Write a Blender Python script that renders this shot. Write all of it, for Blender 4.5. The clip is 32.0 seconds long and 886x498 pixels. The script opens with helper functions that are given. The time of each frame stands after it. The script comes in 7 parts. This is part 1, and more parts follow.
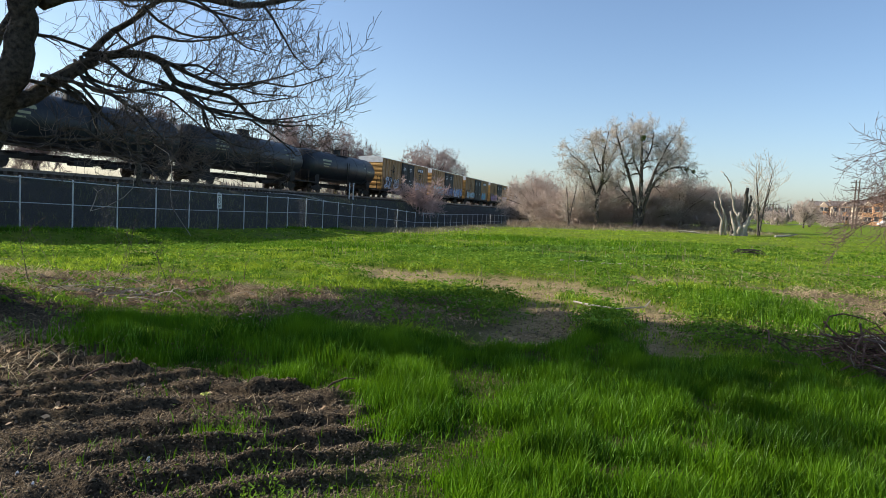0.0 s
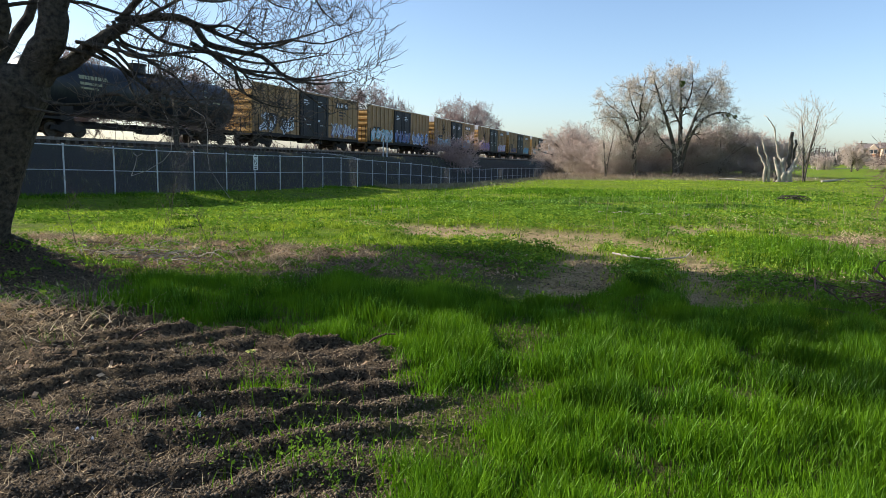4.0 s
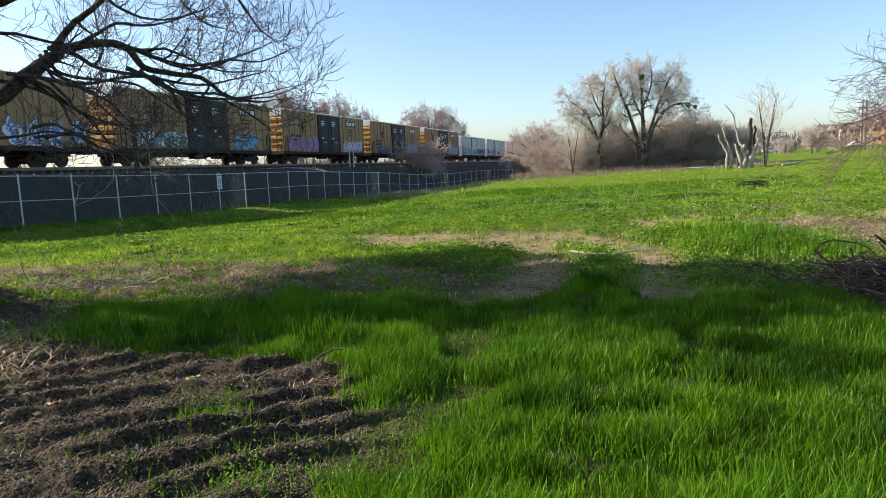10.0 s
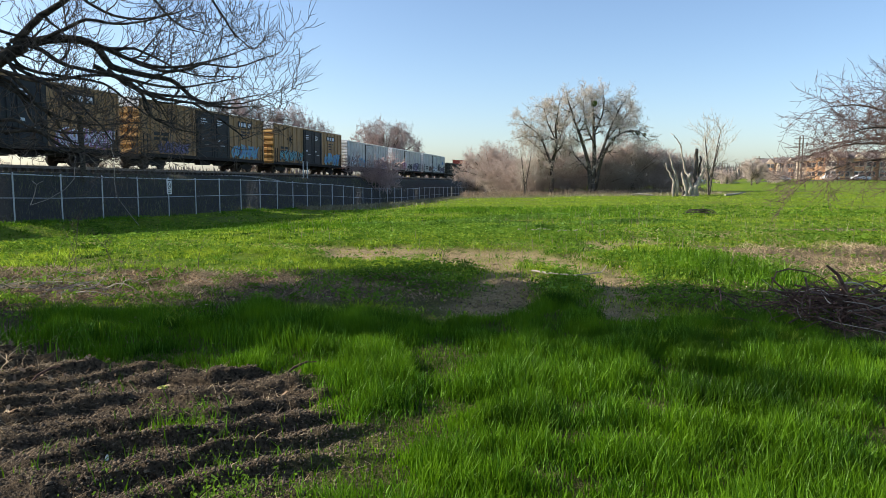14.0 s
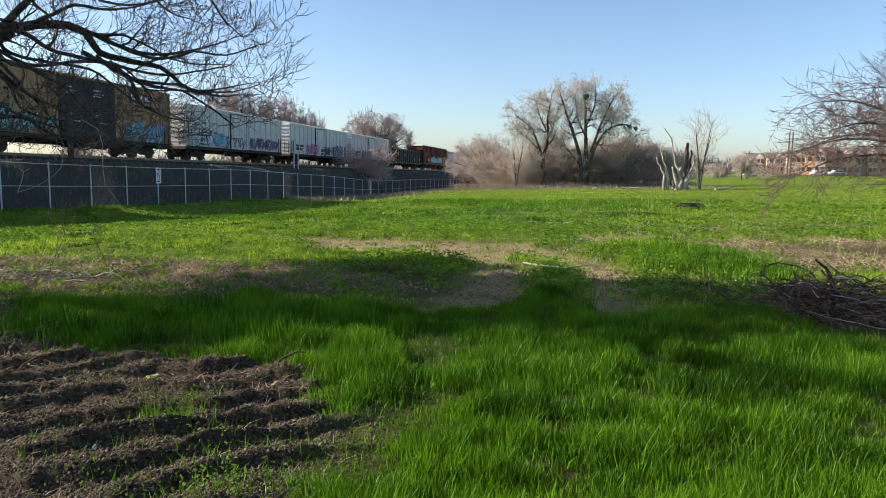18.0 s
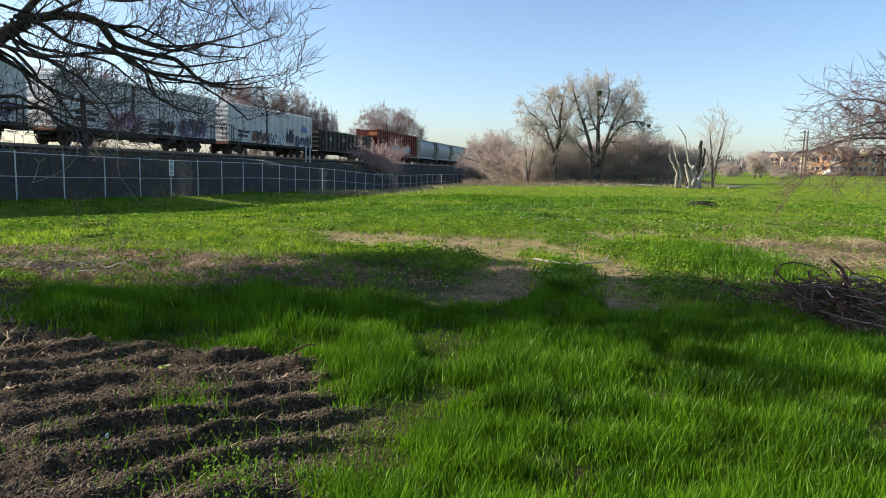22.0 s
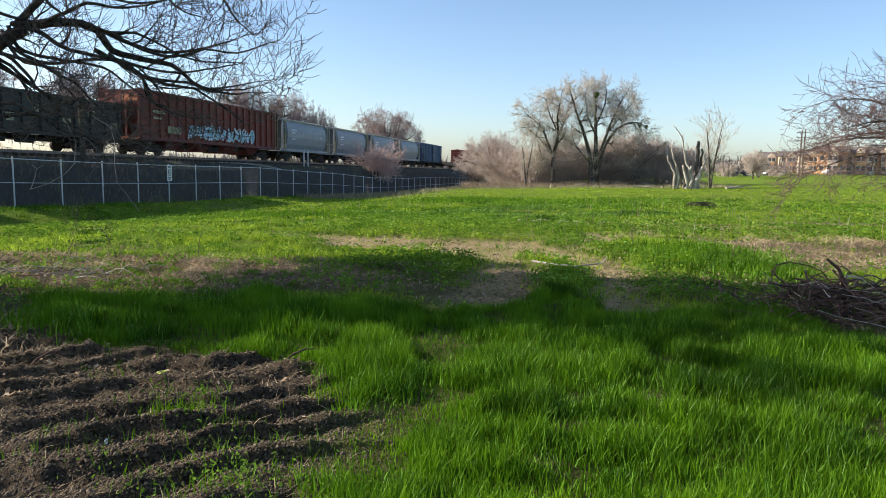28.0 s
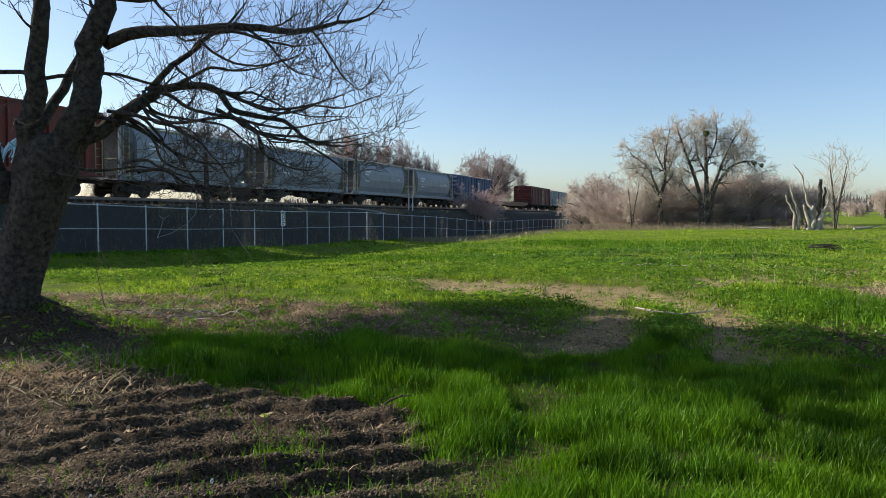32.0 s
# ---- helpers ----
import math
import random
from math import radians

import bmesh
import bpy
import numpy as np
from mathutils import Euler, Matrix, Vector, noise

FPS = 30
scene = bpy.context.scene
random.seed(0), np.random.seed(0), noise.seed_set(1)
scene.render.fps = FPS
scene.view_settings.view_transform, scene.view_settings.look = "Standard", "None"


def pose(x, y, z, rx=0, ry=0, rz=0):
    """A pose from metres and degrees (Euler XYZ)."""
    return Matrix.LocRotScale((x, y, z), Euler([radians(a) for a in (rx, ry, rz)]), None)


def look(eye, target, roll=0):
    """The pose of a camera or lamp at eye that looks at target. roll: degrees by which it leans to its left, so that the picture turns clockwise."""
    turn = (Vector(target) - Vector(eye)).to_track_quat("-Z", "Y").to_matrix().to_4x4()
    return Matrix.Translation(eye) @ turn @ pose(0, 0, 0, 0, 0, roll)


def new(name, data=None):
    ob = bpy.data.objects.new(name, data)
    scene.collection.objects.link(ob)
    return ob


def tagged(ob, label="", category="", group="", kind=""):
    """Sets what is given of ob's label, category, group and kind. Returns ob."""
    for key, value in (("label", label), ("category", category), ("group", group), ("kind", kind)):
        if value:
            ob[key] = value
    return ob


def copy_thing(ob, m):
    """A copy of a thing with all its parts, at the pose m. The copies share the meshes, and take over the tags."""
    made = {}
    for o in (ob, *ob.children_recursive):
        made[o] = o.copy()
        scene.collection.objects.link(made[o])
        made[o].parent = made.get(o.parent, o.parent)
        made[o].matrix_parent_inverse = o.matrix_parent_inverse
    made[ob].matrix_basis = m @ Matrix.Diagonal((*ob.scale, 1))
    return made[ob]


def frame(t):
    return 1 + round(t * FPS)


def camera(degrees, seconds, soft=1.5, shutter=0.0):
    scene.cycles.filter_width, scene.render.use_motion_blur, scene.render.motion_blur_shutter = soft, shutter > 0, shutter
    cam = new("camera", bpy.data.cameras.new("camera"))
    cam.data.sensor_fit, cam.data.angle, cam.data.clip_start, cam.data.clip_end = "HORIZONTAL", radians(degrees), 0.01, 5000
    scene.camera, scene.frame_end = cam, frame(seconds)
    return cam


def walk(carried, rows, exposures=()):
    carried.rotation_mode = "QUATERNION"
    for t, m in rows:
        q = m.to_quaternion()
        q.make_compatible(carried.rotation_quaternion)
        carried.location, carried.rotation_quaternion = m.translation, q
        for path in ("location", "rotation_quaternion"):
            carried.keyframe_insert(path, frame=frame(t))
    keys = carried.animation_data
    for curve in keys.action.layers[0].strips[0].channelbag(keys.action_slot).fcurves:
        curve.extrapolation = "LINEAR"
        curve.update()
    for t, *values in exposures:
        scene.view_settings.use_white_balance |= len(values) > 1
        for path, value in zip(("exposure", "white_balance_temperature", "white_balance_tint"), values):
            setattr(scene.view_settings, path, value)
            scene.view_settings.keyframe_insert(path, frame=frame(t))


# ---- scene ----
cam = camera(66.12, 32.0, soft=0.5)
PATH = [
    (0, pose(-0.041, -0.013, 1.524, 85.81, -3.08, 3.22)), (0.5, pose(-0.049, -0.010, 1.525, 85.37, -2.74, 3.63)),
    (1, pose(-0.039, -0.010, 1.531, 85.22, -3.01, 4.00)), (1.5, pose(-0.044, -0.005, 1.530, 86.00, -2.48, 4.71)),
    (2, pose(-0.041, -0.014, 1.533, 86.05, -2.40, 4.75)), (2.5, pose(-0.042, -0.012, 1.525, 85.56, -2.28, 4.78)),
    (3, pose(-0.045, -0.006, 1.524, 84.69, -2.04, 5.33)), (3.5, pose(-0.041, -0.009, 1.521, 83.19, -1.54, 5.93)),
    (4, pose(-0.048, 0.004, 1.516, 81.97, -1.27, 6.07)), (4.5, pose(-0.043, 0.005, 1.519, 81.28, -1.43, 6.02)),
    (6.5, pose(-0.044, 0.003, 1.514, 81.12, -2.02, 5.79)), (7, pose(-0.055, 0.028, 1.524, 79.59, -2.68, 7.74)),
    (7.5, pose(-0.010, 0.004, 1.531, 82.42, -0.73, 3.00)), (8, pose(0.045, -0.016, 1.539, 82.36, 0.54, 2.45)),
    (8.5, pose(0.132, 0.014, 1.554, 82.71, 0.22, 0.10)), (9, pose(0.208, 0.025, 1.551, 82.37, 3.05, 1.05)),
    (9.5, pose(0.217, 0.032, 1.553, 81.44, 4.28, 2.78)), (10, pose(0.218, 0.019, 1.550, 82.40, 2.21, 3.53)),
    (10.5, pose(0.163, 0.020, 1.558, 82.29, 1.75, 1.80)), (11, pose(0.075, 0.004, 1.561, 83.33, 1.50, 1.13)),
    (11.5, pose(0.011, -0.007, 1.551, 82.99, -0.52, 0.03)), (12, pose(0.002, -0.015, 1.551, 83.90, 0.17, 0.62)),
    (12.5, pose(0.002, -0.006, 1.553, 83.45, -0.05, -0.33)), (13, pose(-0.000, -0.000, 1.550, 83.00, -0.00, 0.00)),
    (13.5, pose(-0.009, 0.002, 1.550, 83.37, -0.33, -0.85)), (14, pose(-0.010, 0.002, 1.549, 83.69, -0.42, -0.45)),
    (14.5, pose(-0.010, 0.002, 1.551, 84.08, -0.60, -0.79)), (16.5, pose(-0.011, -0.001, 1.543, 83.77, -0.69, -0.82)),
    (17, pose(-0.007, -0.001, 1.542, 83.56, -0.71, -1.47)), (17.5, pose(-0.013, 0.007, 1.536, 83.12, -0.77, -1.34)),
    (18, pose(-0.014, 0.014, 1.540, 83.02, -0.96, -1.17)), (18.5, pose(-0.020, 0.017, 1.537, 83.08, -1.11, -0.88)),
    (19, pose(-0.025, 0.021, 1.534, 83.10, -1.16, -0.51)), (19.5, pose(-0.017, 0.014, 1.537, 83.26, -1.02, -0.75)),
    (20, pose(-0.024, 0.013, 1.537, 83.22, -1.06, -0.36)), (20.5, pose(-0.022, 0.013, 1.535, 83.05, -1.23, -0.43)),
    (21, pose(-0.022, 0.016, 1.540, 82.96, -1.37, -0.40)), (21.5, pose(-0.024, 0.015, 1.537, 82.91, -1.54, -0.36)),
    (22, pose(-0.026, 0.023, 1.532, 82.62, -1.56, -0.22)), (22.5, pose(-0.030, 0.025, 1.532, 82.34, -1.56, -0.23)),
    (23, pose(-0.032, 0.031, 1.531, 82.16, -1.64, -0.15)), (23.5, pose(-0.028, 0.034, 1.534, 82.15, -1.68, 0.06)),
    (24, pose(-0.028, 0.027, 1.535, 82.20, -1.77, -0.07)), (24.5, pose(-0.029, 0.023, 1.531, 82.33, -1.94, 0.03)),
    (25, pose(-0.021, 0.020, 1.533, 82.27, -1.72, -0.26)), (25.5, pose(-0.024, 0.023, 1.532, 82.25, -1.71, 0.02)),
    (27.5, pose(-0.017, 0.014, 1.535, 82.43, -1.65, -0.27)), (28, pose(-0.014, 0.006, 1.538, 82.85, -1.09, -0.38)),
    (28.5, pose(0.065, 0.008, 1.560, 84.45, 0.97, -1.71)), (29, pose(0.173, -0.007, 1.570, 84.51, 1.93, -0.84)),
    (29.5, pose(0.199, -0.006, 1.578, 84.21, 1.47, 1.35)), (30, pose(0.234, -0.010, 1.596, 85.80, 2.60, 4.32)),
    (30.5, pose(0.209, -0.013, 1.598, 86.99, 0.12, 3.85)), (31, pose(0.125, 0.002, 1.590, 86.71, 0.09, 5.95)),
    (31.5, pose(0.062, -0.015, 1.592, 86.28, -0.92, 7.93)), (32, pose(0.046, -0.005, 1.587, 86.30, -0.40, 8.25)),
]
walk(cam, PATH, [(0, 0.50), (2, 0.47), (3, 0.50), (4, 0.70), (5.5, 0.95), (6.5, 1.17), (7, 1.20), (8, 0.92), (9, 0.74), (10, 0.80), (11, 0.75), (13, 0.66), (18, 0.64), (22, 0.68), (25, 0.72), (28, 0.72), (30, 0.55), (31, 0.42), (32, 0.44)])

# ---- daylight ----
SUN_AZ, SUN_EL = 276.0, 27.0          # degrees clockwise from +y, degrees above the horizon
world = bpy.data.worlds.new("World")
scene.world = world
world.use_nodes = True
wn = world.node_tree
sky = wn.nodes.new("ShaderNodeTexSky")
sky.sky_type = "NISHITA"
sky.sun_disc = False
sky.sun_elevation, sky.sun_rotation = radians(SUN_EL), radians(SUN_AZ)
sky.air_density, sky.dust_density, sky.ozone_density = 0.85, 1.0, 2.6
wn.links.new(sky.outputs[0], wn.nodes["Background"].inputs[0])
wn.nodes["Background"].inputs[1].default_value = 0.132
sun = new("sun", bpy.data.lights.new("sun", "SUN"))
sun.data.energy, sun.data.angle, sun.data.color = 5.0, radians(0.6), (1.0, 0.93, 0.82)
az, el = radians(SUN_AZ), radians(SUN_EL)
sun_dir = Vector((math.sin(az) * math.cos(el), math.cos(az) * math.cos(el), math.sin(el)))
sun.matrix_basis = look(sun_dir * 60, (0, 0, 0))


# ---- materials ----
def shader(name, rough=0.7, metal=0.0, spec=0.3):
    m = bpy.data.materials.new(name)
    m.use_nodes = True
    b = m.node_tree.nodes["Principled BSDF"]
    b.inputs["Roughness"].default_value = rough
    b.inputs["Metallic"].default_value = metal
    b.inputs["Specular IOR Level"].default_value = spec
    return m, m.node_tree, b


def mixed(nt, fac, a, b):
    """A colour mix; fac, a and b are sockets or values."""
    n = nt.nodes.new("ShaderNodeMix")
    n.data_type = "RGBA"
    for sock, v in ((n.inputs[0], fac), (n.inputs[6], a), (n.inputs[7], b)):
        if isinstance(v, bpy.types.NodeSocket):
            nt.links.new(v, sock)
        elif isinstance(v, (int, float)):
            sock.default_value = v
        else:
            sock.default_value = (*v, 1)
    return n.outputs[2]


def coords(nt, scale=(1, 1, 1)):
    c = nt.nodes.new("ShaderNodeTexCoord")
    mp = nt.nodes.new("ShaderNodeMapping")
    mp.inputs["Scale"].default_value = scale
    nt.links.new(c.outputs["Object"], mp.inputs[0])
    return mp.outputs[0]


def noised(nt, vec, scale, lo=0.35, hi=0.65, detail=5.0, rough=0.6):
    n = nt.nodes.new("ShaderNodeTexNoise")
    n.inputs["Scale"].default_value, n.inputs["Detail"].default_value, n.inputs["Roughness"].default_value = scale, detail, rough
    nt.links.new(vec, n.inputs["Vector"])
    r = nt.nodes.new("ShaderNodeMapRange")
    r.inputs[1].default_value, r.inputs[2].default_value = lo, hi
    nt.links.new(n.outputs[0], r.inputs[0])
    return r.outputs[0]


def bumped(nt, b, height, strength=0.3, dist=0.02):
    n = nt.nodes.new("ShaderNodeBump")
    n.inputs["Strength"].default_value, n.inputs["Distance"].default_value = strength, dist
    nt.links.new(height, n.inputs["Height"])
    nt.links.new(n.outputs[0], b.inputs["Normal"])


def paint(name, col, dirt=(0.05, 0.04, 0.03), amount=0.55, rough=0.55, metal=0.0, scale=1.6, streak=True):
    """Weathered paint: broad stains, downward streaks, fine grain."""
    m, nt, b = shader(name, rough, metal)
    broad = noised(nt, coords(nt), scale, 0.42, 0.75)
    c = mixed(nt, broad, col, tuple(v * 0.72 + d * 0.28 for v, d in zip(col, dirt)))
    if streak:
        run = noised(nt, coords(nt, (5, 5, 0.35)), 1.6, 0.5, 0.8, 4)
        c2 = nt.nodes.new("ShaderNodeMath")
        c2.operation = "MULTIPLY"
        c2.inputs[1].default_value = amount
        nt.links.new(run, c2.inputs[0])
        c = mixed(nt, c2.outputs[0], c, dirt)
    fine = noised(nt, coords(nt), 22, 0.4, 0.7)
    f2 = nt.nodes.new("ShaderNodeMath")
    f2.operation = "MULTIPLY"
    f2.inputs[1].default_value = 0.25
    nt.links.new(fine, f2.inputs[0])
    c = mixed(nt, f2.outputs[0], c, dirt)
    nt.links.new(c, b.inputs["Base Color"])
    bumped(nt, b, fine, 0.15, 0.01)
    return m


def simple(name, a, b2, scale=8, rough=0.8, metal=0.0, bump=0.3, dist=0.02):
    m, nt, b = shader(name, rough, metal)
    f = noised(nt, coords(nt), scale, 0.35, 0.65)
    nt.links.new(mixed(nt, f, a, b2), b.inputs["Base Color"])
    bumped(nt, b, f, bump, dist)
    return m


def leafy(name, a, b2, glow=0.5, gloss=0.08):
    """Thin leaves or blades: each its own tint, light passes through."""
    m = bpy.data.materials.new(name)
    m.use_nodes = True
    nt = m.node_tree
    out = nt.nodes["Material Output"]
    nt.nodes.remove(nt.nodes["Principled BSDF"])
    g = nt.nodes.new("ShaderNodeNewGeometry")
    c = mixed(nt, g.outputs["Random Per Island"], a, b2)
    pale = nt.nodes.new("ShaderNodeMapRange")
    pale.inputs[1].default_value, pale.inputs[2].default_value = 0.86, 0.9
    nt.links.new(g.outputs["Random Per Island"], pale.inputs[0])
    c = mixed(nt, pale.outputs[0], c, tuple(v * 1.5 + 0.04 for v in b2))
    tuft = noised(nt, coords(nt), 1.9, 0.35, 0.68, 3)
    c = mixed(nt, tuft, c, tuple(v * k for v, k in zip(b2, (1.25, 1.12, 1.1))))
    dim = noised(nt, coords(nt), 0.7, 0.52, 0.72, 2)
    c = mixed(nt, dim, c, tuple(v * 0.8 for v in a))
    d, tr, gl = nt.nodes.new("ShaderNodeBsdfDiffuse"), nt.nodes.new("ShaderNodeBsdfTranslucent"), nt.nodes.new("ShaderNodeBsdfGlossy")
    gl.inputs["Roughness"].default_value = 0.45
    gl.inputs["Color"].default_value = (0.6, 0.7, 0.5, 1)
    nt.links.new(c, d.inputs[0])
    nt.links.new(c, tr.inputs[0])
    m1, m2 = nt.nodes.new("ShaderNodeMixShader"), nt.nodes.new("ShaderNodeMixShader")
    m1.inputs[0].default_value, m2.inputs[0].default_value = glow, gloss
    nt.links.new(d.outputs[0], m1.inputs[1])
    nt.links.new(tr.outputs[0], m1.inputs[2])
    nt.links.new(m1.outputs[0], m2.inputs[1])
    nt.links.new(gl.outputs[0], m2.inputs[2])
    nt.links.new(m2.outputs[0], out.inputs[0])
    return m


def ground_material():
    m, nt, b = shader("ground_soil", 0.95, 0, 0.1)
    v = coords(nt)

    def attr(name):
        a = nt.nodes.new("ShaderNodeAttribute")
        a.attribute_name = name
        return a.outputs["Fac"]

    grain = noised(nt, v, 35, 0.3, 0.7, 6)
    mid = noised(nt, v, 3.2, 0.35, 0.65)
    wide = noised(nt, v, 0.45, 0.35, 0.65)
    soil = mixed(nt, grain, (0.013, 0.010, 0.006), (0.185, 0.135, 0.085))
    green = mixed(nt, mid, (0.075, 0.15, 0.01), (0.18, 0.28, 0.018))
    green = mixed(nt, wide, green, (0.17, 0.22, 0.02))
    straw = mixed(nt, grain, (0.045, 0.032, 0.02), (0.3, 0.22, 0.125))
    sand = mixed(nt, grain, (0.30, 0.21, 0.10), (0.64, 0.49, 0.28))
    sand = mixed(nt, noised(nt, v, 6.5, 0.55, 0.66, 6), sand, (0.17, 0.12, 0.07))
    # ballast stone; also laid over the bank to darken it like shade
    stone = mixed(nt, grain, (0.03, 0.03, 0.032), (0.11, 0.105, 0.1))
    c = mixed(nt, attr("green"), soil, green)
    c = mixed(nt, attr("straw"), c, straw)
    c = mixed(nt, attr("sand"), c, sand)
    c = mixed(nt, attr("stone"), c, stone)
    nt.links.new(c, b.inputs["Base Color"])
    fine = noised(nt, v, 110, 0.3, 0.7, 4)
    both = nt.nodes.new("ShaderNodeMath")
    both.operation = "ADD"
    nt.links.new(grain, both.inputs[0])
    nt.links.new(fine, both.inputs[1])
    bumped(nt, b, both.outputs[0], 0.9, 0.03)
    return m


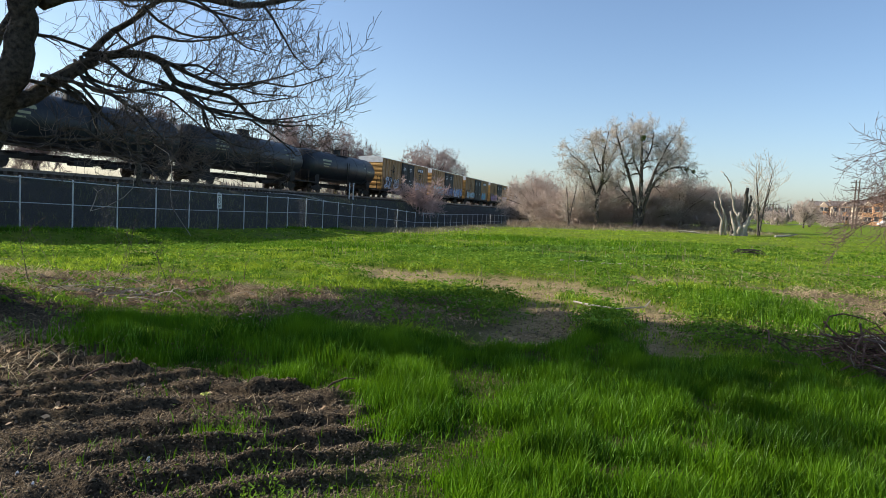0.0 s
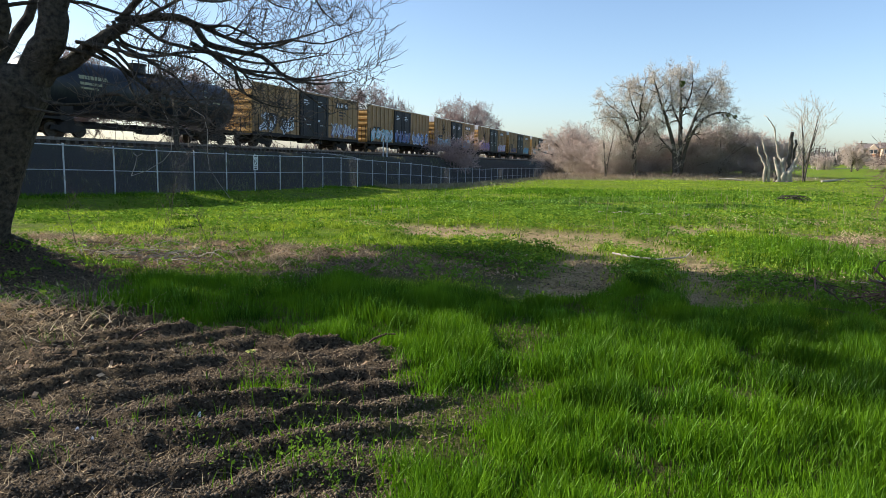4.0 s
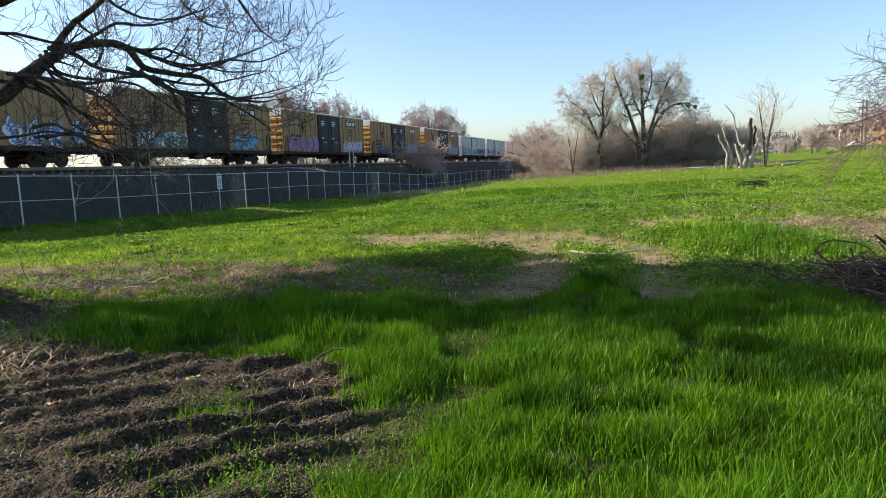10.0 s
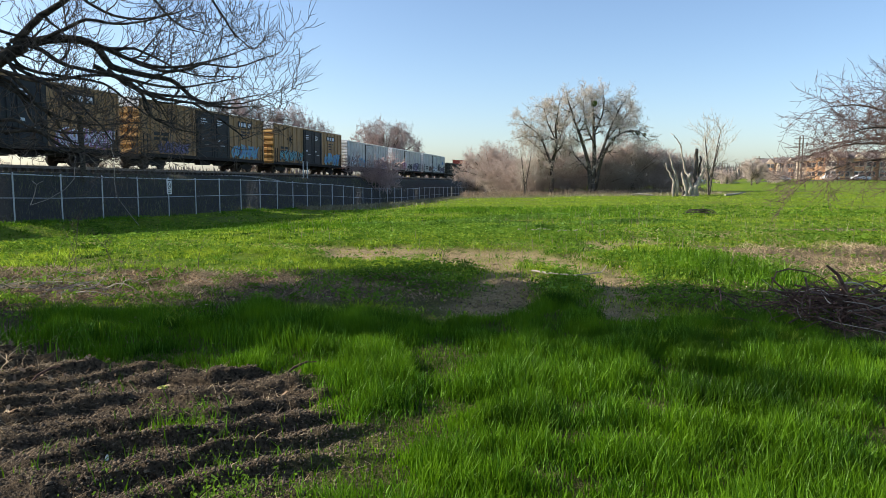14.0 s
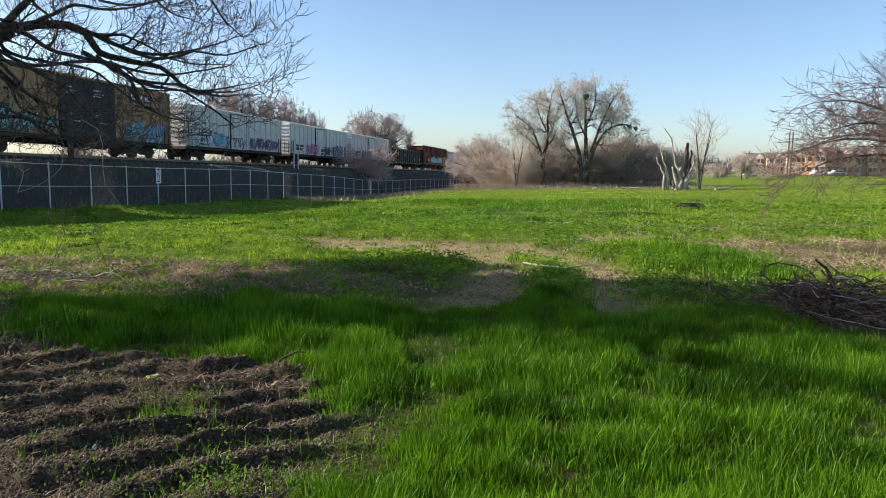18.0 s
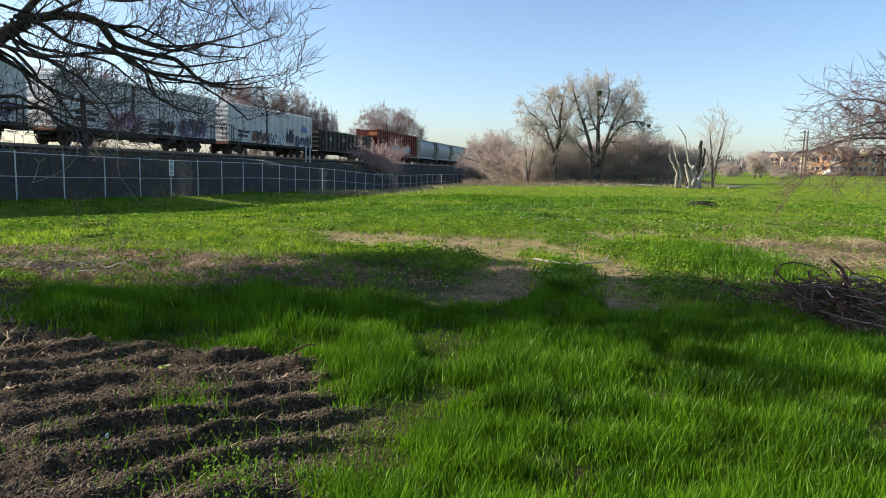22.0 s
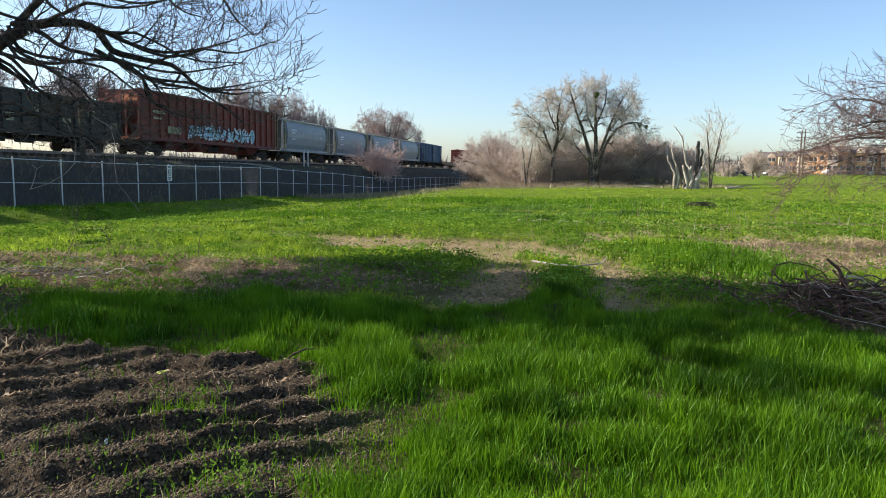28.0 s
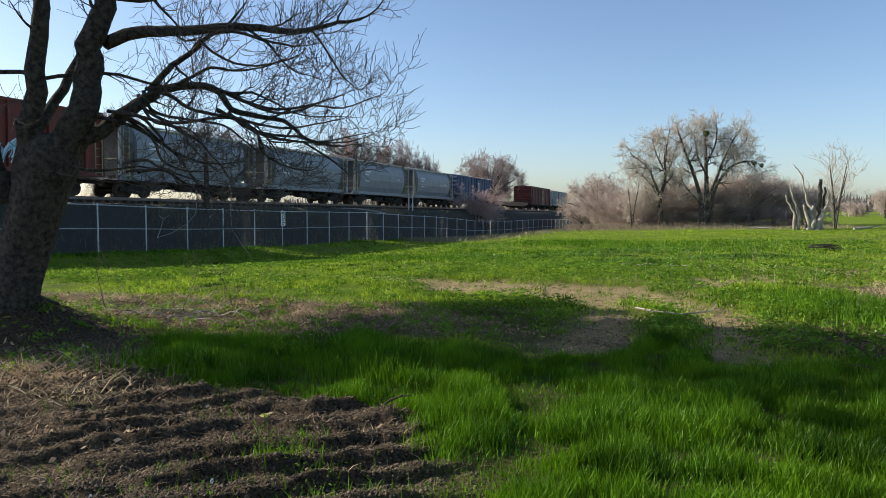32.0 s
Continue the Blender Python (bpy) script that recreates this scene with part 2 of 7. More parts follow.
M = {
    "ground": ground_material(),
    "yellow": paint("yellow_paint", (0.40, 0.235, 0.11), (0.07, 0.045, 0.025), 0.55),
    # brighter copy of the yellow: sunlight on the car ends put into the colour
    "yellow_end_sunlit": paint("yellow_sunlit_paint", (0.60, 0.34, 0.11), (0.14, 0.09, 0.04), 0.35),
    "black": paint("black_paint", (0.014, 0.016, 0.021), (0.04, 0.038, 0.036), 0.5),
    "tank": paint("tank_black", (0.012, 0.014, 0.019), (0.045, 0.045, 0.045), 0.6, 0.42),
    "steel": paint("dark_steel", (0.02, 0.018, 0.017), (0.06, 0.045, 0.035), 0.5, 0.8),
    "white": paint("white_paint", (0.62, 0.62, 0.60), (0.24, 0.2, 0.16), 0.55),
    "cap": paint("white_cap", (0.78, 0.78, 0.76), (0.3, 0.27, 0.22), 0.3),
    "silver": paint("silver_end", (0.82, 0.82, 0.8), (0.4, 0.33, 0.25), 0.3, 0.4, 0.15),
    "rust": paint("rusty_brown", (0.22, 0.085, 0.045), (0.08, 0.045, 0.03), 0.5),
    "red": paint("oxide_red", (0.20, 0.042, 0.028), (0.06, 0.03, 0.025), 0.5),
    "maroon": paint("maroon_paint", (0.15, 0.035, 0.03), (0.05, 0.03, 0.03), 0.5),
    "orange": paint("orange_patch", (0.62, 0.20, 0.08), (0.2, 0.08, 0.05), 0.35),
    "grey": paint("grey_paint", (0.30, 0.325, 0.35), (0.13, 0.12, 0.11), 0.5, 0.45),
    # hopper grey with shade put into the colour, for end slopes and chutes; shed walls too
    "greydark": paint("grey_shadow_paint", (0.12, 0.13, 0.14), (0.06, 0.055, 0.05), 0.5),
    "blue": paint("blue_paint", (0.06, 0.10, 0.19), (0.05, 0.05, 0.05), 0.45),
    "gondola": paint("green_black_paint", (0.025, 0.03, 0.028), (0.07, 0.055, 0.04), 0.6),
    "pale": paint("pale_patch", (0.34, 0.33, 0.2), (0.15, 0.12, 0.08), 0.4),
    "ink_white": simple("spray_white", (0.72, 0.74, 0.78), (0.55, 0.58, 0.65), 6, 0.6, bump=0.02),
    "ink_blue": simple("spray_blue", (0.16, 0.30, 0.55), (0.10, 0.2, 0.42), 6, 0.6, bump=0.02),
    "ink_teal": simple("spray_teal", (0.22, 0.48, 0.52), (0.14, 0.34, 0.42), 6, 0.6, bump=0.02),
    "ink_violet": simple("spray_violet", (0.17, 0.14, 0.27), (0.25, 0.21, 0.33), 6, 0.6, bump=0.02),
    "ink_black": simple("spray_black", (0.02, 0.02, 0.025), (0.05, 0.05, 0.06), 6, 0.6, bump=0.02),
    "ink_pink": simple("spray_pink", (0.5, 0.25, 0.42), (0.42, 0.2, 0.4), 6, 0.6, bump=0.02),
    "wheel": simple("wheel_steel", (0.05, 0.042, 0.036), (0.1, 0.075, 0.055), 9, 0.6, 0.5),
    "rail": simple("rail_steel", (0.16, 0.12, 0.09), (0.26, 0.23, 0.2), 12, 0.5, 0.6),
    "sleeper": simple("sleeper_wood", (0.05, 0.04, 0.032), (0.1, 0.08, 0.06), 9),
    "galv": simple("galvanised_steel", (0.58, 0.59, 0.6), (0.45, 0.46, 0.47), 14, 0.5, 0.2, 0.1),
    "wire": simple("galvanised_wire", (0.09, 0.097, 0.105), (0.06, 0.065, 0.07), 20, 0.8, 0.0, 0.1),
    "sign": simple("sign_white", (0.75, 0.75, 0.73), (0.62, 0.62, 0.6), 10, 0.5, bump=0.02),
    "bark": simple("dark_bark", (0.03, 0.026, 0.019), (0.125, 0.105, 0.075), 14, 0.95, bump=0.9, dist=0.03),
    "twig": simple("grey_twig", (0.07, 0.056, 0.045), (0.17, 0.14, 0.11), 6, 0.9),
    "bark_far": simple("grey_bark", (0.05, 0.042, 0.035), (0.14, 0.115, 0.095), 3, 0.95),
    "twig_pale": simple("pale_twigs", (0.42, 0.36, 0.29), (0.6, 0.53, 0.44), 0.6, 0.9),
    "twig_rose": simple("rosy_twigs", (0.25, 0.185, 0.17), (0.4, 0.305, 0.28), 0.5, 0.9),
    "twig_pink": simple("pink_twigs", (0.42, 0.29, 0.26), (0.58, 0.43, 0.39), 0.5, 0.9),
    "twig_brown": simple("brown_twigs", (0.4, 0.31, 0.26), (0.58, 0.48, 0.41), 0.5, 0.9),
    "deadwood": simple("bleached_wood", (0.48, 0.42, 0.34), (0.26, 0.22, 0.18), 1.2, 0.9, bump=0.5),
    "brush": simple("brush_sticks", (0.075, 0.045, 0.038), (0.22, 0.15, 0.125), 5, 0.9),
    "pile": simple("pile_sticks", (0.045, 0.025, 0.018), (0.17, 0.098, 0.07), 5, 0.9),
    "grass": leafy("grass_blades", (0.012, 0.05, 0.002), (0.105, 0.238, 0.0065), 0.34, 0.02),
    "turf": leafy("short_turf", (0.095, 0.19, 0.008), (0.285, 0.405, 0.032), 0.5, 0.02),
    "hay": leafy("dead_straw", (0.16, 0.115, 0.065), (0.58, 0.47, 0.29), 0.2, 0.02),
    "dry": leafy("dry_weeds", (0.12, 0.105, 0.06), (0.27, 0.235, 0.14), 0.3),
    "weed": leafy("weed_leaves", (0.055, 0.14, 0.012), (0.16, 0.28, 0.035), 0.4, 0.0),
    "clod": simple("soil_clods", (0.028, 0.021, 0.014), (0.225, 0.168, 0.108), 30, 0.95),
    "stucco": simple("tan_stucco", (0.62, 0.50, 0.38), (0.56, 0.45, 0.34), 0.8, 0.9),
    "stucco_orange": simple("orange_stucco", (0.68, 0.38, 0.20), (0.6, 0.33, 0.18), 0.8, 0.9),
    "roof": simple("grey_roof", (0.15, 0.12, 0.105), (0.2, 0.165, 0.145), 1.5, 0.9),
    "glass": shader("window_glass", 0.08, 0.0, 0.6)[0],
    "car_white": simple("white_car_paint", (0.75, 0.75, 0.75), (0.7, 0.7, 0.7), 3, 0.25, bump=0.0),
    "car_dark": simple("dark_car_paint", (0.05, 0.055, 0.06), (0.04, 0.045, 0.05), 3, 0.25, bump=0.0),
    "tyre": simple("tyre_rubber", (0.02, 0.02, 0.02), (0.03, 0.03, 0.03), 9, 0.9),
    "pole": simple("weathered_pole", (0.12, 0.095, 0.075), (0.2, 0.165, 0.135), 4, 0.9),
    "mistletoe": leafy("mistletoe_leaves", (0.06, 0.10, 0.02), (0.12, 0.17, 0.04), 0.3),
}
M["glass"].node_tree.nodes["Principled BSDF"].inputs["Base Color"].default_value = (0.05, 0.06, 0.07, 1)


# ---- mesh tools ----
class Mesh:
    """Gathers vertices and faces of one mesh."""

    def __init__(self):
        self.v, self.f = [], []

    def box(self, x0, x1, y0, y1, z0, z1, m=None):
        n = len(self.v)
        c = [(x, y, z) for x in (x0, x1) for y in (y0, y1) for z in (z0, z1)]
        self.v += [tuple(m @ Vector(p)) for p in c] if m else c
        self.f += [tuple(n + i for i in q) for q in ((0, 1, 3, 2), (4, 6, 7, 5), (0, 4, 5, 1), (2, 3, 7, 6), (0, 2, 6, 4), (1, 5, 7, 3))]
        return self

    def loft(self, rings, caps=True, closed=True):
        """Skins a row of rings of equal length."""
        n, k = len(self.v), len(rings[0])
        for r in rings:
            self.v += [tuple(p) for p in r]
        for i in range(len(rings) - 1):
            for j in range(k if closed else k - 1):
                a, b = n + i * k + j, n + i * k + (j + 1) % k
                self.f.append((a, b, b + k, a + k))
        if caps and closed:
            self.f.append(tuple(n + j for j in range(k))[::-1])
            self.f.append(tuple(n + (len(rings) - 1) * k + j for j in range(k)))
        return self

    def tube(self, pts, radii, sides=6):
        pts = [Vector(p) for p in pts]
        rings, a = [], None
        for i, p in enumerate(pts):
            d = (pts[min(i + 1, len(pts) - 1)] - pts[max(i - 1, 0)]).normalized()
            a = d.cross(Vector((0, 0, 1) if abs(d.z) < 0.9 else (1, 0, 0))).normalized() if a is None else (a - d * a.dot(d)).normalized()
            b = d.cross(a)
            r = radii[i] if hasattr(radii, "__len__") else radii
            rings.append([p + (a * math.cos(w) + b * math.sin(w)) * r for w in (math.tau * k / sides for k in range(sides))])
        return self.loft(rings)

    def cyl(self, axis, c, r, h0, h1, sides=14):
        x, y, z = c
        def at(h, u, w):
            return {"x": (x + h, y + u, z + w), "y": (x + u, y + h, z + w), "z": (x + u, y + w, z + h)}[axis]
        rings = [[at(h, r * math.cos(math.tau * k / sides), r * math.sin(math.tau * k / sides)) for k in range(sides)] for h in (h0, h1)]
        return self.loft(rings)

    def data(self, name, material, smooth=False):
        me = bpy.data.meshes.new(name)
        me.from_pydata(self.v, [], self.f)
        bm = bmesh.new()
        bm.from_mesh(me)
        bmesh.ops.recalc_face_normals(bm, faces=bm.faces)
        bm.to_mesh(me)
        bm.free()
        me.materials.append(material)
        if smooth:
            me.shade_smooth()
        return me


def array_mesh(name, v, f, material, smooth=False):
    """A mesh from arrays of vertices and of triangles or quads."""
    me = bpy.data.meshes.new(name)
    v, f = np.asarray(v, np.float32), np.asarray(f, np.int32)
    k = f.shape[1]
    me.vertices.add(len(v))
    me.vertices.foreach_set("co", v.ravel())
    me.loops.add(f.size)
    me.loops.foreach_set("vertex_index", f.ravel())
    me.polygons.add(len(f))
    me.polygons.foreach_set("loop_start", np.arange(0, f.size, k, dtype=np.int32))
    me.update(calc_edges=True)
    me.materials.append(material)
    if smooth:
        me.shade_smooth()
    return me


def part(name, mesh, material, parent, label="", smooth=False):
    """Links a mesh as one object under a thing or a part."""
    me = mesh.data(name, material, smooth) if isinstance(mesh, Mesh) else mesh
    ob = new(name, me)
    ob.parent = parent
    return tagged(ob, label)


def thing(name, label, category, m=None, group="", kind=""):
    ob = new(name)
    ob.empty_display_size = 0.2
    if m is not None:
        ob.matrix_basis = m
    return tagged(ob, label, category, group, kind)


# ---- lay of the land ----
def vnoise(x, y, seed=0):
    """Smooth noise from 0 to 1 over arrays."""
    x, y = np.asarray(x, float), np.asarray(y, float)
    xi, yi = np.floor(x), np.floor(y)
    u, w = x - xi, y - yi
    u, w = u * u * (3 - 2 * u), w * w * (3 - 2 * w)

    def h(a, b):
        s = np.sin(a * 127.1 + b * 311.7 + seed * 74.7) * 43758.5453
        return s - np.floor(s)

    return (h(xi, yi) * (1 - u) + h(xi + 1, yi) * u) * (1 - w) + (h(xi, yi + 1) * (1 - u) + h(xi + 1, yi + 1) * u) * w


def fbm(x, y, seed=0, octaves=4):
    return sum(vnoise(x * 2**k, y * 2**k, seed + k) * 0.5 ** (k + 1) for k in range(octaves)) / (1 - 0.5**octaves)


def step(a, b, x):
    t = np.clip((np.asarray(x, float) - a) / (b - a), 0, 1)
    return t * t * (3 - 2 * t)


FENCE_X0, FENCE_SLOPE = -23.9, 0.258
TRACK_X0, TRACK_SLOPE = -31.4, 0.2406
TC = 1 / math.hypot(1, TRACK_SLOPE)
TDIR, TLEFT = Vector((TRACK_SLOPE * TC, TC, 0)), Vector((-TC, TRACK_SLOPE * TC, 0))


def fence_top(y):
    return np.interp(y, [0, 24.9, 29.6, 36.7, 46.1, 53.2, 57.9, 62.2, 67.4, 78.5, 86.8, 102, 127, 200],
                     [2.2, 1.53, 1.36, 1.19, 1.05, 0.75, 0.58, 0.35, 0.05, -0.2, -0.2, -0.4, -1.05, -1.6])


def rail_z(y):
    return 2.34 - 0.0125 * y


def near_curve(x, y, pts):
    """The distance to a broken line."""
    best = np.full(np.shape(x), 1e9)
    for (ax, ay), (bx, by) in zip(pts, pts[1:]):
        dx, dy = bx - ax, by - ay
        t = np.clip(((x - ax) * dx + (y - ay) * dy) / (dx * dx + dy * dy), 0, 1)
        best = np.minimum(best, np.hypot(x - ax - t * dx, y - ay - t * dy))
    return best


RUT_A = [(-9, 16.5), (-3.6, 14.4), (-0.9, 13.2), (0.6, 12.0), (1.15, 10.8), (1.0, 9.3), (0.8, 7.9)]
RUT_B = [(0.5, 12.6), (1.7, 12.3), (2.45, 11.6), (2.6, 10.5), (2.45, 9.0), (2.1, 7.5)]
RUT_C = [(2.6, 13.2), (4.4, 16.0), (5.4, 17.6), (6.8, 18.5), (8.4, 19.3)]


def regions(x, y):
    """Cover of the ground from 0 to 1: bare soil, tall grass, straw, sandy path."""
    n1, n2 = fbm(x * 1.1, y * 1.1, 3) - 0.5, fbm(x * 0.4, y * 0.4, 9) - 0.5
    edge = np.interp(y, [0, 3.1, 3.8, 4.6, 5.1, 5.35, 6.2, 7.6, 8.6], [-0.55, -0.5, -0.42, -0.5, -1.0, -2.6, -3.6, -4.6, -9.0]) + n1 * 0.9
    soil = step(0.25, -0.25, x - edge) * step(9.4, 8.2, y + n1)
    top = np.interp(x, [-5, -4, -2, -1.1, 0.15, 0.9, 1.4, 1.75, 1.95, 2.3, 3.2, 3.9, 4.1, 9.0], [7.0, 7.4, 7.7, 7.1, 7.0, 7.6, 8.2, 7.6, 6.8, 6.8, 7.3, 7.3, 6.0, 5.6]) + n1 * 1.0
    tall = step(0.3, -0.2, y - top) * (1 - soil)
    leaf = step(7.9, 8.6, y + n1) * step(10.9, 10.0, y + n1 * 1.4) * step(0.0, -2.2, x + n2 * 3)
    right = step(5.2, 6.2, x + n1 * 2) * step(10.2, 10.9, y + n1) * step(16.6, 14.8, y + n1 * 3) + step(1.3, 0.6, np.hypot((x - 12.4) / 2.4, (y - 21.3) / 0.9) + n1)
    patch = step(0.62, 0.75, fbm(x * 0.35, y * 0.35, 21)) * step(9, 11, y) * 0.25
    yard = 0.7 * step(4.9, 6.0, y + n1 * 2) * step(10.4, 9.4, y + n1) * step(-3.2, -4.2, x + n1) * (1 - 0.9 * step(6.0, 6.4, y + n1) * step(8.3, 7.8, y + n1)) + 0.35 * step(-1.8, -3.2, x + n1 * 2) * step(7.6, 6.8, y)
    straw = np.clip(leaf + right + patch + yard, 0, 1) * step(0.9, 1.7, np.hypot(x + 6.2, (y - 7.3) * 1.3))
    bare = np.clip(step(2.4, 3.2, x + n1) * step(10.6, 9.6, y + n1) * step(0.0, 0.5, y - top) + 0.9 * step(1.3, 0.6, np.hypot((x + 0.6) / 3.0, (y - 9.2) / 1.5) + n1) + 0.8 * step(6.9, 7.6, y) * step(8.8, 8.2, y + n1) * step(-1.5, -2.5, x), 0, 1)
    da, db, dc = near_curve(x, y, RUT_A), near_curve(x, y, RUT_B), near_curve(x, y, RUT_C)
    path = np.clip(step(0.75, 0.3, da + n1 * 0.7) * (0.4 + 0.6 * step(-4.5, -1.5, x)) + step(0.7, 0.25, db + n1 * 0.7) + 0.75 * step(0.55, 0.2, dc + n1 * 2.2) + step(1.25, 0.6, np.hypot((x - 0.3 + 0.55 * (y - 13)) / 2.6, (y - 13.0) / 1.3) + n1 * 1.6), 0, 1)
    return soil, tall, straw, path, bare


def ground_z(x, y, fine=False):
    x, y = np.asarray(x, float), np.asarray(y, float)
    xc, yc = np.clip(x, -60, 110), np.clip(y, -20, 150)
    z = step(9, np.interp(x, [-12, -3], [27, 40]), y) * (-0.3 + 0.028 * xc - 0.014 * yc)
    z = z + (fbm(x * 0.12, y * 0.12, 5) - 0.5) * 0.25 * step(4, 14, np.hypot(x, y))
    n = -(x - FENCE_X0 - FENCE_SLOPE * y) * 0.968
    yy = np.clip(y, -280, 420)
    base = fence_top(yy) - 2.02
    bed = rail_z(yy) - 0.42
    z = z + (base - z) * step(-4.0, -0.3, n)
    z = z + (bed - z) * step(0.9, 5.6, n)
    z = z - 0.9 * step(13.5, 17.5, n)
    z = z + 0.42 * np.exp(-(((x + 6.3) / 0.85) ** 2 + ((y - 7.35) / 0.7) ** 2))
    if fine:
        soil, tall, straw, path, bare = regions(x, y)
        across = -x * 0.514 + y * 0.857 + (fbm(x * 0.9, y * 0.9, 14) - 0.5) * 0.5
        t = np.mod(across / 0.36 + 0.05 * (fbm(x * 4, y * 4, 15) - 0.5), 1)
        slice_up = step(0.0, 0.2, t) * (1 - step(0.2, 1.0, t) ** 0.8)
        z = z + soil * step(6.6, 5.4, y) * 0.085 * slice_up * (0.1 + 1.1 * vnoise(x * 1.7, y * 1.7, 8)) + soil * (fbm(x * 3.1, y * 3.1, 18) - 0.5) * 0.07
        z = z + (soil + bare * 0.7) * (fbm(x * 9, y * 9, 2, 5) - 0.5) * 0.075 * step(14, 9, y)
        z = z - path * 0.06 + path * 0.014 * np.sin(y * 30 + 4 * x) * step(11, 9.5, y) + (fbm(x * 5, y * 5, 6) - 0.5) * 0.12 * path
        z = z + tall * (fbm(x * 0.9, y * 0.9, 11) - 0.4) * 0.12
    return z


def gz(x, y):
    return float(ground_z(np.array([x]), np.array([y]), True)[0])


def build_ground():
    az = np.radians(np.concatenate([np.arange(-58, 48, 0.27), np.arange(52, 298, 4.0)]))
    r = np.concatenate([np.geomspace(0.02, 2, 16)[:-1], np.geomspace(2, 13, 330)[:-1], np.geomspace(13, 165, 150)[:-1], np.geomspace(165, 3500, 34)])
    a, rr = np.meshgrid(az, r)
    x, y = np.sin(a) * rr, np.cos(a) * rr
    z = ground_z(x, y, True)
    nr, na = x.shape
    i = np.arange(nr * na).reshape(nr, na)
    q = np.stack([i[:-1], np.roll(i, -1, 1)[:-1], np.roll(i, -1, 1)[1:], i[1:]], -1).reshape(-1, 4)
    me = array_mesh("ground", np.stack([x, y, z], -1).reshape(-1, 3), q, M["ground"], True)
    soil, tall, straw, path, bare = regions(x, y)
    n = -(x - FENCE_X0 - FENCE_SLOPE * y) * 0.968
    stone = step(4.0, 6.0, n) * step(15.5, 13.0, n)
    # bank loses its green and takes dark stone: train's shade put into the colour
    bank = step(0.2, 1.6, n) * step(6, 4, n)
    far = step(14, 16, n)
    layers = {"green": (1 - soil) * (1 - 0.75 * tall) * (1 - bare * 0.75) * (1 - 0.97 * bank) * (1 - 0.6 * far), "straw": np.clip(straw + far * 0.6, 0, 1), "sand": path * (0.65 + 0.35 * step(0.35, 0.6, fbm(x * 2.2, y * 2.2, 17))), "stone": np.clip(stone + 0.75 * bank, 0, 1)}
    for name, val in layers.items():
        me.attributes.new(name, "FLOAT", "POINT").data.foreach_set("value", np.ascontiguousarray(val, np.float32).ravel())
    return tagged(new("ground", me), "rough field of green grass, bare furrowed soil and a sandy track", "ground", kind="structure")


build_ground()


# ---- railway ----
def on_track(s, n=0.0, z=0.0):
    """A place s metres along the track, n beyond the cars' near side, z above the rail."""
    p = Vector((TRACK_X0, 0, 0)) + TDIR * s + TLEFT * n
    p.z = rail_z(s * TC) + z
    return p


TURN = math.degrees(math.atan2(TDIR.y, TDIR.x))
FALL = math.degrees(math.atan(0.0125 * TC))


def track_pose(s, n=1.6, z=0.0):
    return pose(*on_track(s, n, z), 0, FALL, TURN)


def build_track():
    track = thing("railway_track", "steel rails on dark sleepers along the stony embankment", "railway track", track_pose(0), kind="structure")
    for y in (-0.76, 0.76):
        rail = Mesh()
        prof = [(-0.07, -0.17), (0.07, -0.17), (0.07, -0.15), (0.012, -0.13), (0.012, -0.05), (0.036, -0.04), (0.036, 0), (-0.036, 0), (-0.036, -0.04), (-0.012, -0.05), (-0.012, -0.13), (-0.07, -0.15)]
        rail.loft([[(x, y + a, b) for a, b in prof] for x in (-260, 440)])
        part("rail", rail, M["rail"], track)
    ties = Mesh()
    for k in range(1180):
        ties.box(-250 + k * 0.58, -250 + k * 0.58 + 0.23, -1.28, 1.28, -0.34, -0.172)
    tagged(part("sleepers", ties, M["sleeper"], track), kind="stuff")
    rng = np.random.default_rng(4)
    k = 9000
    s, n = rng.uniform(10, 150, k), rng.uniform(-2.2, 6.0, k)
    d = np.array([[p.x, p.y] for p in (TDIR, TLEFT)])
    xy = np.array([TRACK_X0, 0]) + s[:, None] * d[0] + n[:, None] * d[1]
    v, f = scatter_chips(rng, xy[:, 0], xy[:, 1], 0.03, 0.08)
    tagged(new("ballast_stones", array_mesh("ballast_stones", v, f, simple("ballast_rock", (0.05, 0.05, 0.05), (0.14, 0.13, 0.125), 3, 0.95))), "dark grey crushed stone along the railway", "ballast", kind="stuff")


def scatter_chips(rng, x, y, lo, hi, sink=0.2):
    """Small uneven stones or clods lying on the ground."""
    k = len(x)
    shape = np.array([(1, 0, 0), (-1, 0, 0), (0, 1, 0), (0, -1, 0), (0, 0, 1), (0, 0, -0.4)], float)
    size = rng.uniform(lo, hi, (k, 1, 1)) * rng.uniform(0.6, 1.3, (k, 6, 1))
    a = rng.uniform(0, math.tau, k)
    c, s = np.cos(a)[:, None], np.sin(a)[:, None]
    p = shape[None] * size * np.array([1, 1, 0.8])
    p = np.stack([p[..., 0] * c - p[..., 1] * s, p[..., 0] * s + p[..., 1] * c, p[..., 2]], -1)
    z = ground_z(x, y, True)
    p += np.stack([x, y, z + lo * sink], -1)[:, None]
    tri = np.array([(0, 2, 4), (2, 1, 4), (1, 3, 4), (3, 0, 4), (2, 0, 5), (1, 2, 5), (3, 1, 5), (0, 3, 5)])
    return p.reshape(-1, 3), (tri[None] + 6 * np.arange(k)[:, None, None]).reshape(-1, 3)


_wheel = None


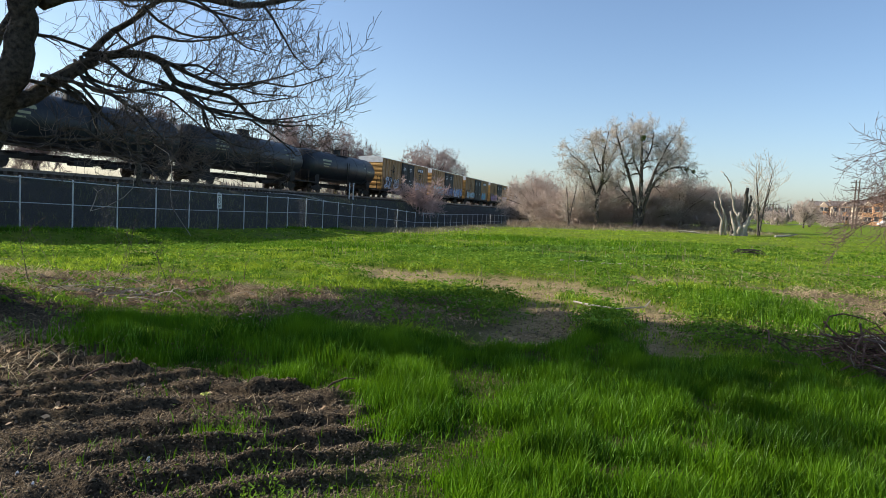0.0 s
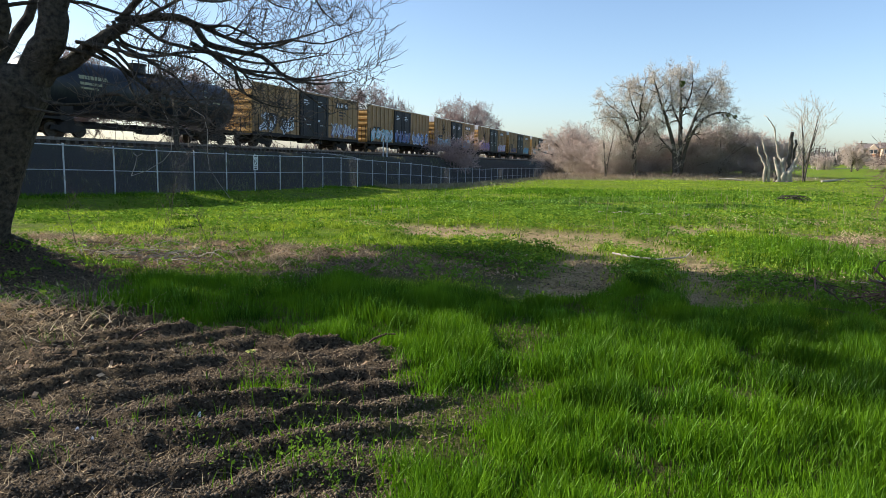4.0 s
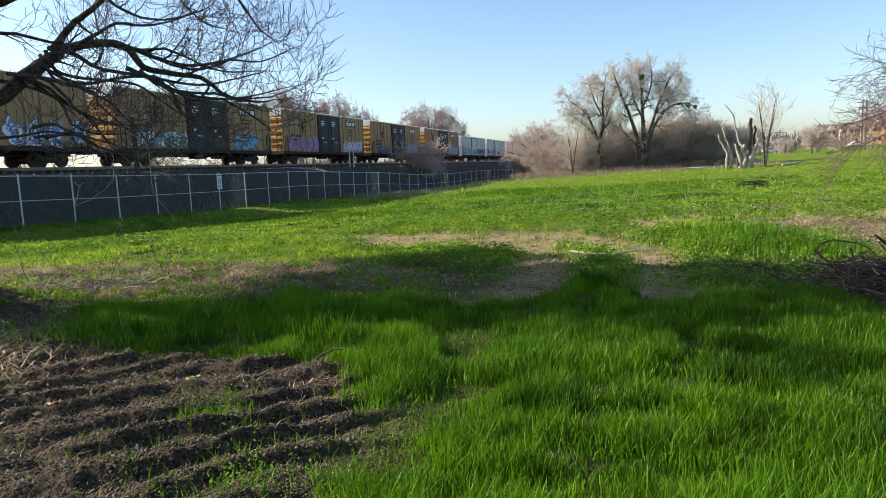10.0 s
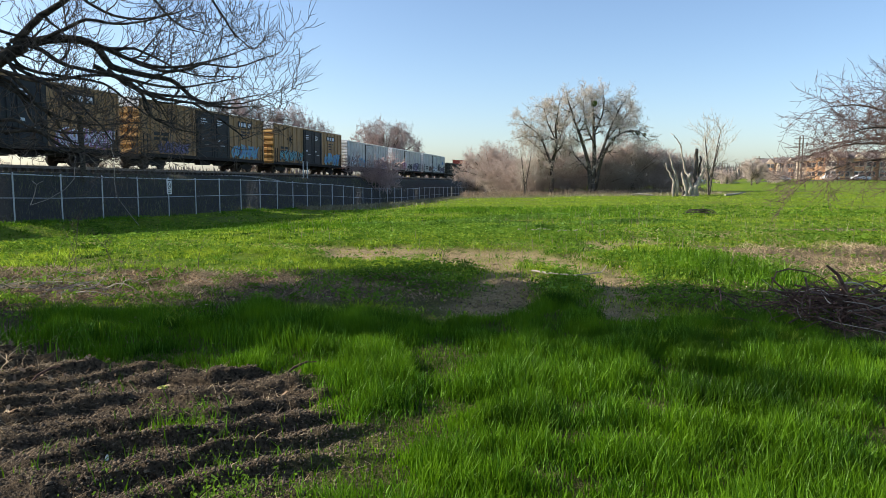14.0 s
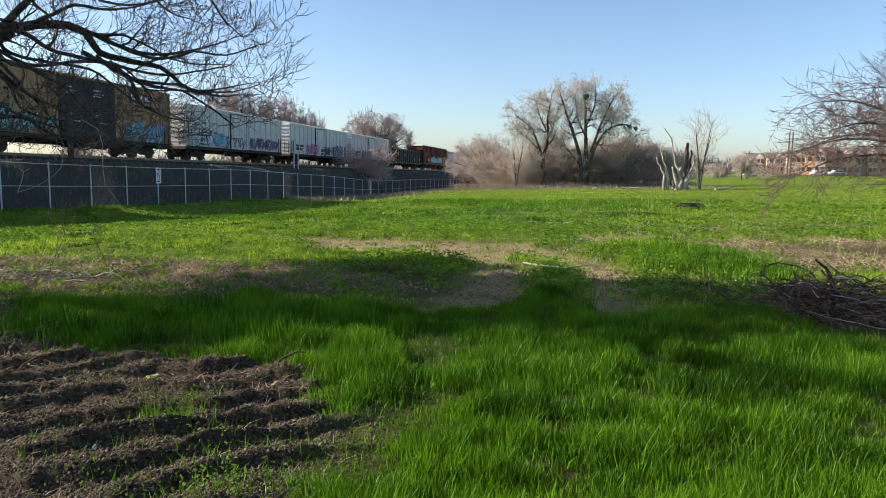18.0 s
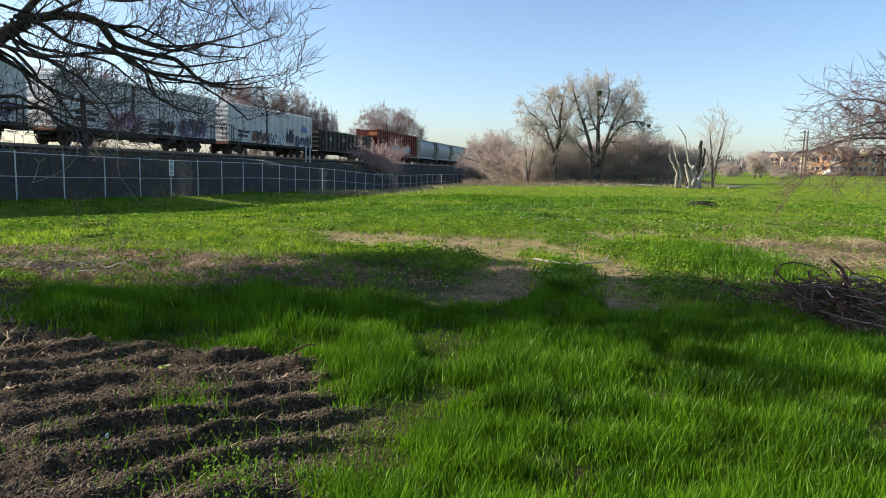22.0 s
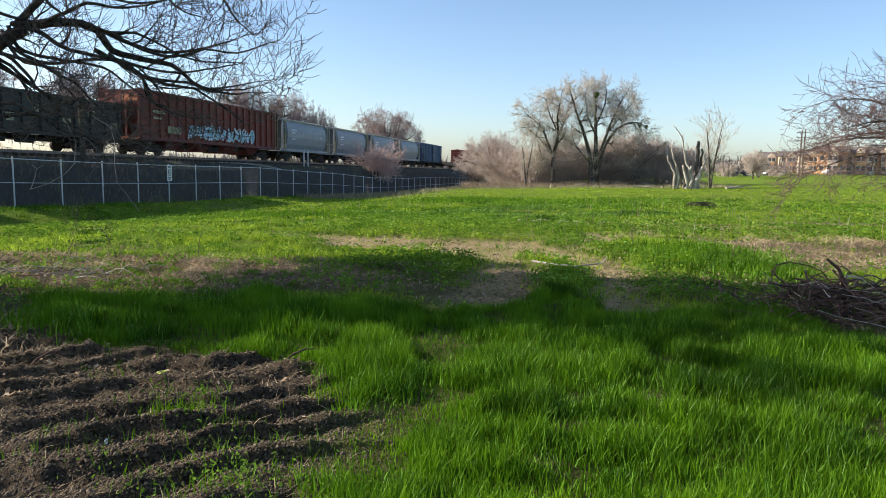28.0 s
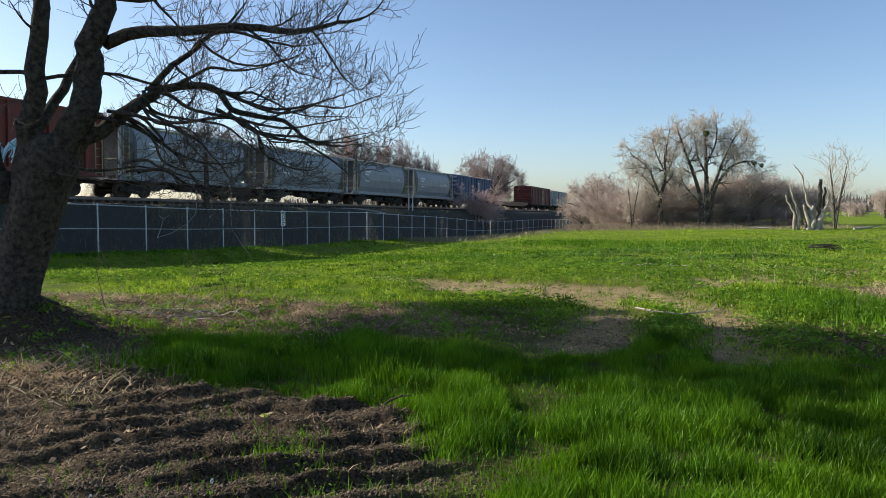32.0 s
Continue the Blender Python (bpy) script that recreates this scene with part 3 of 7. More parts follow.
def add_truck(car, x):
    """A two-axle truck with side frames, springs and four wheels."""
    global _wheel
    t = Mesh()
    for y in (-0.98, 0.98):
        prof = [(-1.15, 0.36), (-1.05, 0.6), (-0.5, 0.62), (-0.35, 0.78), (0.35, 0.78), (0.5, 0.62), (1.05, 0.6), (1.15, 0.36), (0.8, 0.36), (0.35, 0.22), (-0.35, 0.22), (-0.8, 0.36)]
        t.loft([[(x + a, y + d, b) for a, b in prof] for d in (-0.06, 0.06)])
        for dx in (-0.18, 0, 0.18):
            t.cyl("z", (x + dx, y, 0), 0.07, 0.28, 0.58, 8)
    t.box(x - 0.2, x + 0.2, -1.0, 1.0, 0.5, 0.8)
    truck = part("truck", t, M["steel"], car)
    if _wheel is None:
        w = Mesh()
        rings = [[(r * math.cos(math.tau * k / 20), h, r * math.sin(math.tau * k / 20)) for k in range(20)] for r, h in ((0.1, -0.09), (0.16, -0.06), (0.34, -0.03), (0.40, -0.07), (0.42, -0.07), (0.42, 0.05), (0.45, 0.07), (0.45, 0.1), (0.1, 0.1))]
        w.loft(rings)
        _wheel = w.data("wheel", M["wheel"])
    for dx in (-0.89, 0.89):
        for side in (-1, 1):
            ob = part("wheel", _wheel, None, truck)
            ob.matrix_basis = pose(x + dx, side * 0.77, 0.42, 0, 0, 0 if side < 0 else 180)
        part("axle", Mesh().cyl("y", (x + dx, 0, 0.42), 0.08, -0.72, 0.72, 8), M["wheel"], truck)


def add_running_gear(car, half, low=0.95, inset=2.3):
    u = Mesh()
    u.box(-half + 0.3, half - 0.3, -0.32, 0.32, low - 0.35, low)
    for x in np.linspace(-half + 3.6, half - 3.6, 7):
        u.box(x - 0.06, x + 0.06, -1.35, 1.35, low - 0.16, low - 0.002)
    u.box(-0.9, 0.5, -1.1, -0.6, low - 0.5, low - 0.16)
    u.cyl("x", (1.9, -0.9, low - 0.35), 0.17, -0.5, 0.6, 10)
    part("underframe", u, M["steel"], car)
    for x in (-half + inset, half - inset):
        add_truck(car, x)
    for e in (-1, 1):
        c = Mesh()
        c.box(min(e * (half - 0.3), e * (half + 0.75)), max(e * (half - 0.3), e * (half + 0.75)), -0.1, 0.1, 0.76, 0.98)
        c.box(min(e * (half + 0.6), e * (half + 0.98)), max(e * (half + 0.6), e * (half + 0.98)), -0.17, 0.17, 0.72, 1.02)
        part("coupler", c, M["steel"], car)


def add_ladder(car, x, y, z0, z1, material, side=True, width=0.42):
    m = Mesh()
    if side:
        for dx in (0, width):
            m.box(x + dx - 0.02, x + dx + 0.02, y - 0.05, y, z0, z1)
        z = z0 + 0.15
        while z < z1:
            m.box(x, x + width, y - 0.06, y - 0.03, z - 0.014, z + 0.014)
            z += 0.42
    else:
        for dy in (0, width):
            m.box(x - 0.05, x, y + dy - 0.02, y + dy + 0.02, z0, z1)
        z = z0 + 0.15
        while z < z1:
            m.box(x - 0.06, x - 0.03, y, y + width, z - 0.014, z + 0.014)
            z += 0.42
    return part("ladder", m, material, car)


def add_spray(car, rng, x0, x1, z0, z1, y, fill, line):
    """A tangle of sprayed strokes with thin outlines, on the near side."""
    n = max(3, int((x1 - x0) / ((z1 - z0) * 0.75)))
    w = (x1 - x0) / n
    fat, thin = Mesh(), Mesh()

    def stroke(mesh, pts, width, lift):
        for (ax, az), (bx, bz) in zip(pts, pts[1:]):
            dx, dz = bx - ax, bz - az
            q = max(1e-6, math.hypot(dx, dz))
            ox, oz = -dz / q * width / 2, dx / q * width / 2
            ex, ez = dx / q * width * 0.25, dz / q * width * 0.25
            k = len(mesh.v)
            c = [(ax - ex + ox, az - ez + oz), (ax - ex - ox, az - ez - oz), (bx + ex - ox, bz + ez - oz), (bx + ex + ox, bz + ez + oz)]
            mesh.v += [(px, y - lift - (k % 7) * 0.0004, pz) for px, pz in c] + [(px, y - 0.001, pz) for px, pz in c]
            mesh.f += [(k, k + 1, k + 2, k + 3)] + [(k + i, k + 4 + i, k + 4 + (i + 1) % 4, k + (i + 1) % 4) for i in range(4)]

    def sweep(ax, az, bx, bz, sag):
        q = max(1e-6, math.hypot(bx - ax, bz - az))
        ox, oz = -(bz - az) / q * sag, (bx - ax) / q * sag
        return [(ax + (bx - ax) * t + ox * 4 * t * (1 - t), min(z1, max(z0, az + (bz - az) * t + oz * 4 * t * (1 - t)))) for t in (0, 0.2, 0.4, 0.6, 0.8, 1)]

    h = z1 - z0
    for i in range(n):
        cx = x0 + w * (i + 0.5)
        for k in range(5):
            ax, bx = cx + w * rng.uniform(-0.6, 0.3), cx + w * rng.uniform(-0.3, 0.6)
            low, high = z0 + h * rng.uniform(0.0, 0.35), z1 - h * rng.uniform(0.0, 0.45)
            ax, bx = min(x1, max(x0, ax)), min(x1, max(x0, bx))
            pts = sweep(ax, low, bx, high, w * rng.uniform(-0.4, 0.4))
            stroke(fat, pts, w * rng.uniform(0.1, 0.24), 0.005 + 0.002 * k)
            off = w * rng.uniform(0.05, 0.16)
            stroke(thin, [(p + off, min(z1, q + off * 0.6)) for p, q in pts], w * rng.uniform(0.04, 0.09), 0.014)
            if rng.random() < 0.5:
                stroke(thin, sweep(ax, high, bx, low, w * rng.uniform(-0.3, 0.3)), w * 0.06, 0.016)
    tagged(part("graffiti", fat, M[fill], car, "tangle of sprayed strokes"), kind="stuff")
    tagged(part("graffiti_outline", thin, M[line], car, "thin sprayed outlines"), kind="stuff")


def add_marks(car, rows, y, material):
    """Small stencilled lines, too small to read, as bars."""
    m = Mesh()
    for x, z, w, h in rows:
        m.box(x, x + w, y - 0.006, y - 0.001, z, z + h)
    tagged(part("stencil", m, material, car), kind="stuff")


def corrugated_end(x, half_w, z0, z1, out, ribs, depth=0.13):
    """An end wall pressed into level ribs."""
    m = Mesh()
    prof = [(0, z0)]
    pitch = (z1 - z0) / ribs
    for k in range(ribs):
        z = z0 + k * pitch
        prof += [(0, z + pitch * 0.12), (depth, z + pitch * 0.28), (depth, z + pitch * 0.62), (0, z + pitch * 0.78)]
    prof.append((0, z1))
    ring = [[(x + out * (a + 0.002), y, b) for y in (-half_w, half_w)] for a, b in prof]
    back = [[(x - out * 0.03, y, b) for y in (-half_w, half_w)] for a, b in prof]
    m.loft([r + [q[1], q[0]] for r, q in zip(ring, back)])
    return m


def boxcar(length, height, label, body, end, doors, rng, door_x=0.3, door_w=4.6, cap=True, group="boxcars of the train", ribs=18, end_ribs=6, low_end=None, logo=True, sprays=()):
    car = thing("boxcar", label, "boxcar", group=group)
    h, w = length / 2, 1.55
    z0 = 0.95
    b = Mesh().box(-h, h, -w, w, z0, height)
    part("body", b, M[body], car)
    for x in np.linspace(-h + 0.12, h - 0.12, ribs):
        if abs(x - door_x) > door_w / 2 + 0.1:
            post = Mesh().loft([[(x - 0.09, -w + 0.001, z), (x - 0.06, -w - 0.085, z), (x + 0.06, -w - 0.085, z), (x + 0.09, -w + 0.001, z)] for z in (z0 + 0.16, height - 0.12)])
            part("side_post", post, M[body], car)
    part("side_sill", Mesh().box(-h, h, -w - 0.04, -w - 0.002, z0 - 0.12, z0 + 0.14), M["steel"], car)
    part("top_chord", Mesh().box(-h, h, -w - 0.06, -w - 0.002, height - 0.11, height - 0.003), M[body], car)
    r = Mesh()
    r.loft([[(x, -w - 0.08, height), (x, -w - 0.08, height + 0.03), (x, 0, height + 0.2), (x, w + 0.08, height + 0.03), (x, w + 0.08, height)] for x in (-h - 0.05, h + 0.05)])
    part("roof", r, M["silver"] if body in ("white", "yellow") else M[body], car)
    rr = Mesh()
    for x in np.linspace(-h + 0.5, h - 0.5, 15):
        rr.loft([[(x - 0.05, yy, zz), (x - 0.05, yy, zz + 0.05), (x + 0.05, yy, zz + 0.05), (x + 0.05, yy, zz)] for yy, zz in ((-w, height + 0.035), (0, height + 0.19), (w, height + 0.035))])
    part("roof_seams", rr, M["silver"], car)
    for e in (-1, 1):
        top = height - (0.55 if cap else 0)
        part("end_wall", corrugated_end(e * h, w, z0, top, e, end_ribs), M[end], car, "ribbed end wall")
        if cap:
            part("end_cap", Mesh().box(min(e * h, e * (h + 0.06)), max(e * h, e * (h + 0.06)), -w, w, top + 0.004, height - 0.004), M["cap"], car, "white panel across the top of the end")
        part("end_sill", Mesh().box(min(e * h, e * (h + 0.22)), max(e * h, e * (h + 0.22)), -w, w, z0 - 0.14, z0 - 0.004), M[low_end or "steel"], car)
        add_ladder(car, e * (h + 0.13) if e > 0 else -h - 0.085, -w + 0.12, 1.1, height * 0.55, M[low_end or "steel"], side=False)
    for x in (door_x - door_w / 2 - 0.05, door_x + door_w / 2 + 0.05):
        part("door_frame", Mesh().box(x - 0.045, x + 0.045, -w - 0.07, -w - 0.002, z0 + 0.14, height - 0.12), M["steel"], car)
    part("door_header", Mesh().box(door_x - door_w / 2, door_x + door_w / 2, -w - 0.11, -w - 0.062, height - 0.2, height - 0.14), M["steel"], car)
    nd = 2 if door_w > 3 else 1
    dw = door_w / nd
    for k in range(nd):
        x0 = door_x - door_w / 2 + k * dw
        door = part("door", Mesh().box(x0 + 0.02, x0 + dw - 0.02, -w - 0.09, -w - 0.003, z0 + 0.12, height - 0.14), M[doors], car, "plug door")
        for z in np.linspace(z0 + 0.5, height - 0.5, 6):
            part("door_rib", Mesh().box(x0 + 0.1, x0 + dw - 0.1, -w - 0.12, -w - 0.092, z - 0.05, z + 0.05), M[doors], door)
        for dx in (0.35, dw - 0.35):
            part("lock_rod", Mesh().cyl("z", (x0 + dx, -w - 0.13, 0), 0.025, z0 + 0.2, height - 0.25, 6), M[doors], door)
        part("handle", Mesh().box(x0 + dw / 2 - 0.3, x0 + dw / 2 + 0.3, -w - 0.17, -w - 0.13, 2.0, 2.06), M["galv"], door)
        add_marks(car, [(x0 + 0.4, height - 0.75, 0.7, 0.09), (x0 + 0.4, height - 0.95, 0.9, 0.07), (x0 + 0.4, height - 1.1, 0.6, 0.07), (x0 + 0.5, 2.35, 0.3, 0.16)], -w - 0.122, M["ink_white"])
    part("door_rail", Mesh().box(door_x - door_w * 1.05, door_x + door_w * 0.6, -w - 0.16, -w - 0.05, z0 - 0.1, z0 - 0.03), M["steel"], car)
    add_ladder(car, -h + 0.25, -w - 0.05, 1.0, 2.4, M["steel"])
    add_ladder(car, h - 0.75, -w - 0.05, 1.0, 2.4, M["steel"])
    if logo:
        x = h * 0.62
        sign = part("logo_panel", Mesh().box(x - 1.25, x + 1.15, -w - 0.066, -w - 0.052, height - 0.95, height - 0.42), M["black"], car, "black panel with three pale shapes")
        for k in range(3):
            a = x - 1.05 + k * 0.72
            part("logo_shape", Mesh().box(a, a + 0.52, -w - 0.072, -w - 0.067, height - 0.85, height - 0.52), M["ink_white"], sign)
        star = Mesh()
        for k in range(4):
            t = math.pi * k / 4
            c, q = math.cos(t), math.sin(t)
            star.loft([[(-h * 0.6 + u * c - v * q, yy - 0.001 * k, height - 1.35 + u * q + v * c) for u, v in ((-0.72, -0.06), (0.72, -0.06), (0.72, 0.06), (-0.72, 0.06))] for yy in (-w - 0.052, -w - 0.060)])
        part("emblem", star, M["steel"], car, "dark star-shaped emblem")
        add_marks(car, [(x - 0.9, height - 1.35, 1.5, 0.12), (x - 0.7, height - 1.62, 1.1, 0.12), (x - 0.5, height - 1.9, 0.8, 0.1)], -w - 0.052, M["ink_black"])
    add_marks(car, [(-h + 1.4, height - 2.35, 1.9, 0.22), (-h + 1.4, height - 2.7, 1.6, 0.22), (-h + 1.5, 1.5, 0.9, 0.08), (-h + 1.5, 1.7, 0.7, 0.08)], -w - 0.052, M["ink_black"])
    for x0, x1, a, c, fill, line in sprays:
        add_spray(car, rng, x0, x1, a, c, -w - (0.13 if abs((x0 + x1) / 2 - door_x) < door_w / 2 else 0.088), fill, line)
    add_running_gear(car, h)
    return car


def tank_car(length, marks=True):
    car = thing("tank_car", "black tank car of the freight train", "tank car", group="tank cars of the train")
    h, r, cz = length / 2, 1.5, 2.68
    rings = []
    for x, k in [(-h, 0.02), (-h + 0.05, 0.45), (-h + 0.22, 0.75), (-h + 0.5, 0.93), (-h + 0.85, 1.0), (0, 1.0), (h - 0.85, 1.0), (h - 0.5, 0.93), (h - 0.22, 0.75), (h - 0.05, 0.45), (h, 0.02)]:
        rings.append([(x, r * k * math.cos(math.tau * i / 36), cz + r * k * math.sin(math.tau * i / 36)) for i in range(36)])
    part("tank", Mesh().loft(rings), M["tank"], car, "round black tank", smooth=True)
    for x in (-h * 0.62, -h * 0.3, h * 0.3, h * 0.62):
        m = Mesh()
        m.loft([[(xx, (r + d) * math.cos(math.tau * i / 36), cz + (r + d) * math.sin(math.tau * i / 36)) for i in range(36)] for xx, d in ((x - 0.04, -0.01), (x - 0.04, 0.012), (x + 0.04, 0.012), (x + 0.04, -0.01))], caps=False)
        part("weld_band", m, M["tank"], car, smooth=False)
    dome = part("dome", Mesh().cyl("z", (0, 0, 0), 0.5, cz + r - 0.12, cz + r + 0.38, 18), M["tank"], car)
    part("dome_lid", Mesh().cyl("z", (0, 0, 0), 0.56, cz + r + 0.38, cz + r + 0.46, 18), M["steel"], dome)
    part("walkway", Mesh().box(-1.3, 1.3, -0.9, -0.55, cz + r - 0.2, cz + r - 0.14).box(-1.3, 1.3, 0.55, 0.9, cz + r - 0.2, cz + r - 0.14), M["steel"], car)
    rail = Mesh()
    for x in (-1.3, 0, 1.3):
        rail.box(x - 0.02, x + 0.02, -0.92, -0.88, cz + r - 0.14, cz + r + 0.5)
    rail.box(-1.3, 1.3, -0.92, -0.88, cz + r + 0.46, cz + r + 0.5)
    part("handrail", rail, M["steel"], car)
    for e in (-1, 1):
        part("saddle", Mesh().box(e * (h - 1.9) - 0.4, e * (h - 1.9) + 0.4, -1.2, 1.2, 0.85, 1.75), M["steel"], car)
        part("end_platform", Mesh().box(min(e * (h - 1.4), e * (h + 0.3)), max(e * (h - 1.4), e * (h + 0.3)), -1.45, 1.45, 0.9, 1.02), M["steel"], car)
        rail = Mesh()
        x = e * (h + 0.2)
        for y in (-1.4, -0.5, 0.5, 1.4):
            rail.box(x - 0.02, x + 0.02, y - 0.02, y + 0.02, 1.0, 2.05)
        rail.box(x - 0.02, x + 0.02, -1.4, 1.4, 2.0, 2.05)
        part("end_rail", rail, M["steel"], car)
    add_ladder(car, -0.21, -1.52, 1.0, cz + 0.6, M["steel"])
    part("side_ladder_brace", Mesh().box(-h + 1.6, h - 1.6, -1.42, -1.36, 1.35, 1.4), M["steel"], car)
    if marks:
        m = Mesh()
        for x, z, w2, hh in [(-5.6, 3.1, 1.9, 0.2), (-5.6, 2.8, 1.5, 0.14), (-5.6, 2.58, 1.2, 0.1), (4.4, 3.0, 0.5, 0.5), (5.2, 2.7, 0.9, 0.09)]:
            a0, a1 = math.asin((z - cz) / r), math.asin(min(0.99, (z + hh - cz) / r))
            m.loft([[(xx, -(r + 0.012) * math.cos(a), cz + (r + 0.012) * math.sin(a)) for a in (a0, a1)] for xx in (x, x + w2)], closed=False)
        tagged(part("stencil", m, M["pale"], car, "faded stencilled marks"), kind="stuff")
    add_running_gear(car, h, 0.9, 2.1)
    return car


def covered_hopper(length):
    car = thing("covered_hopper", "grey covered hopper car with curved sides", "hopper car", group="grey hopper cars of the train")
    h, top, z0 = length / 2, 4.2, 1.0
    prof = [(-1.2, 1.25), (-1.42, 1.7), (-1.55, 2.4), (-1.55, 3.0), (-1.42, 3.6), (-1.15, 4.0), (-0.6, 4.16), (0.6, 4.16), (1.15, 4.0), (1.42, 3.6), (1.55, 3.0), (1.55, 2.4), (1.42, 1.7), (1.2, 1.25)]
    b = h - 1.35
    rings = [[(e * b, y, z) for y, z in prof] for e in (-1, 1)]
    part("body", Mesh().loft(rings), M["grey"], car, "curved grey side")
    for e in (-1, 1):
        slope = Mesh()
        slope.loft([[(e * (b + 0.002), y, z) for y, z in prof], [(e * (b + 0.25 + max(0, (z - 1.6)) * 0.26), y * 0.97, max(z, 1.5)) for y, z in prof]])
        part("slope_sheet", slope, M["greydark"], car, "sloping end sheet")
        fr = Mesh()
        for y in (-1.5, 1.5):
            fr.box(min(e * (h - 0.1), e * (h - 0.24)), max(e * (h - 0.1), e * (h - 0.24)), y - 0.06, y + 0.06, z0, top - 0.15)
        fr.box(min(e * b, e * h), max(e * b, e * h), -1.5, 1.5, z0 - 0.05, z0 + 0.06)
        fr.box(min(e * (b + 0.7), e * h), max(e * (b + 0.7), e * h), -1.5, 1.5, top - 0.22, top - 0.14)
        part("end_frame", fr, M["grey"], car)
        add_ladder(car, e * (h - 0.6) - 0.21, -1.5, 1.0, top - 0.1, M["pale"])
        part("end_rail", Mesh().box(min(e * (h - 0.03), e * (h - 0.08)), max(e * (h - 0.03), e * (h - 0.08)), -1.4, 1.4, 2.1, 2.16), M["pale"], car)
    part("side_sill", Mesh().box(-h, h, -1.5, -1.36, z0 - 0.02, z0 + 0.26).box(-h, h, 1.36, 1.5, z0 - 0.02, z0 + 0.26), M["grey"], car)
    part("roof_walk", Mesh().box(-h + 0.2, h - 0.2, -0.75, -0.35, top + 0.02, top + 0.06).box(-h + 0.2, h - 0.2, 0.35, 0.75, top + 0.02, top + 0.06), M["galv"], car)
    for x in np.linspace(-b + 1, b - 1, 5):
        part("hatch", Mesh().cyl("z", (x, 0, 0), 0.32, top - 0.06, top + 0.1, 12), M["grey"], car)
    part("roof_edge", Mesh().box(-b, b, -1.24, -1.1, 3.99, 4.07), M["pale"], car)
    for x in (-b * 0.55, b * 0.55):
        chute = Mesh()
        chute.loft([[(x + sx * k, sy * k2, z) for sx, sy in ((-1, -1), (1, -1), (1, 1), (-1, 1))] for k, k2, z in ((1.9, 1.2, 1.3), (0.5, 0.5, 0.42))])
        part("chute", chute, M["greydark"], car)
    add_marks(car, [(-b + 0.9, 3.05, 1.1, 0.16), (-b + 0.9, 2.8, 0.8, 0.13), (-b + 0.9, 2.2, 0.9, 0.1), (b - 1.7, 2.6, 0.6, 0.1)], -1.556, M["ink_white"])
    add_running_gear(car, h, 0.95, 1.7)
    return car


def open_hopper(length, rng):
    car = thing("open_hopper", "oxide-red open-top hopper car with ribbed sides and sprayed letters", "hopper car")
    h, w, top, z0 = length / 2, 1.55, 4.35, 1.25
    for s in (-1, 1):
        part("side_wall", Mesh().box(-h, h, min(s * w, s * (w - 0.08)), max(s * w, s * (w - 0.08)), z0, top), M["red"], car)
        part("top_rail", Mesh().box(-h, h, min(s * (w - 0.12), s * (w + 0.07)), max(s * (w - 0.12), s * (w + 0.07)), top - 0.02, top + 0.1), M["red"], car)
    for x in np.linspace(-h + 0.07, h - 0.07, 20):
        part("side_post", Mesh().box(x - 0.06, x + 0.06, -w - 0.13, -w - 0.002, z0 - 0.1, top - 0.03), M["red"], car)
    part("side_sill", Mesh().box(-h, h, -w - 0.14, -w + 0.1, z0 - 0.22, z0 - 0.004), M["maroon"], car)
    for e in (-1, 1):
        sl = Mesh()
        sl.loft([[(e * h, y, top - 0.9), (e * (h - 3.0), y, z0 + 0.1), (e * (h - 3.1), y, z0 + 0.1), (e * (h - 0.1), y, top - 0.85)] for y in (-w + 0.08, w - 0.08)])
        part("slope_sheet", sl, M["red"], car)
        part("end_plate", Mesh().box(min(e * h, e * (h - 0.08)), max(e * h, e * (h - 0.08)), -w, w, top - 0.9, top), M["red"], car)
        for y in (-w + 0.05, -0.5, 0.5, w - 0.05):
            part("end_post", Mesh().box(min(e * (h + 0.01), e * (h - 0.12)), max(e * (h + 0.01), e * (h - 0.12)), y - 0.06, y + 0.06, z0 - 0.2, top), M["red"], car)
        part("end_patch", Mesh().box(min(e * (h + 0.005), e * (h + 0.02)), max(e * (h + 0.005), e * (h + 0.02)), -w + 0.1, -w + 1.3, top - 0.75, top - 0.3), M["orange"], car, "faded orange patch")
        part("end_platform", Mesh().box(min(e * (h - 3.0), e * (h + 0.15)), max(e * (h - 3.0), e * (h + 0.15)), -w, w, z0 - 0.2, z0 - 0.05), M["orange"], car)
    for x in np.linspace(-h + 4.2, h - 4.2, 4):
        ch = Mesh()
        ch.loft([[(x + sx * k, sy * k2, z) for sx, sy in ((-1, -1), (1, -1), (1, 1), (-1, 1))] for k, k2, z in ((1.45, 1.45, z0 - 0.01), (0.4, 1.0, 0.4))])
        part("chute", ch, M["maroon"], car)
    add_spray(car, rng, -4.6, 5.2, z0 + 0.12, z0 + 1.3, -w - 0.132, "ink_white", "ink_teal")
    add_marks(car, [(-h + 1.3, 2.9, 1.3, 0.2), (-h + 1.3, 2.5, 0.9, 0.16), (-h + 2.9, 1.6, 1.6, 0.5)], -w - 0.132, M["pale"])
    add_ladder(car, h - 0.6, -w - 0.13, 1.1, top, M["pale"])
    add_running_gear(car, h, 1.0, 2.1)
    return car


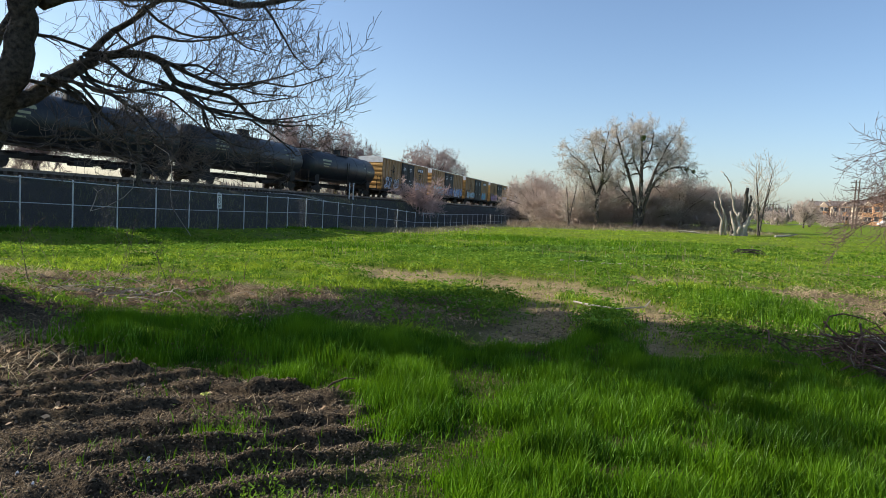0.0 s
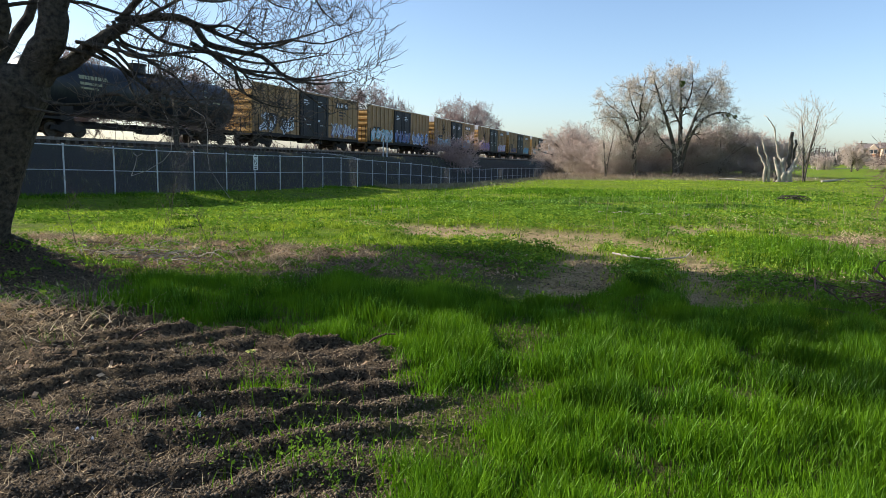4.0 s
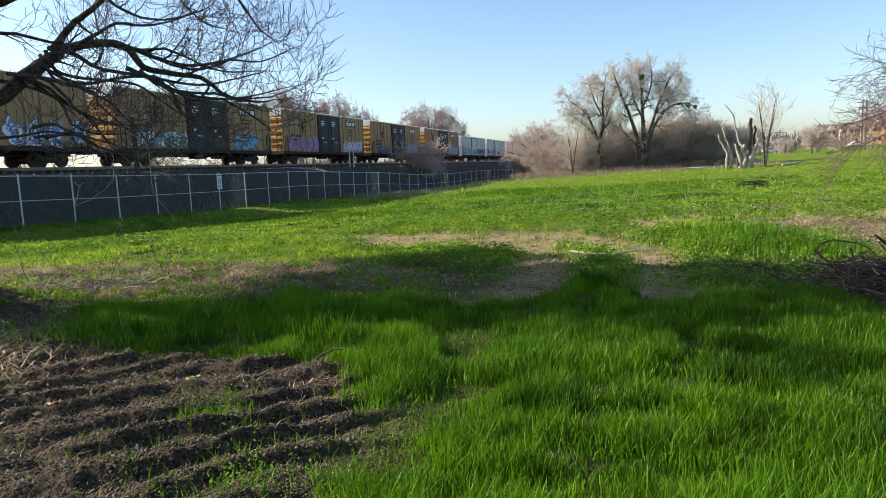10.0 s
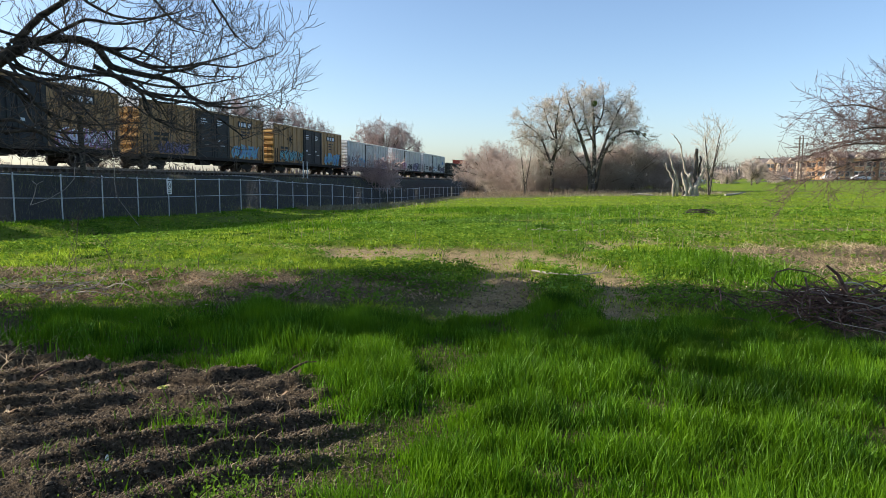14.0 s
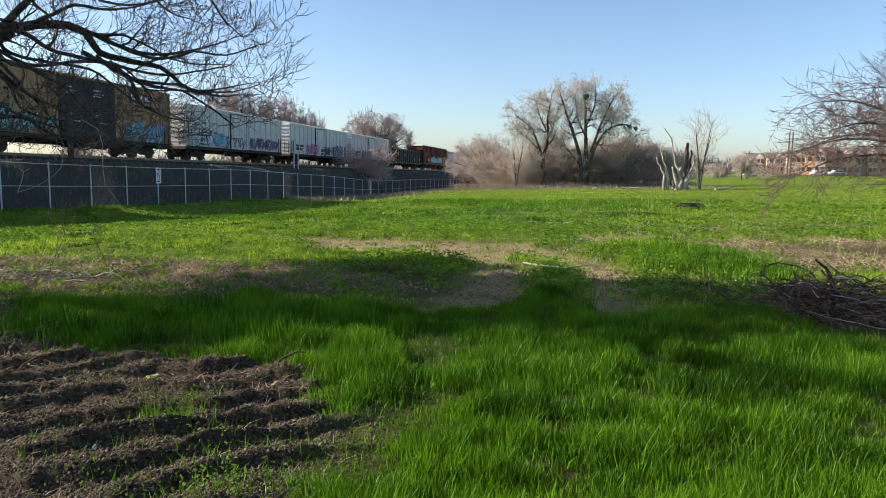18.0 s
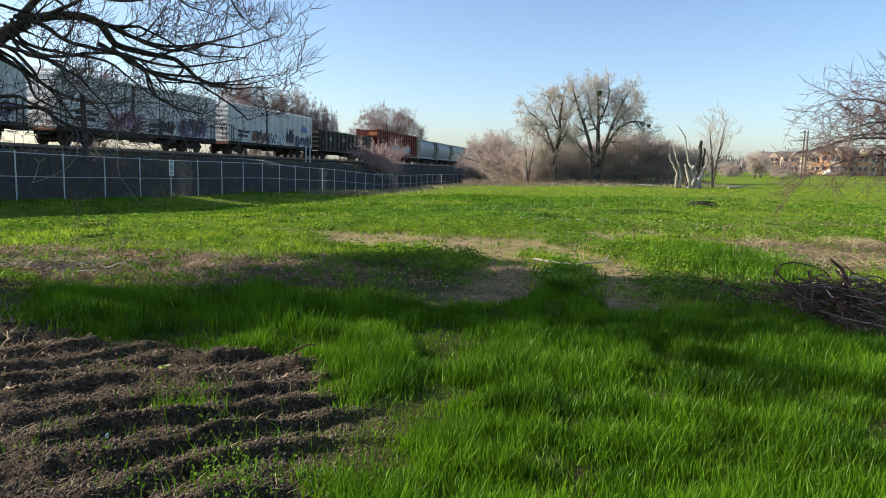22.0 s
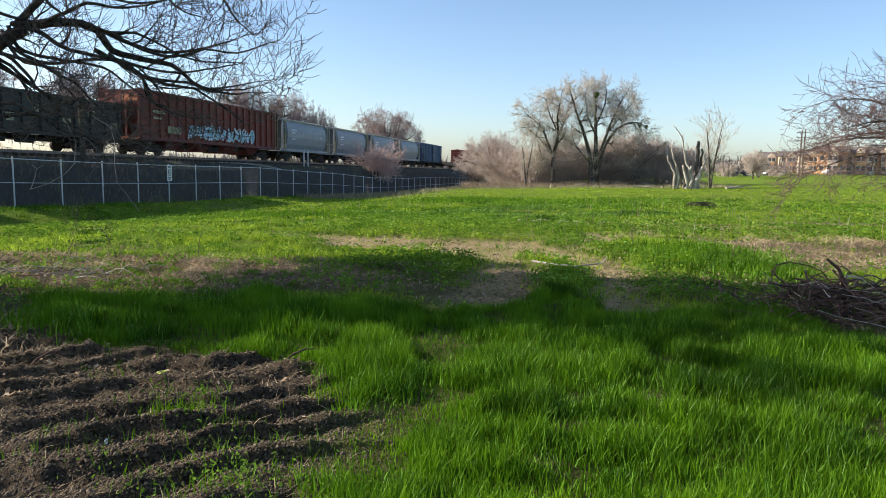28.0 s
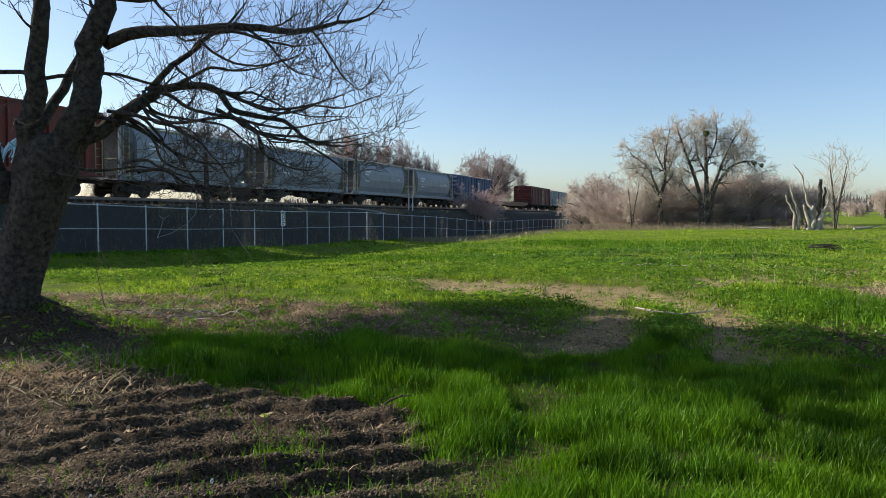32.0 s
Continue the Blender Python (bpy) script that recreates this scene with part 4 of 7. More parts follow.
def gondola(length):
    car = thing("gondola_car", "green-black gondola car with ribbed sides and pale patches", "gondola car")
    h, w, top, z0 = length / 2, 1.5, 3.05, 1.15
    part("floor", Mesh().box(-h, h, -w, w, z0 - 0.1, z0), M["gondola"], car)
    for s in (-1, 1):
        part("side_wall", Mesh().box(-h, h, min(s * w, s * (w - 0.07)), max(s * w, s * (w - 0.07)), z0 + 0.002, top), M["gondola"], car)
        part("top_rail", Mesh().box(-h - 0.05, h + 0.05, min(s * (w - 0.1), s * (w + 0.1)), max(s * (w - 0.1), s * (w + 0.1)), top + 0.002, top + 0.14), M["gondola"], car)
    for x in np.linspace(-h + 0.1, h - 0.1, 15):
        part("side_post", Mesh().loft([[(x - 0.11, -w, z), (x - 0.08, -w - 0.14, z), (x + 0.08, -w - 0.14, z), (x + 0.11, -w, z)] for z in (z0 - 0.1, top - 0.01)]), M["gondola"], car)
    for e in (-1, 1):
        part("end_wall", corrugated_end(e * h, w, z0, top, e, 4), M["gondola"], car)
    for k in range(9):
        x = -h + 1.0 + k * 2.0
        z = top - 0.95 if k % 2 else z0 + 0.35
        part("patch", Mesh().box(x, x + 0.62, -w - 0.012, -w - 0.003, z, z + 0.42), M["pale"], car, "faded pale patch")
    part("side_sill", Mesh().box(-h, h, -w - 0.1, -w + 0.1, z0 - 0.3, z0 - 0.104), M["gondola"], car)
    add_ladder(car, -h + 0.25, -w - 0.14, 1.0, top, M["steel"])
    add_running_gear(car, h, 0.9, 2.0)
    return car


def flat_car(length):
    car = thing("flat_car", "empty dark flat car with a low deck", "flat car")
    h = length / 2
    part("deck", Mesh().box(-h, h, -1.45, 1.45, 0.95, 1.2), M["steel"], car)
    part("side_sill", Mesh().loft([[(x, -1.5, z), (x, -1.38, z), (x, -1.38, 1.25), (x, -1.5, 1.25)] for x, z in ((-h, 0.85), (-h + 3, 0.6), (h - 3, 0.6), (h, 0.85))]), M["rust"], car)
    for e in (-1, 1):
        part("end_stop", Mesh().box(min(e * h, e * (h - 0.3)), max(e * h, e * (h - 0.3)), -1.3, 1.3, 1.2, 1.5), M["steel"], car)
    add_running_gear(car, h, 0.9, 2.0)
    return car


def build_train():
    """Every car with the place of its near end at the start."""
    rng = np.random.default_rng(11)
    cars = []
    for s in (13.8, 30.9, 48.1, 65.4):
        cars.append((tank_car(16.3, s > 20), s, 16.3))
    yl = "yellow boxcar with black doors and sprayed letters along its lower side"
    lo, hi = 1.12, 2.4
    schemes = [
        [(-7.9, -3.0, lo, hi + 0.1, "ink_white", "ink_black"), (3.2, 8.2, lo, hi, "ink_violet", "ink_white")],
        [(-7.9, -2.6, lo, hi, "ink_teal", "ink_white"), (-1.8, 2.4, lo + 0.1, hi, "ink_blue", "ink_violet"), (3.2, 8.2, lo, hi + 0.2, "ink_white", "ink_blue")],
        [(-7.6, -2.3, lo, hi - 0.2, "ink_white", "ink_teal"), (3.2, 6.6, lo, hi, "ink_blue", "ink_teal")],
        [(-7.9, -2.2, lo, hi, "ink_pink", "ink_violet"), (3.2, 8.0, lo, hi - 0.1, "ink_pink", "ink_white")],
        [(-7.0, -3.0, lo, hi - 0.4, "ink_black", "ink_violet"), (3.2, 7.5, lo, hi - 0.1, "ink_teal", "ink_blue")],
        [(-7.5, -2.4, lo, hi - 0.1, "ink_black", "ink_teal"), (3.4, 7.8, lo, hi, "ink_teal", "ink_blue")],
    ]
    for k in range(6):
        cars.append((boxcar(17.3, 4.72, yl, "yellow", "yellow_end_sunlit", "black", rng, sprays=schemes[k], logo=k != 1), 83.1 + 19.35 * k, 17.3))
    wl = "white refrigerator boxcar with a bright ribbed end and sprayed lower side"
    ws = [
        [(-7.2, -4.6, lo, hi, "ink_black", "ink_white"), (-4.4, -2.0, lo, hi - 0.1, "ink_blue", "ink_teal"), (-1.4, 0.7, lo, hi - 0.3, "ink_white", "ink_black"), (1.4, 7.4, lo, hi - 0.1, "ink_violet", "ink_black")],
        [(-4.4, -0.6, lo, hi - 0.1, "rust", "ink_pink"), (-0.2, 2.6, lo, hi - 0.3, "ink_black", "ink_black"), (3.0, 6.6, lo, hi, "ink_violet", "ink_black")],
        [(-4.6, -1.8, lo, hi - 0.1, "rust", "ink_black"), (-1.5, 1.7, lo, hi - 0.2, "ink_black", "ink_white"), (2.2, 3.9, lo, hi + 0.5, "ink_black", "ink_black"), (4.2, 7.4, lo, hi - 0.2, "ink_violet", "ink_black"), (5.6, 6.9, 2.5, 3.3, "ink_blue", "ink_blue")],
    ]
    for k in range(3):
        cars.append((boxcar(16.4, 4.2, wl, "white", "silver", "white", rng, door_x=-0.3, door_w=2.6, cap=False, ribs=16, end_ribs=9, low_end="rust", logo=False, sprays=ws[k], group="white boxcars of the train"), 199.2 + 18.4 * k, 16.4))
    cars.append((gondola(17.8), 254.6, 17.8))
    cars.append((open_hopper(20.0, rng), 274.3, 20.0))
    for k in range(4):
        cars.append((covered_hopper(12.2), 295.3 + 13.15 * k, 12.2))
    cars.append((boxcar(14.6, 4.15, "dark blue boxcar with a plain side", "blue", "blue", "blue", rng, door_x=1.5, door_w=2.6, cap=False, logo=False, ribs=14), 348.2, 14.6))
    cars.append((flat_car(19.5), 364.4, 19.5))
    cars.append((boxcar(15.2, 4.2, "maroon boxcar with a ribbed end", "maroon", "maroon", "rust", rng, door_x=1.5, door_w=2.6, cap=False, logo=False, ribs=14, end_ribs=8), 385.6, 15.2))
    cars.append((boxcar(15.2, 4.0, "pale grey boxcar at the end of the train", "grey", "grey", "grey", rng, door_x=0, door_w=2.6, cap=False, logo=False, ribs=14, end_ribs=8), 402.5, 15.2))
    return cars


build_track()
CARS = build_train()
TRAVEL = [(0, 0.0), (4, 32.3), (9, 72.6), (13, 104.4), (19, 152.6), (23, 185.2), (28, 226.3), (32, 259.6)]


# ---- fence ----
def build_fence():
    fence = thing("chain_link_fence", "grey galvanised chain-link fence with steel posts along the field", "fence")
    step_y = 2.44 * math.cos(math.atan(FENCE_SLOPE))
    post = Mesh().cyl("z", (0, 0, 0), 0.032, -0.3, 2.0, 8)
    post.loft([[(r * math.cos(math.tau * k / 8), r * math.sin(math.tau * k / 8), z) for k in range(8)] for r, z in ((0.04, 1.99), (0.04, 2.02), (0.02, 2.05))])
    post_me = post.data("post", M["galv"])
    wires = Mesh()
    L, H, gap = 2.44, 1.92, 0.062
    for sgn in (1, -1):
        u = -H
        while u < L:
            a, b = max(0.0, u), min(L, u + H)
            if b - a > 0.02:
                za, zb = a - u, b - u
                if sgn < 0:
                    za, zb = H - za, H - zb
                r = 0.0024
                k = len(wires.v)
                for x, z in ((a, za), (b, zb)):
                    wires.v += [(x, r, z), (x, -r * 0.5, z + r * 0.86), (x, -r * 0.5, z - r * 0.86)]
                wires.f += [(k, k + 1, k + 4, k + 3), (k + 1, k + 2, k + 5, k + 4), (k + 2, k, k + 3, k + 5)]
            u += gap
    wire_me = wires.data("wire_mesh", M["wire"])
    y0 = 24.9
    for k in range(-9, 46):
        ya, yb = y0 + k * step_y, y0 + (k + 1) * step_y
        a = Vector((FENCE_X0 + FENCE_SLOPE * ya, ya, float(fence_top(ya))))
        b = Vector((FENCE_X0 + FENCE_SLOPE * yb, yb, float(fence_top(yb))))
        p = part("post", post_me, None, fence)
        p.location = a - Vector((0, 0, 2.0))
        part("top_rail", Mesh().tube([a - Vector((0, 0, 0.03)), b - Vector((0, 0, 0.03))], 0.021, 6), M["galv"], fence)
        part("mid_rail", Mesh().tube([a - Vector((0, 0, 0.98)), b - Vector((0, 0, 0.98))], 0.016, 5), M["galv"], fence)
        w = part("wire_mesh", wire_me, None, fence)
        d = b - a
        w.matrix_basis = pose(*(a - Vector((0, 0, 1.97))), 0, -math.degrees(math.atan2(d.z, math.hypot(d.x, d.y))), math.degrees(math.atan2(d.y, d.x)))
    # notice board wired to a post
    y = y0 + 5 * step_y
    x, z = FENCE_X0 + FENCE_SLOPE * y, float(fence_top(y))
    turn = math.degrees(math.atan(1 / FENCE_SLOPE))
    sign = thing("fence_sign", "tall white notice plate with dark marks wired to the fence", "sign", pose(x, y, z - 0.02, 0, 0, turn))
    part("plate", Mesh().box(-0.2, 0.2, -0.06, -0.045, -0.82, 0.0), M["sign"], sign)
    marks = Mesh()
    for a, b, c, d in [(-0.13, 0.13, -0.12, -0.06), (-0.13, 0.1, -0.75, -0.7), (-0.13, 0.13, -0.66, -0.62)]:
        marks.box(a, b, -0.064, -0.061, c, d)
    ring = [(0.11 * math.cos(math.tau * k / 16), 0.17 * math.sin(math.tau * k / 16)) for k in range(17)]
    for (a, b), (c, d) in zip(ring, ring[1:]):
        marks.tube([(a, -0.062, b - 0.37), (c, -0.062, d - 0.37)], 0.018, 4)
    marks.tube([(-0.08, -0.062, -0.26), (0.08, -0.062, -0.48)], 0.018, 4)
    part("markings", marks, M["ink_black"], sign, "dark bars and a barred circle")


build_fence()


# ---- trees ----
class Wood:
    """Grows branches: thick ones as jointed tubes, thin ones as fine prisms. lens and counts: the length and
    number of the side branches, order by order; radii: how thick each order may be."""

    def __init__(self, seed, lens, counts, radii, wiggle=0.16, pull=(0, 0, 0.04), spread=(25, 55), thick=0.03):
        self.rng = random.Random(seed)
        self.lens, self.counts, self.radii, self.wiggle, self.pull, self.spread, self.thick = lens, counts, radii, wiggle, Vector(pull), spread, thick
        self.limbs, self.segs = Mesh(), []

    def side(self, d, lo, hi):
        """A direction that leaves d by an angle between lo and hi degrees."""
        g = self.rng
        a = d.cross(Vector((g.uniform(-1, 1), g.uniform(-1, 1), g.uniform(-1, 1)))).normalized()
        return (Matrix.Rotation(radians(g.uniform(lo, hi)), 3, a) @ d).normalized()

    def keep(self, pts, radii):
        if radii[0] > self.thick:
            self.limbs.tube(pts, radii, 10 if radii[0] > 0.12 else 7 if radii[0] > 0.06 else 5)
        else:
            for i in range(len(pts) - 1):
                self.segs.append((*pts[i], *pts[i + 1], radii[i], radii[i + 1]))

    def branch(self, p, d, length, r, order):
        g = self.rng
        n = max(1, min(6, round(length / (0.5 * self.lens[-1]))) if order < len(self.lens) else 2)
        n = 2 if order >= len(self.lens) else max(3, min(6, n))
        pts, radii, d = [p.copy()], [r], d.normalized()
        low = self.radii[-1] * 0.55
        for i in range(n):
            d = (d + Vector((g.gauss(0, 1), g.gauss(0, 1), g.gauss(0, 1))) * self.wiggle + self.pull).normalized()
            pts.append(pts[-1] + d * (length / n))
            radii.append(max(low, r * (1 - 0.72 * (i + 1) / n)))
        self.keep(pts, radii)
        self.sprout(pts, radii, order)

    def sprout(self, pts, radii, order=0, start=0.15, more=1.0):
        if order >= len(self.lens):
            return
        g = self.rng
        count = max(1, round(self.counts[order] * g.uniform(0.75, 1.25) * more))
        n = len(pts) - 1
        for k in range(count):
            f = start + (1 - start) * (k + g.random()) / count
            i = min(n - 1, int(f * n))
            p = pts[i].lerp(pts[i + 1], f * n - i)
            d = (pts[i + 1] - pts[i]).normalized()
            r = max(self.radii[-1] * 0.8, min(radii[i] * 0.6, self.radii[order]))
            self.branch(p, self.side(d, *self.spread), self.lens[order] * g.uniform(0.6, 1.25) * (1.15 - 0.5 * f), r, order + 1)
        # the tip goes on as a fork
        self.branch(pts[-1], self.side((pts[-1] - pts[-2]).normalized(), 5, 25), self.lens[order] * 0.8, max(self.radii[-1] * 0.8, min(radii[-1], self.radii[order])), order + 1)

    def limb(self, pts, r0, r1, more=1.0, start=0.15):
        """A limb of given course, with its own side branches."""
        pts = [Vector(p) for p in pts]
        radii = [r0 + (r1 - r0) * i / (len(pts) - 1) for i in range(len(pts))]
        fine = [pts[0]]
        rr = [radii[0]]
        for i in range(len(pts) - 1):
            p0, p1, p2, p3 = pts[max(i - 1, 0)], pts[i], pts[i + 1], pts[min(i + 2, len(pts) - 1)]
            for k in (1, 2, 3):
                u = k / 3
                q = 0.5 * (2 * p1 + (p2 - p0) * u + (2 * p0 - 5 * p1 + 4 * p2 - p3) * u * u + (3 * p1 - p0 - 3 * p2 + p3) * u**3)
                fine.append(q + Vector((self.rng.gauss(0, 1), self.rng.gauss(0, 1), self.rng.gauss(0, 1))) * r1 * 0.35)
                rr.append(radii[i] + (radii[i + 1] - radii[i]) * k / 3)
        self.keep(fine, rr)
        if more > 0:
            self.sprout(fine, rr, 0, start, more)

    def twigs(self, name, material):
        s = np.array(self.segs, float).reshape(-1, 8)
        a, b, ra, rb = s[:, :3], s[:, 3:6], s[:, 6:7], s[:, 7:8]
        d = b - a
        d /= np.linalg.norm(d, axis=1, keepdims=True) + 1e-9
        up = np.where(np.abs(d[:, 2:3]) < 0.9, [[0, 0, 1.0]], [[1.0, 0, 0]])
        u = np.cross(d, up)
        u /= np.linalg.norm(u, axis=1, keepdims=True)
        w = np.cross(d, u)
        v = []
        for p, r in ((a, ra), (b, rb)):
            for k in range(3):
                t = math.tau * k / 3
                v.append(p + (u * math.cos(t) + w * math.sin(t)) * r)
        v = np.stack(v, 1).reshape(-1, 3)
        f = np.array([(0, 1, 4, 3), (1, 2, 5, 4), (2, 0, 3, 5)])[None] + 6 * np.arange(len(s))[:, None, None]
        return array_mesh(name, v, f.reshape(-1, 4), material)


def tree(wood, label, category, trunk_mat, twig_mat, group="", name="tree"):
    ob = thing(name, label, category, group=group)
    part("trunk", wood.limbs.data("trunk", trunk_mat, True), None, ob, "trunk and limbs")
    part("crown", wood.twigs("crown", twig_mat), None, ob, "bare twigs")
    return ob


def near_tree():
    """The bare tree beside the viewer, forking low into several stems."""
    w = Wood(5, (0.66, 0.44, 0.3, 0.2), (5, 3, 2, 1), (0.024, 0.013, 0.0085, 0.0058), wiggle=0.2, pull=(0, 0, 0.1), spread=(25, 65), thick=0.016)
    y = 9.0
    # leaning trunk, widening at the fork
    rings = []
    for x, z, r in ((-7.95, -0.85, 0.62), (-7.86, -0.4, 0.47), (-7.78, -0.09, 0.37), (-7.65, 0.33, 0.335), (-7.48, 0.84, 0.345), (-7.3, 1.38, 0.36), (-7.14, 1.83, 0.38), (-7.03, 2.15, 0.43), (-6.98, 2.4, 0.40), (-6.95, 2.58, 0.26)):
        rings.append([(x + r * (1 + 0.09 * math.sin(3 * a + z) + 0.05 * math.sin(7 * a + 2 * z)) * math.cos(a), y + r * (1 + 0.08 * math.sin(4 * a)) * math.sin(a), z) for a in (math.tau * k / 26 for k in range(26))])
    w.limbs.loft(rings)

    def bough(course, d0, d1, r0, r1, more=1.0, start=0.15):
        """A bough along a course of x and z; its depth goes from d0 to d1."""
        n = len(course) - 1
        w.limb([(a, y + d0 + (d1 - d0) * i / n, c) for i, (a, c) in enumerate(course)], r0, r1, more, start)

    # upright stems
    bough([(-7.61, 1.6), (-7.82, 2.47), (-7.76, 3.06), (-7.65, 3.79), (-7.51, 4.51), (-7.37, 5.21), (-7.18, 6.14), (-7.1, 7.4)], -0.1, -1.2, 0.18, 0.05, 1.0, 0.45)
    bough([(-7.45, 1.78), (-7.6, 2.47), (-7.34, 3.15), (-7.1, 3.77), (-6.92, 4.48), (-6.67, 5.41), (-6.5, 6.6)], 0.15, 1.4, 0.10, 0.03, 1.0, 0.4)
    bough([(-7.22, 1.9), (-7.18, 2.56), (-6.97, 2.95), (-6.81, 3.62), (-6.63, 4.24), (-6.54, 4.75), (-6.4, 5.86), (-6.2, 7.4)], -0.1, -0.9, 0.18, 0.05, 1.0, 0.45)
    bough([(-7.0, 2.05), (-6.72, 2.42), (-6.41, 2.9), (-6.31, 3.37), (-6.2, 3.75), (-5.98, 4.17), (-5.84, 4.59), (-5.64, 5.13), (-5.35, 6.04), (-4.9, 7.3), (-4.6, 8.3)], 0.0, -0.4, 0.235, 0.06, 1.0, 0.42)
    # level boughs towards the field
    bough([(-6.1, 3.85), (-5.62, 4.01), (-5.21, 4.03), (-4.8, 4.05), (-4.4, 4.1), (-3.91, 4.08), (-3.47, 4.04), (-3.14, 4.1), (-2.85, 4.17), (-2.55, 4.23)], 0.0, 0.6, 0.095, 0.018, 1.1, 0.1)
    bough([(-7.05, 2.1), (-6.72, 2.39), (-6.39, 2.56), (-6.01, 2.89), (-5.77, 3.05), (-5.64, 3.24)], -0.1, 0.4, 0.13, 0.08, 0.3, 0.6)
    bough([(-5.64, 3.24), (-5.43, 3.29), (-5.02, 3.35), (-4.72, 3.25), (-4.57, 3.01), (-4.22, 2.92), (-3.83, 2.85), (-3.58, 2.65), (-3.39, 2.54), (-2.96, 2.49)], 0.4, 1.2, 0.072, 0.014, 1.1, 0.1)
    bough([(-5.66, 3.27), (-5.48, 3.43), (-5.27, 3.59), (-5.01, 3.72), (-4.76, 3.9), (-4.55, 3.99), (-4.21, 4.0), (-3.82, 3.87), (-3.38, 3.77)], 0.4, 0.1, 0.055, 0.014, 1.0, 0.1)
    bough([(-4.69, 3.27), (-4.37, 3.13), (-4.02, 3.03), (-3.63, 3.05), (-3.24, 3.15), (-2.95, 3.26)], 0.7, 1.1, 0.034, 0.009, 1.0, 0.1)
    bough([(-7.7, 3.4), (-7.22, 3.42), (-6.95, 3.36), (-6.37, 3.45), (-6.0, 3.44), (-5.64, 3.34)], -0.4, 0.3, 0.035, 0.02, 0.6, 0.1)
    bough([(-5.8, 3.04), (-5.39, 2.79), (-5.03, 2.81), (-4.62, 2.87), (-4.22, 2.8), (-3.98, 2.54), (-3.63, 2.54)], 0.28, 0.9, 0.028, 0.009, 0.9, 0.2)
    bough([(-6.03, 2.89), (-5.55, 2.55), (-5.4, 2.22), (-5.04, 2.07), (-4.64, 2.07)], 0.2, 0.3, 0.026, 0.008, 0.6, 0.1)
    bough([(-4.11, 4.07), (-3.82, 3.87), (-3.62, 3.64), (-3.38, 3.45), (-3.14, 3.38)], 0.4, 0.2, 0.022, 0.008, 0.9, 0.1)
    bough([(-3.23, 4.08), (-3.04, 3.81), (-2.86, 3.49), (-2.72, 3.35)], 0.5, 0.8, 0.022, 0.008, 0.9, 0.1)
    bough([(-4.76, 3.9), (-4.51, 3.71), (-4.12, 3.52), (-3.63, 3.46), (-3.14, 3.54)], 0.2, -0.3, 0.025, 0.008, 1.0, 0.1)
    bough([(-5.9, 4.45), (-5.36, 4.34), (-5.0, 4.37), (-4.6, 4.54), (-4.0, 4.6), (-3.3, 4.75)], -0.2, -0.6, 0.05, 0.012, 1.0, 0.1)
    # low drooping boughs before the railway
    bough([(-6.95, 2.2), (-6.41, 2.07), (-6.03, 2.07), (-5.66, 2.12), (-5.3, 2.07)], -0.1, 0.1, 0.03, 0.008, 0.5, 0.5)
    bough([(-7.0, 2.05), (-6.57, 1.98), (-6.2, 1.93), (-5.78, 1.88)], -0.2, -0.3, 0.03, 0.008, 0.25, 0.6)
    bough([(-6.42, 2.86), (-5.8, 2.7), (-5.3, 2.35), (-4.9, 2.2), (-4.4, 2.25)], -0.05, 0.9, 0.03, 0.008, 0.6, 0.3)
    # slender drooping boughs, fanning out below the level ones
    bough([(-6.01, 2.89), (-5.58, 2.82), (-5.08, 2.69), (-4.85, 2.58), (-4.59, 2.45), (-4.42, 2.28), (-4.27, 2.15), (-4.13, 1.97)], -0.1, -0.3, 0.028, 0.008, 0.44, 0.2)
    bough([(-6.01, 2.89), (-5.64, 2.84), (-5.39, 2.6), (-5.28, 2.39), (-5.12, 2.29), (-5.03, 2.07), (-4.9, 1.87), (-4.76, 1.79)], 0.0, 0.4, 0.028, 0.008, 0.39, 0.2)
    bough([(-5.45, 2.02), (-5.12, 2.06), (-4.84, 1.88), (-4.59, 1.78), (-4.49, 1.67), (-4.39, 1.73)], -0.3, 0.1, 0.026, 0.008, 0.39, 0.2)
    bough([(-5.1, 2.7), (-4.94, 2.61), (-4.97, 2.46), (-4.78, 2.22), (-4.74, 2.12)], -0.1, 0.5, 0.02, 0.008, 0.39, 0.2)
    bough([(-4.45, 2.92), (-4.19, 2.72), (-3.93, 2.57), (-3.79, 2.28), (-3.59, 2.19), (-3.45, 2.11)], 0.4, 0.0, 0.026, 0.008, 0.39, 0.2)
    bough([(-3.96, 2.58), (-3.95, 2.36), (-3.79, 2.22), (-3.53, 2.12), (-3.3, 2.1)], 0.3, 0.7, 0.02, 0.008, 0.39, 0.2)
    bough([(-4.33, 2.85), (-4.1, 2.66), (-3.92, 2.59), (-3.71, 2.55), (-3.46, 2.52), (-3.09, 2.54), (-2.64, 2.64)], 0.5, 0.9, 0.034, 0.008, 0.55, 0.2)
    bough([(-3.4, 2.51), (-2.99, 2.27), (-2.73, 2.09), (-2.63, 2.01)], 0.6, 0.3, 0.018, 0.008, 0.33, 0.2)
    bough([(-5.68, 2.17), (-5.36, 2.2), (-5.17, 2.12), (-4.92, 2.02), (-4.73, 1.83), (-4.38, 1.78)], -0.2, -0.5, 0.026, 0.008, 0.39, 0.2)
    bough([(-6.01, 2.89), (-5.72, 2.76), (-5.54, 2.58), (-5.35, 2.4), (-5.26, 2.27), (-5.15, 2.07), (-5.03, 1.9)], 0.1, 0.6, 0.026, 0.008, 0.39, 0.2)
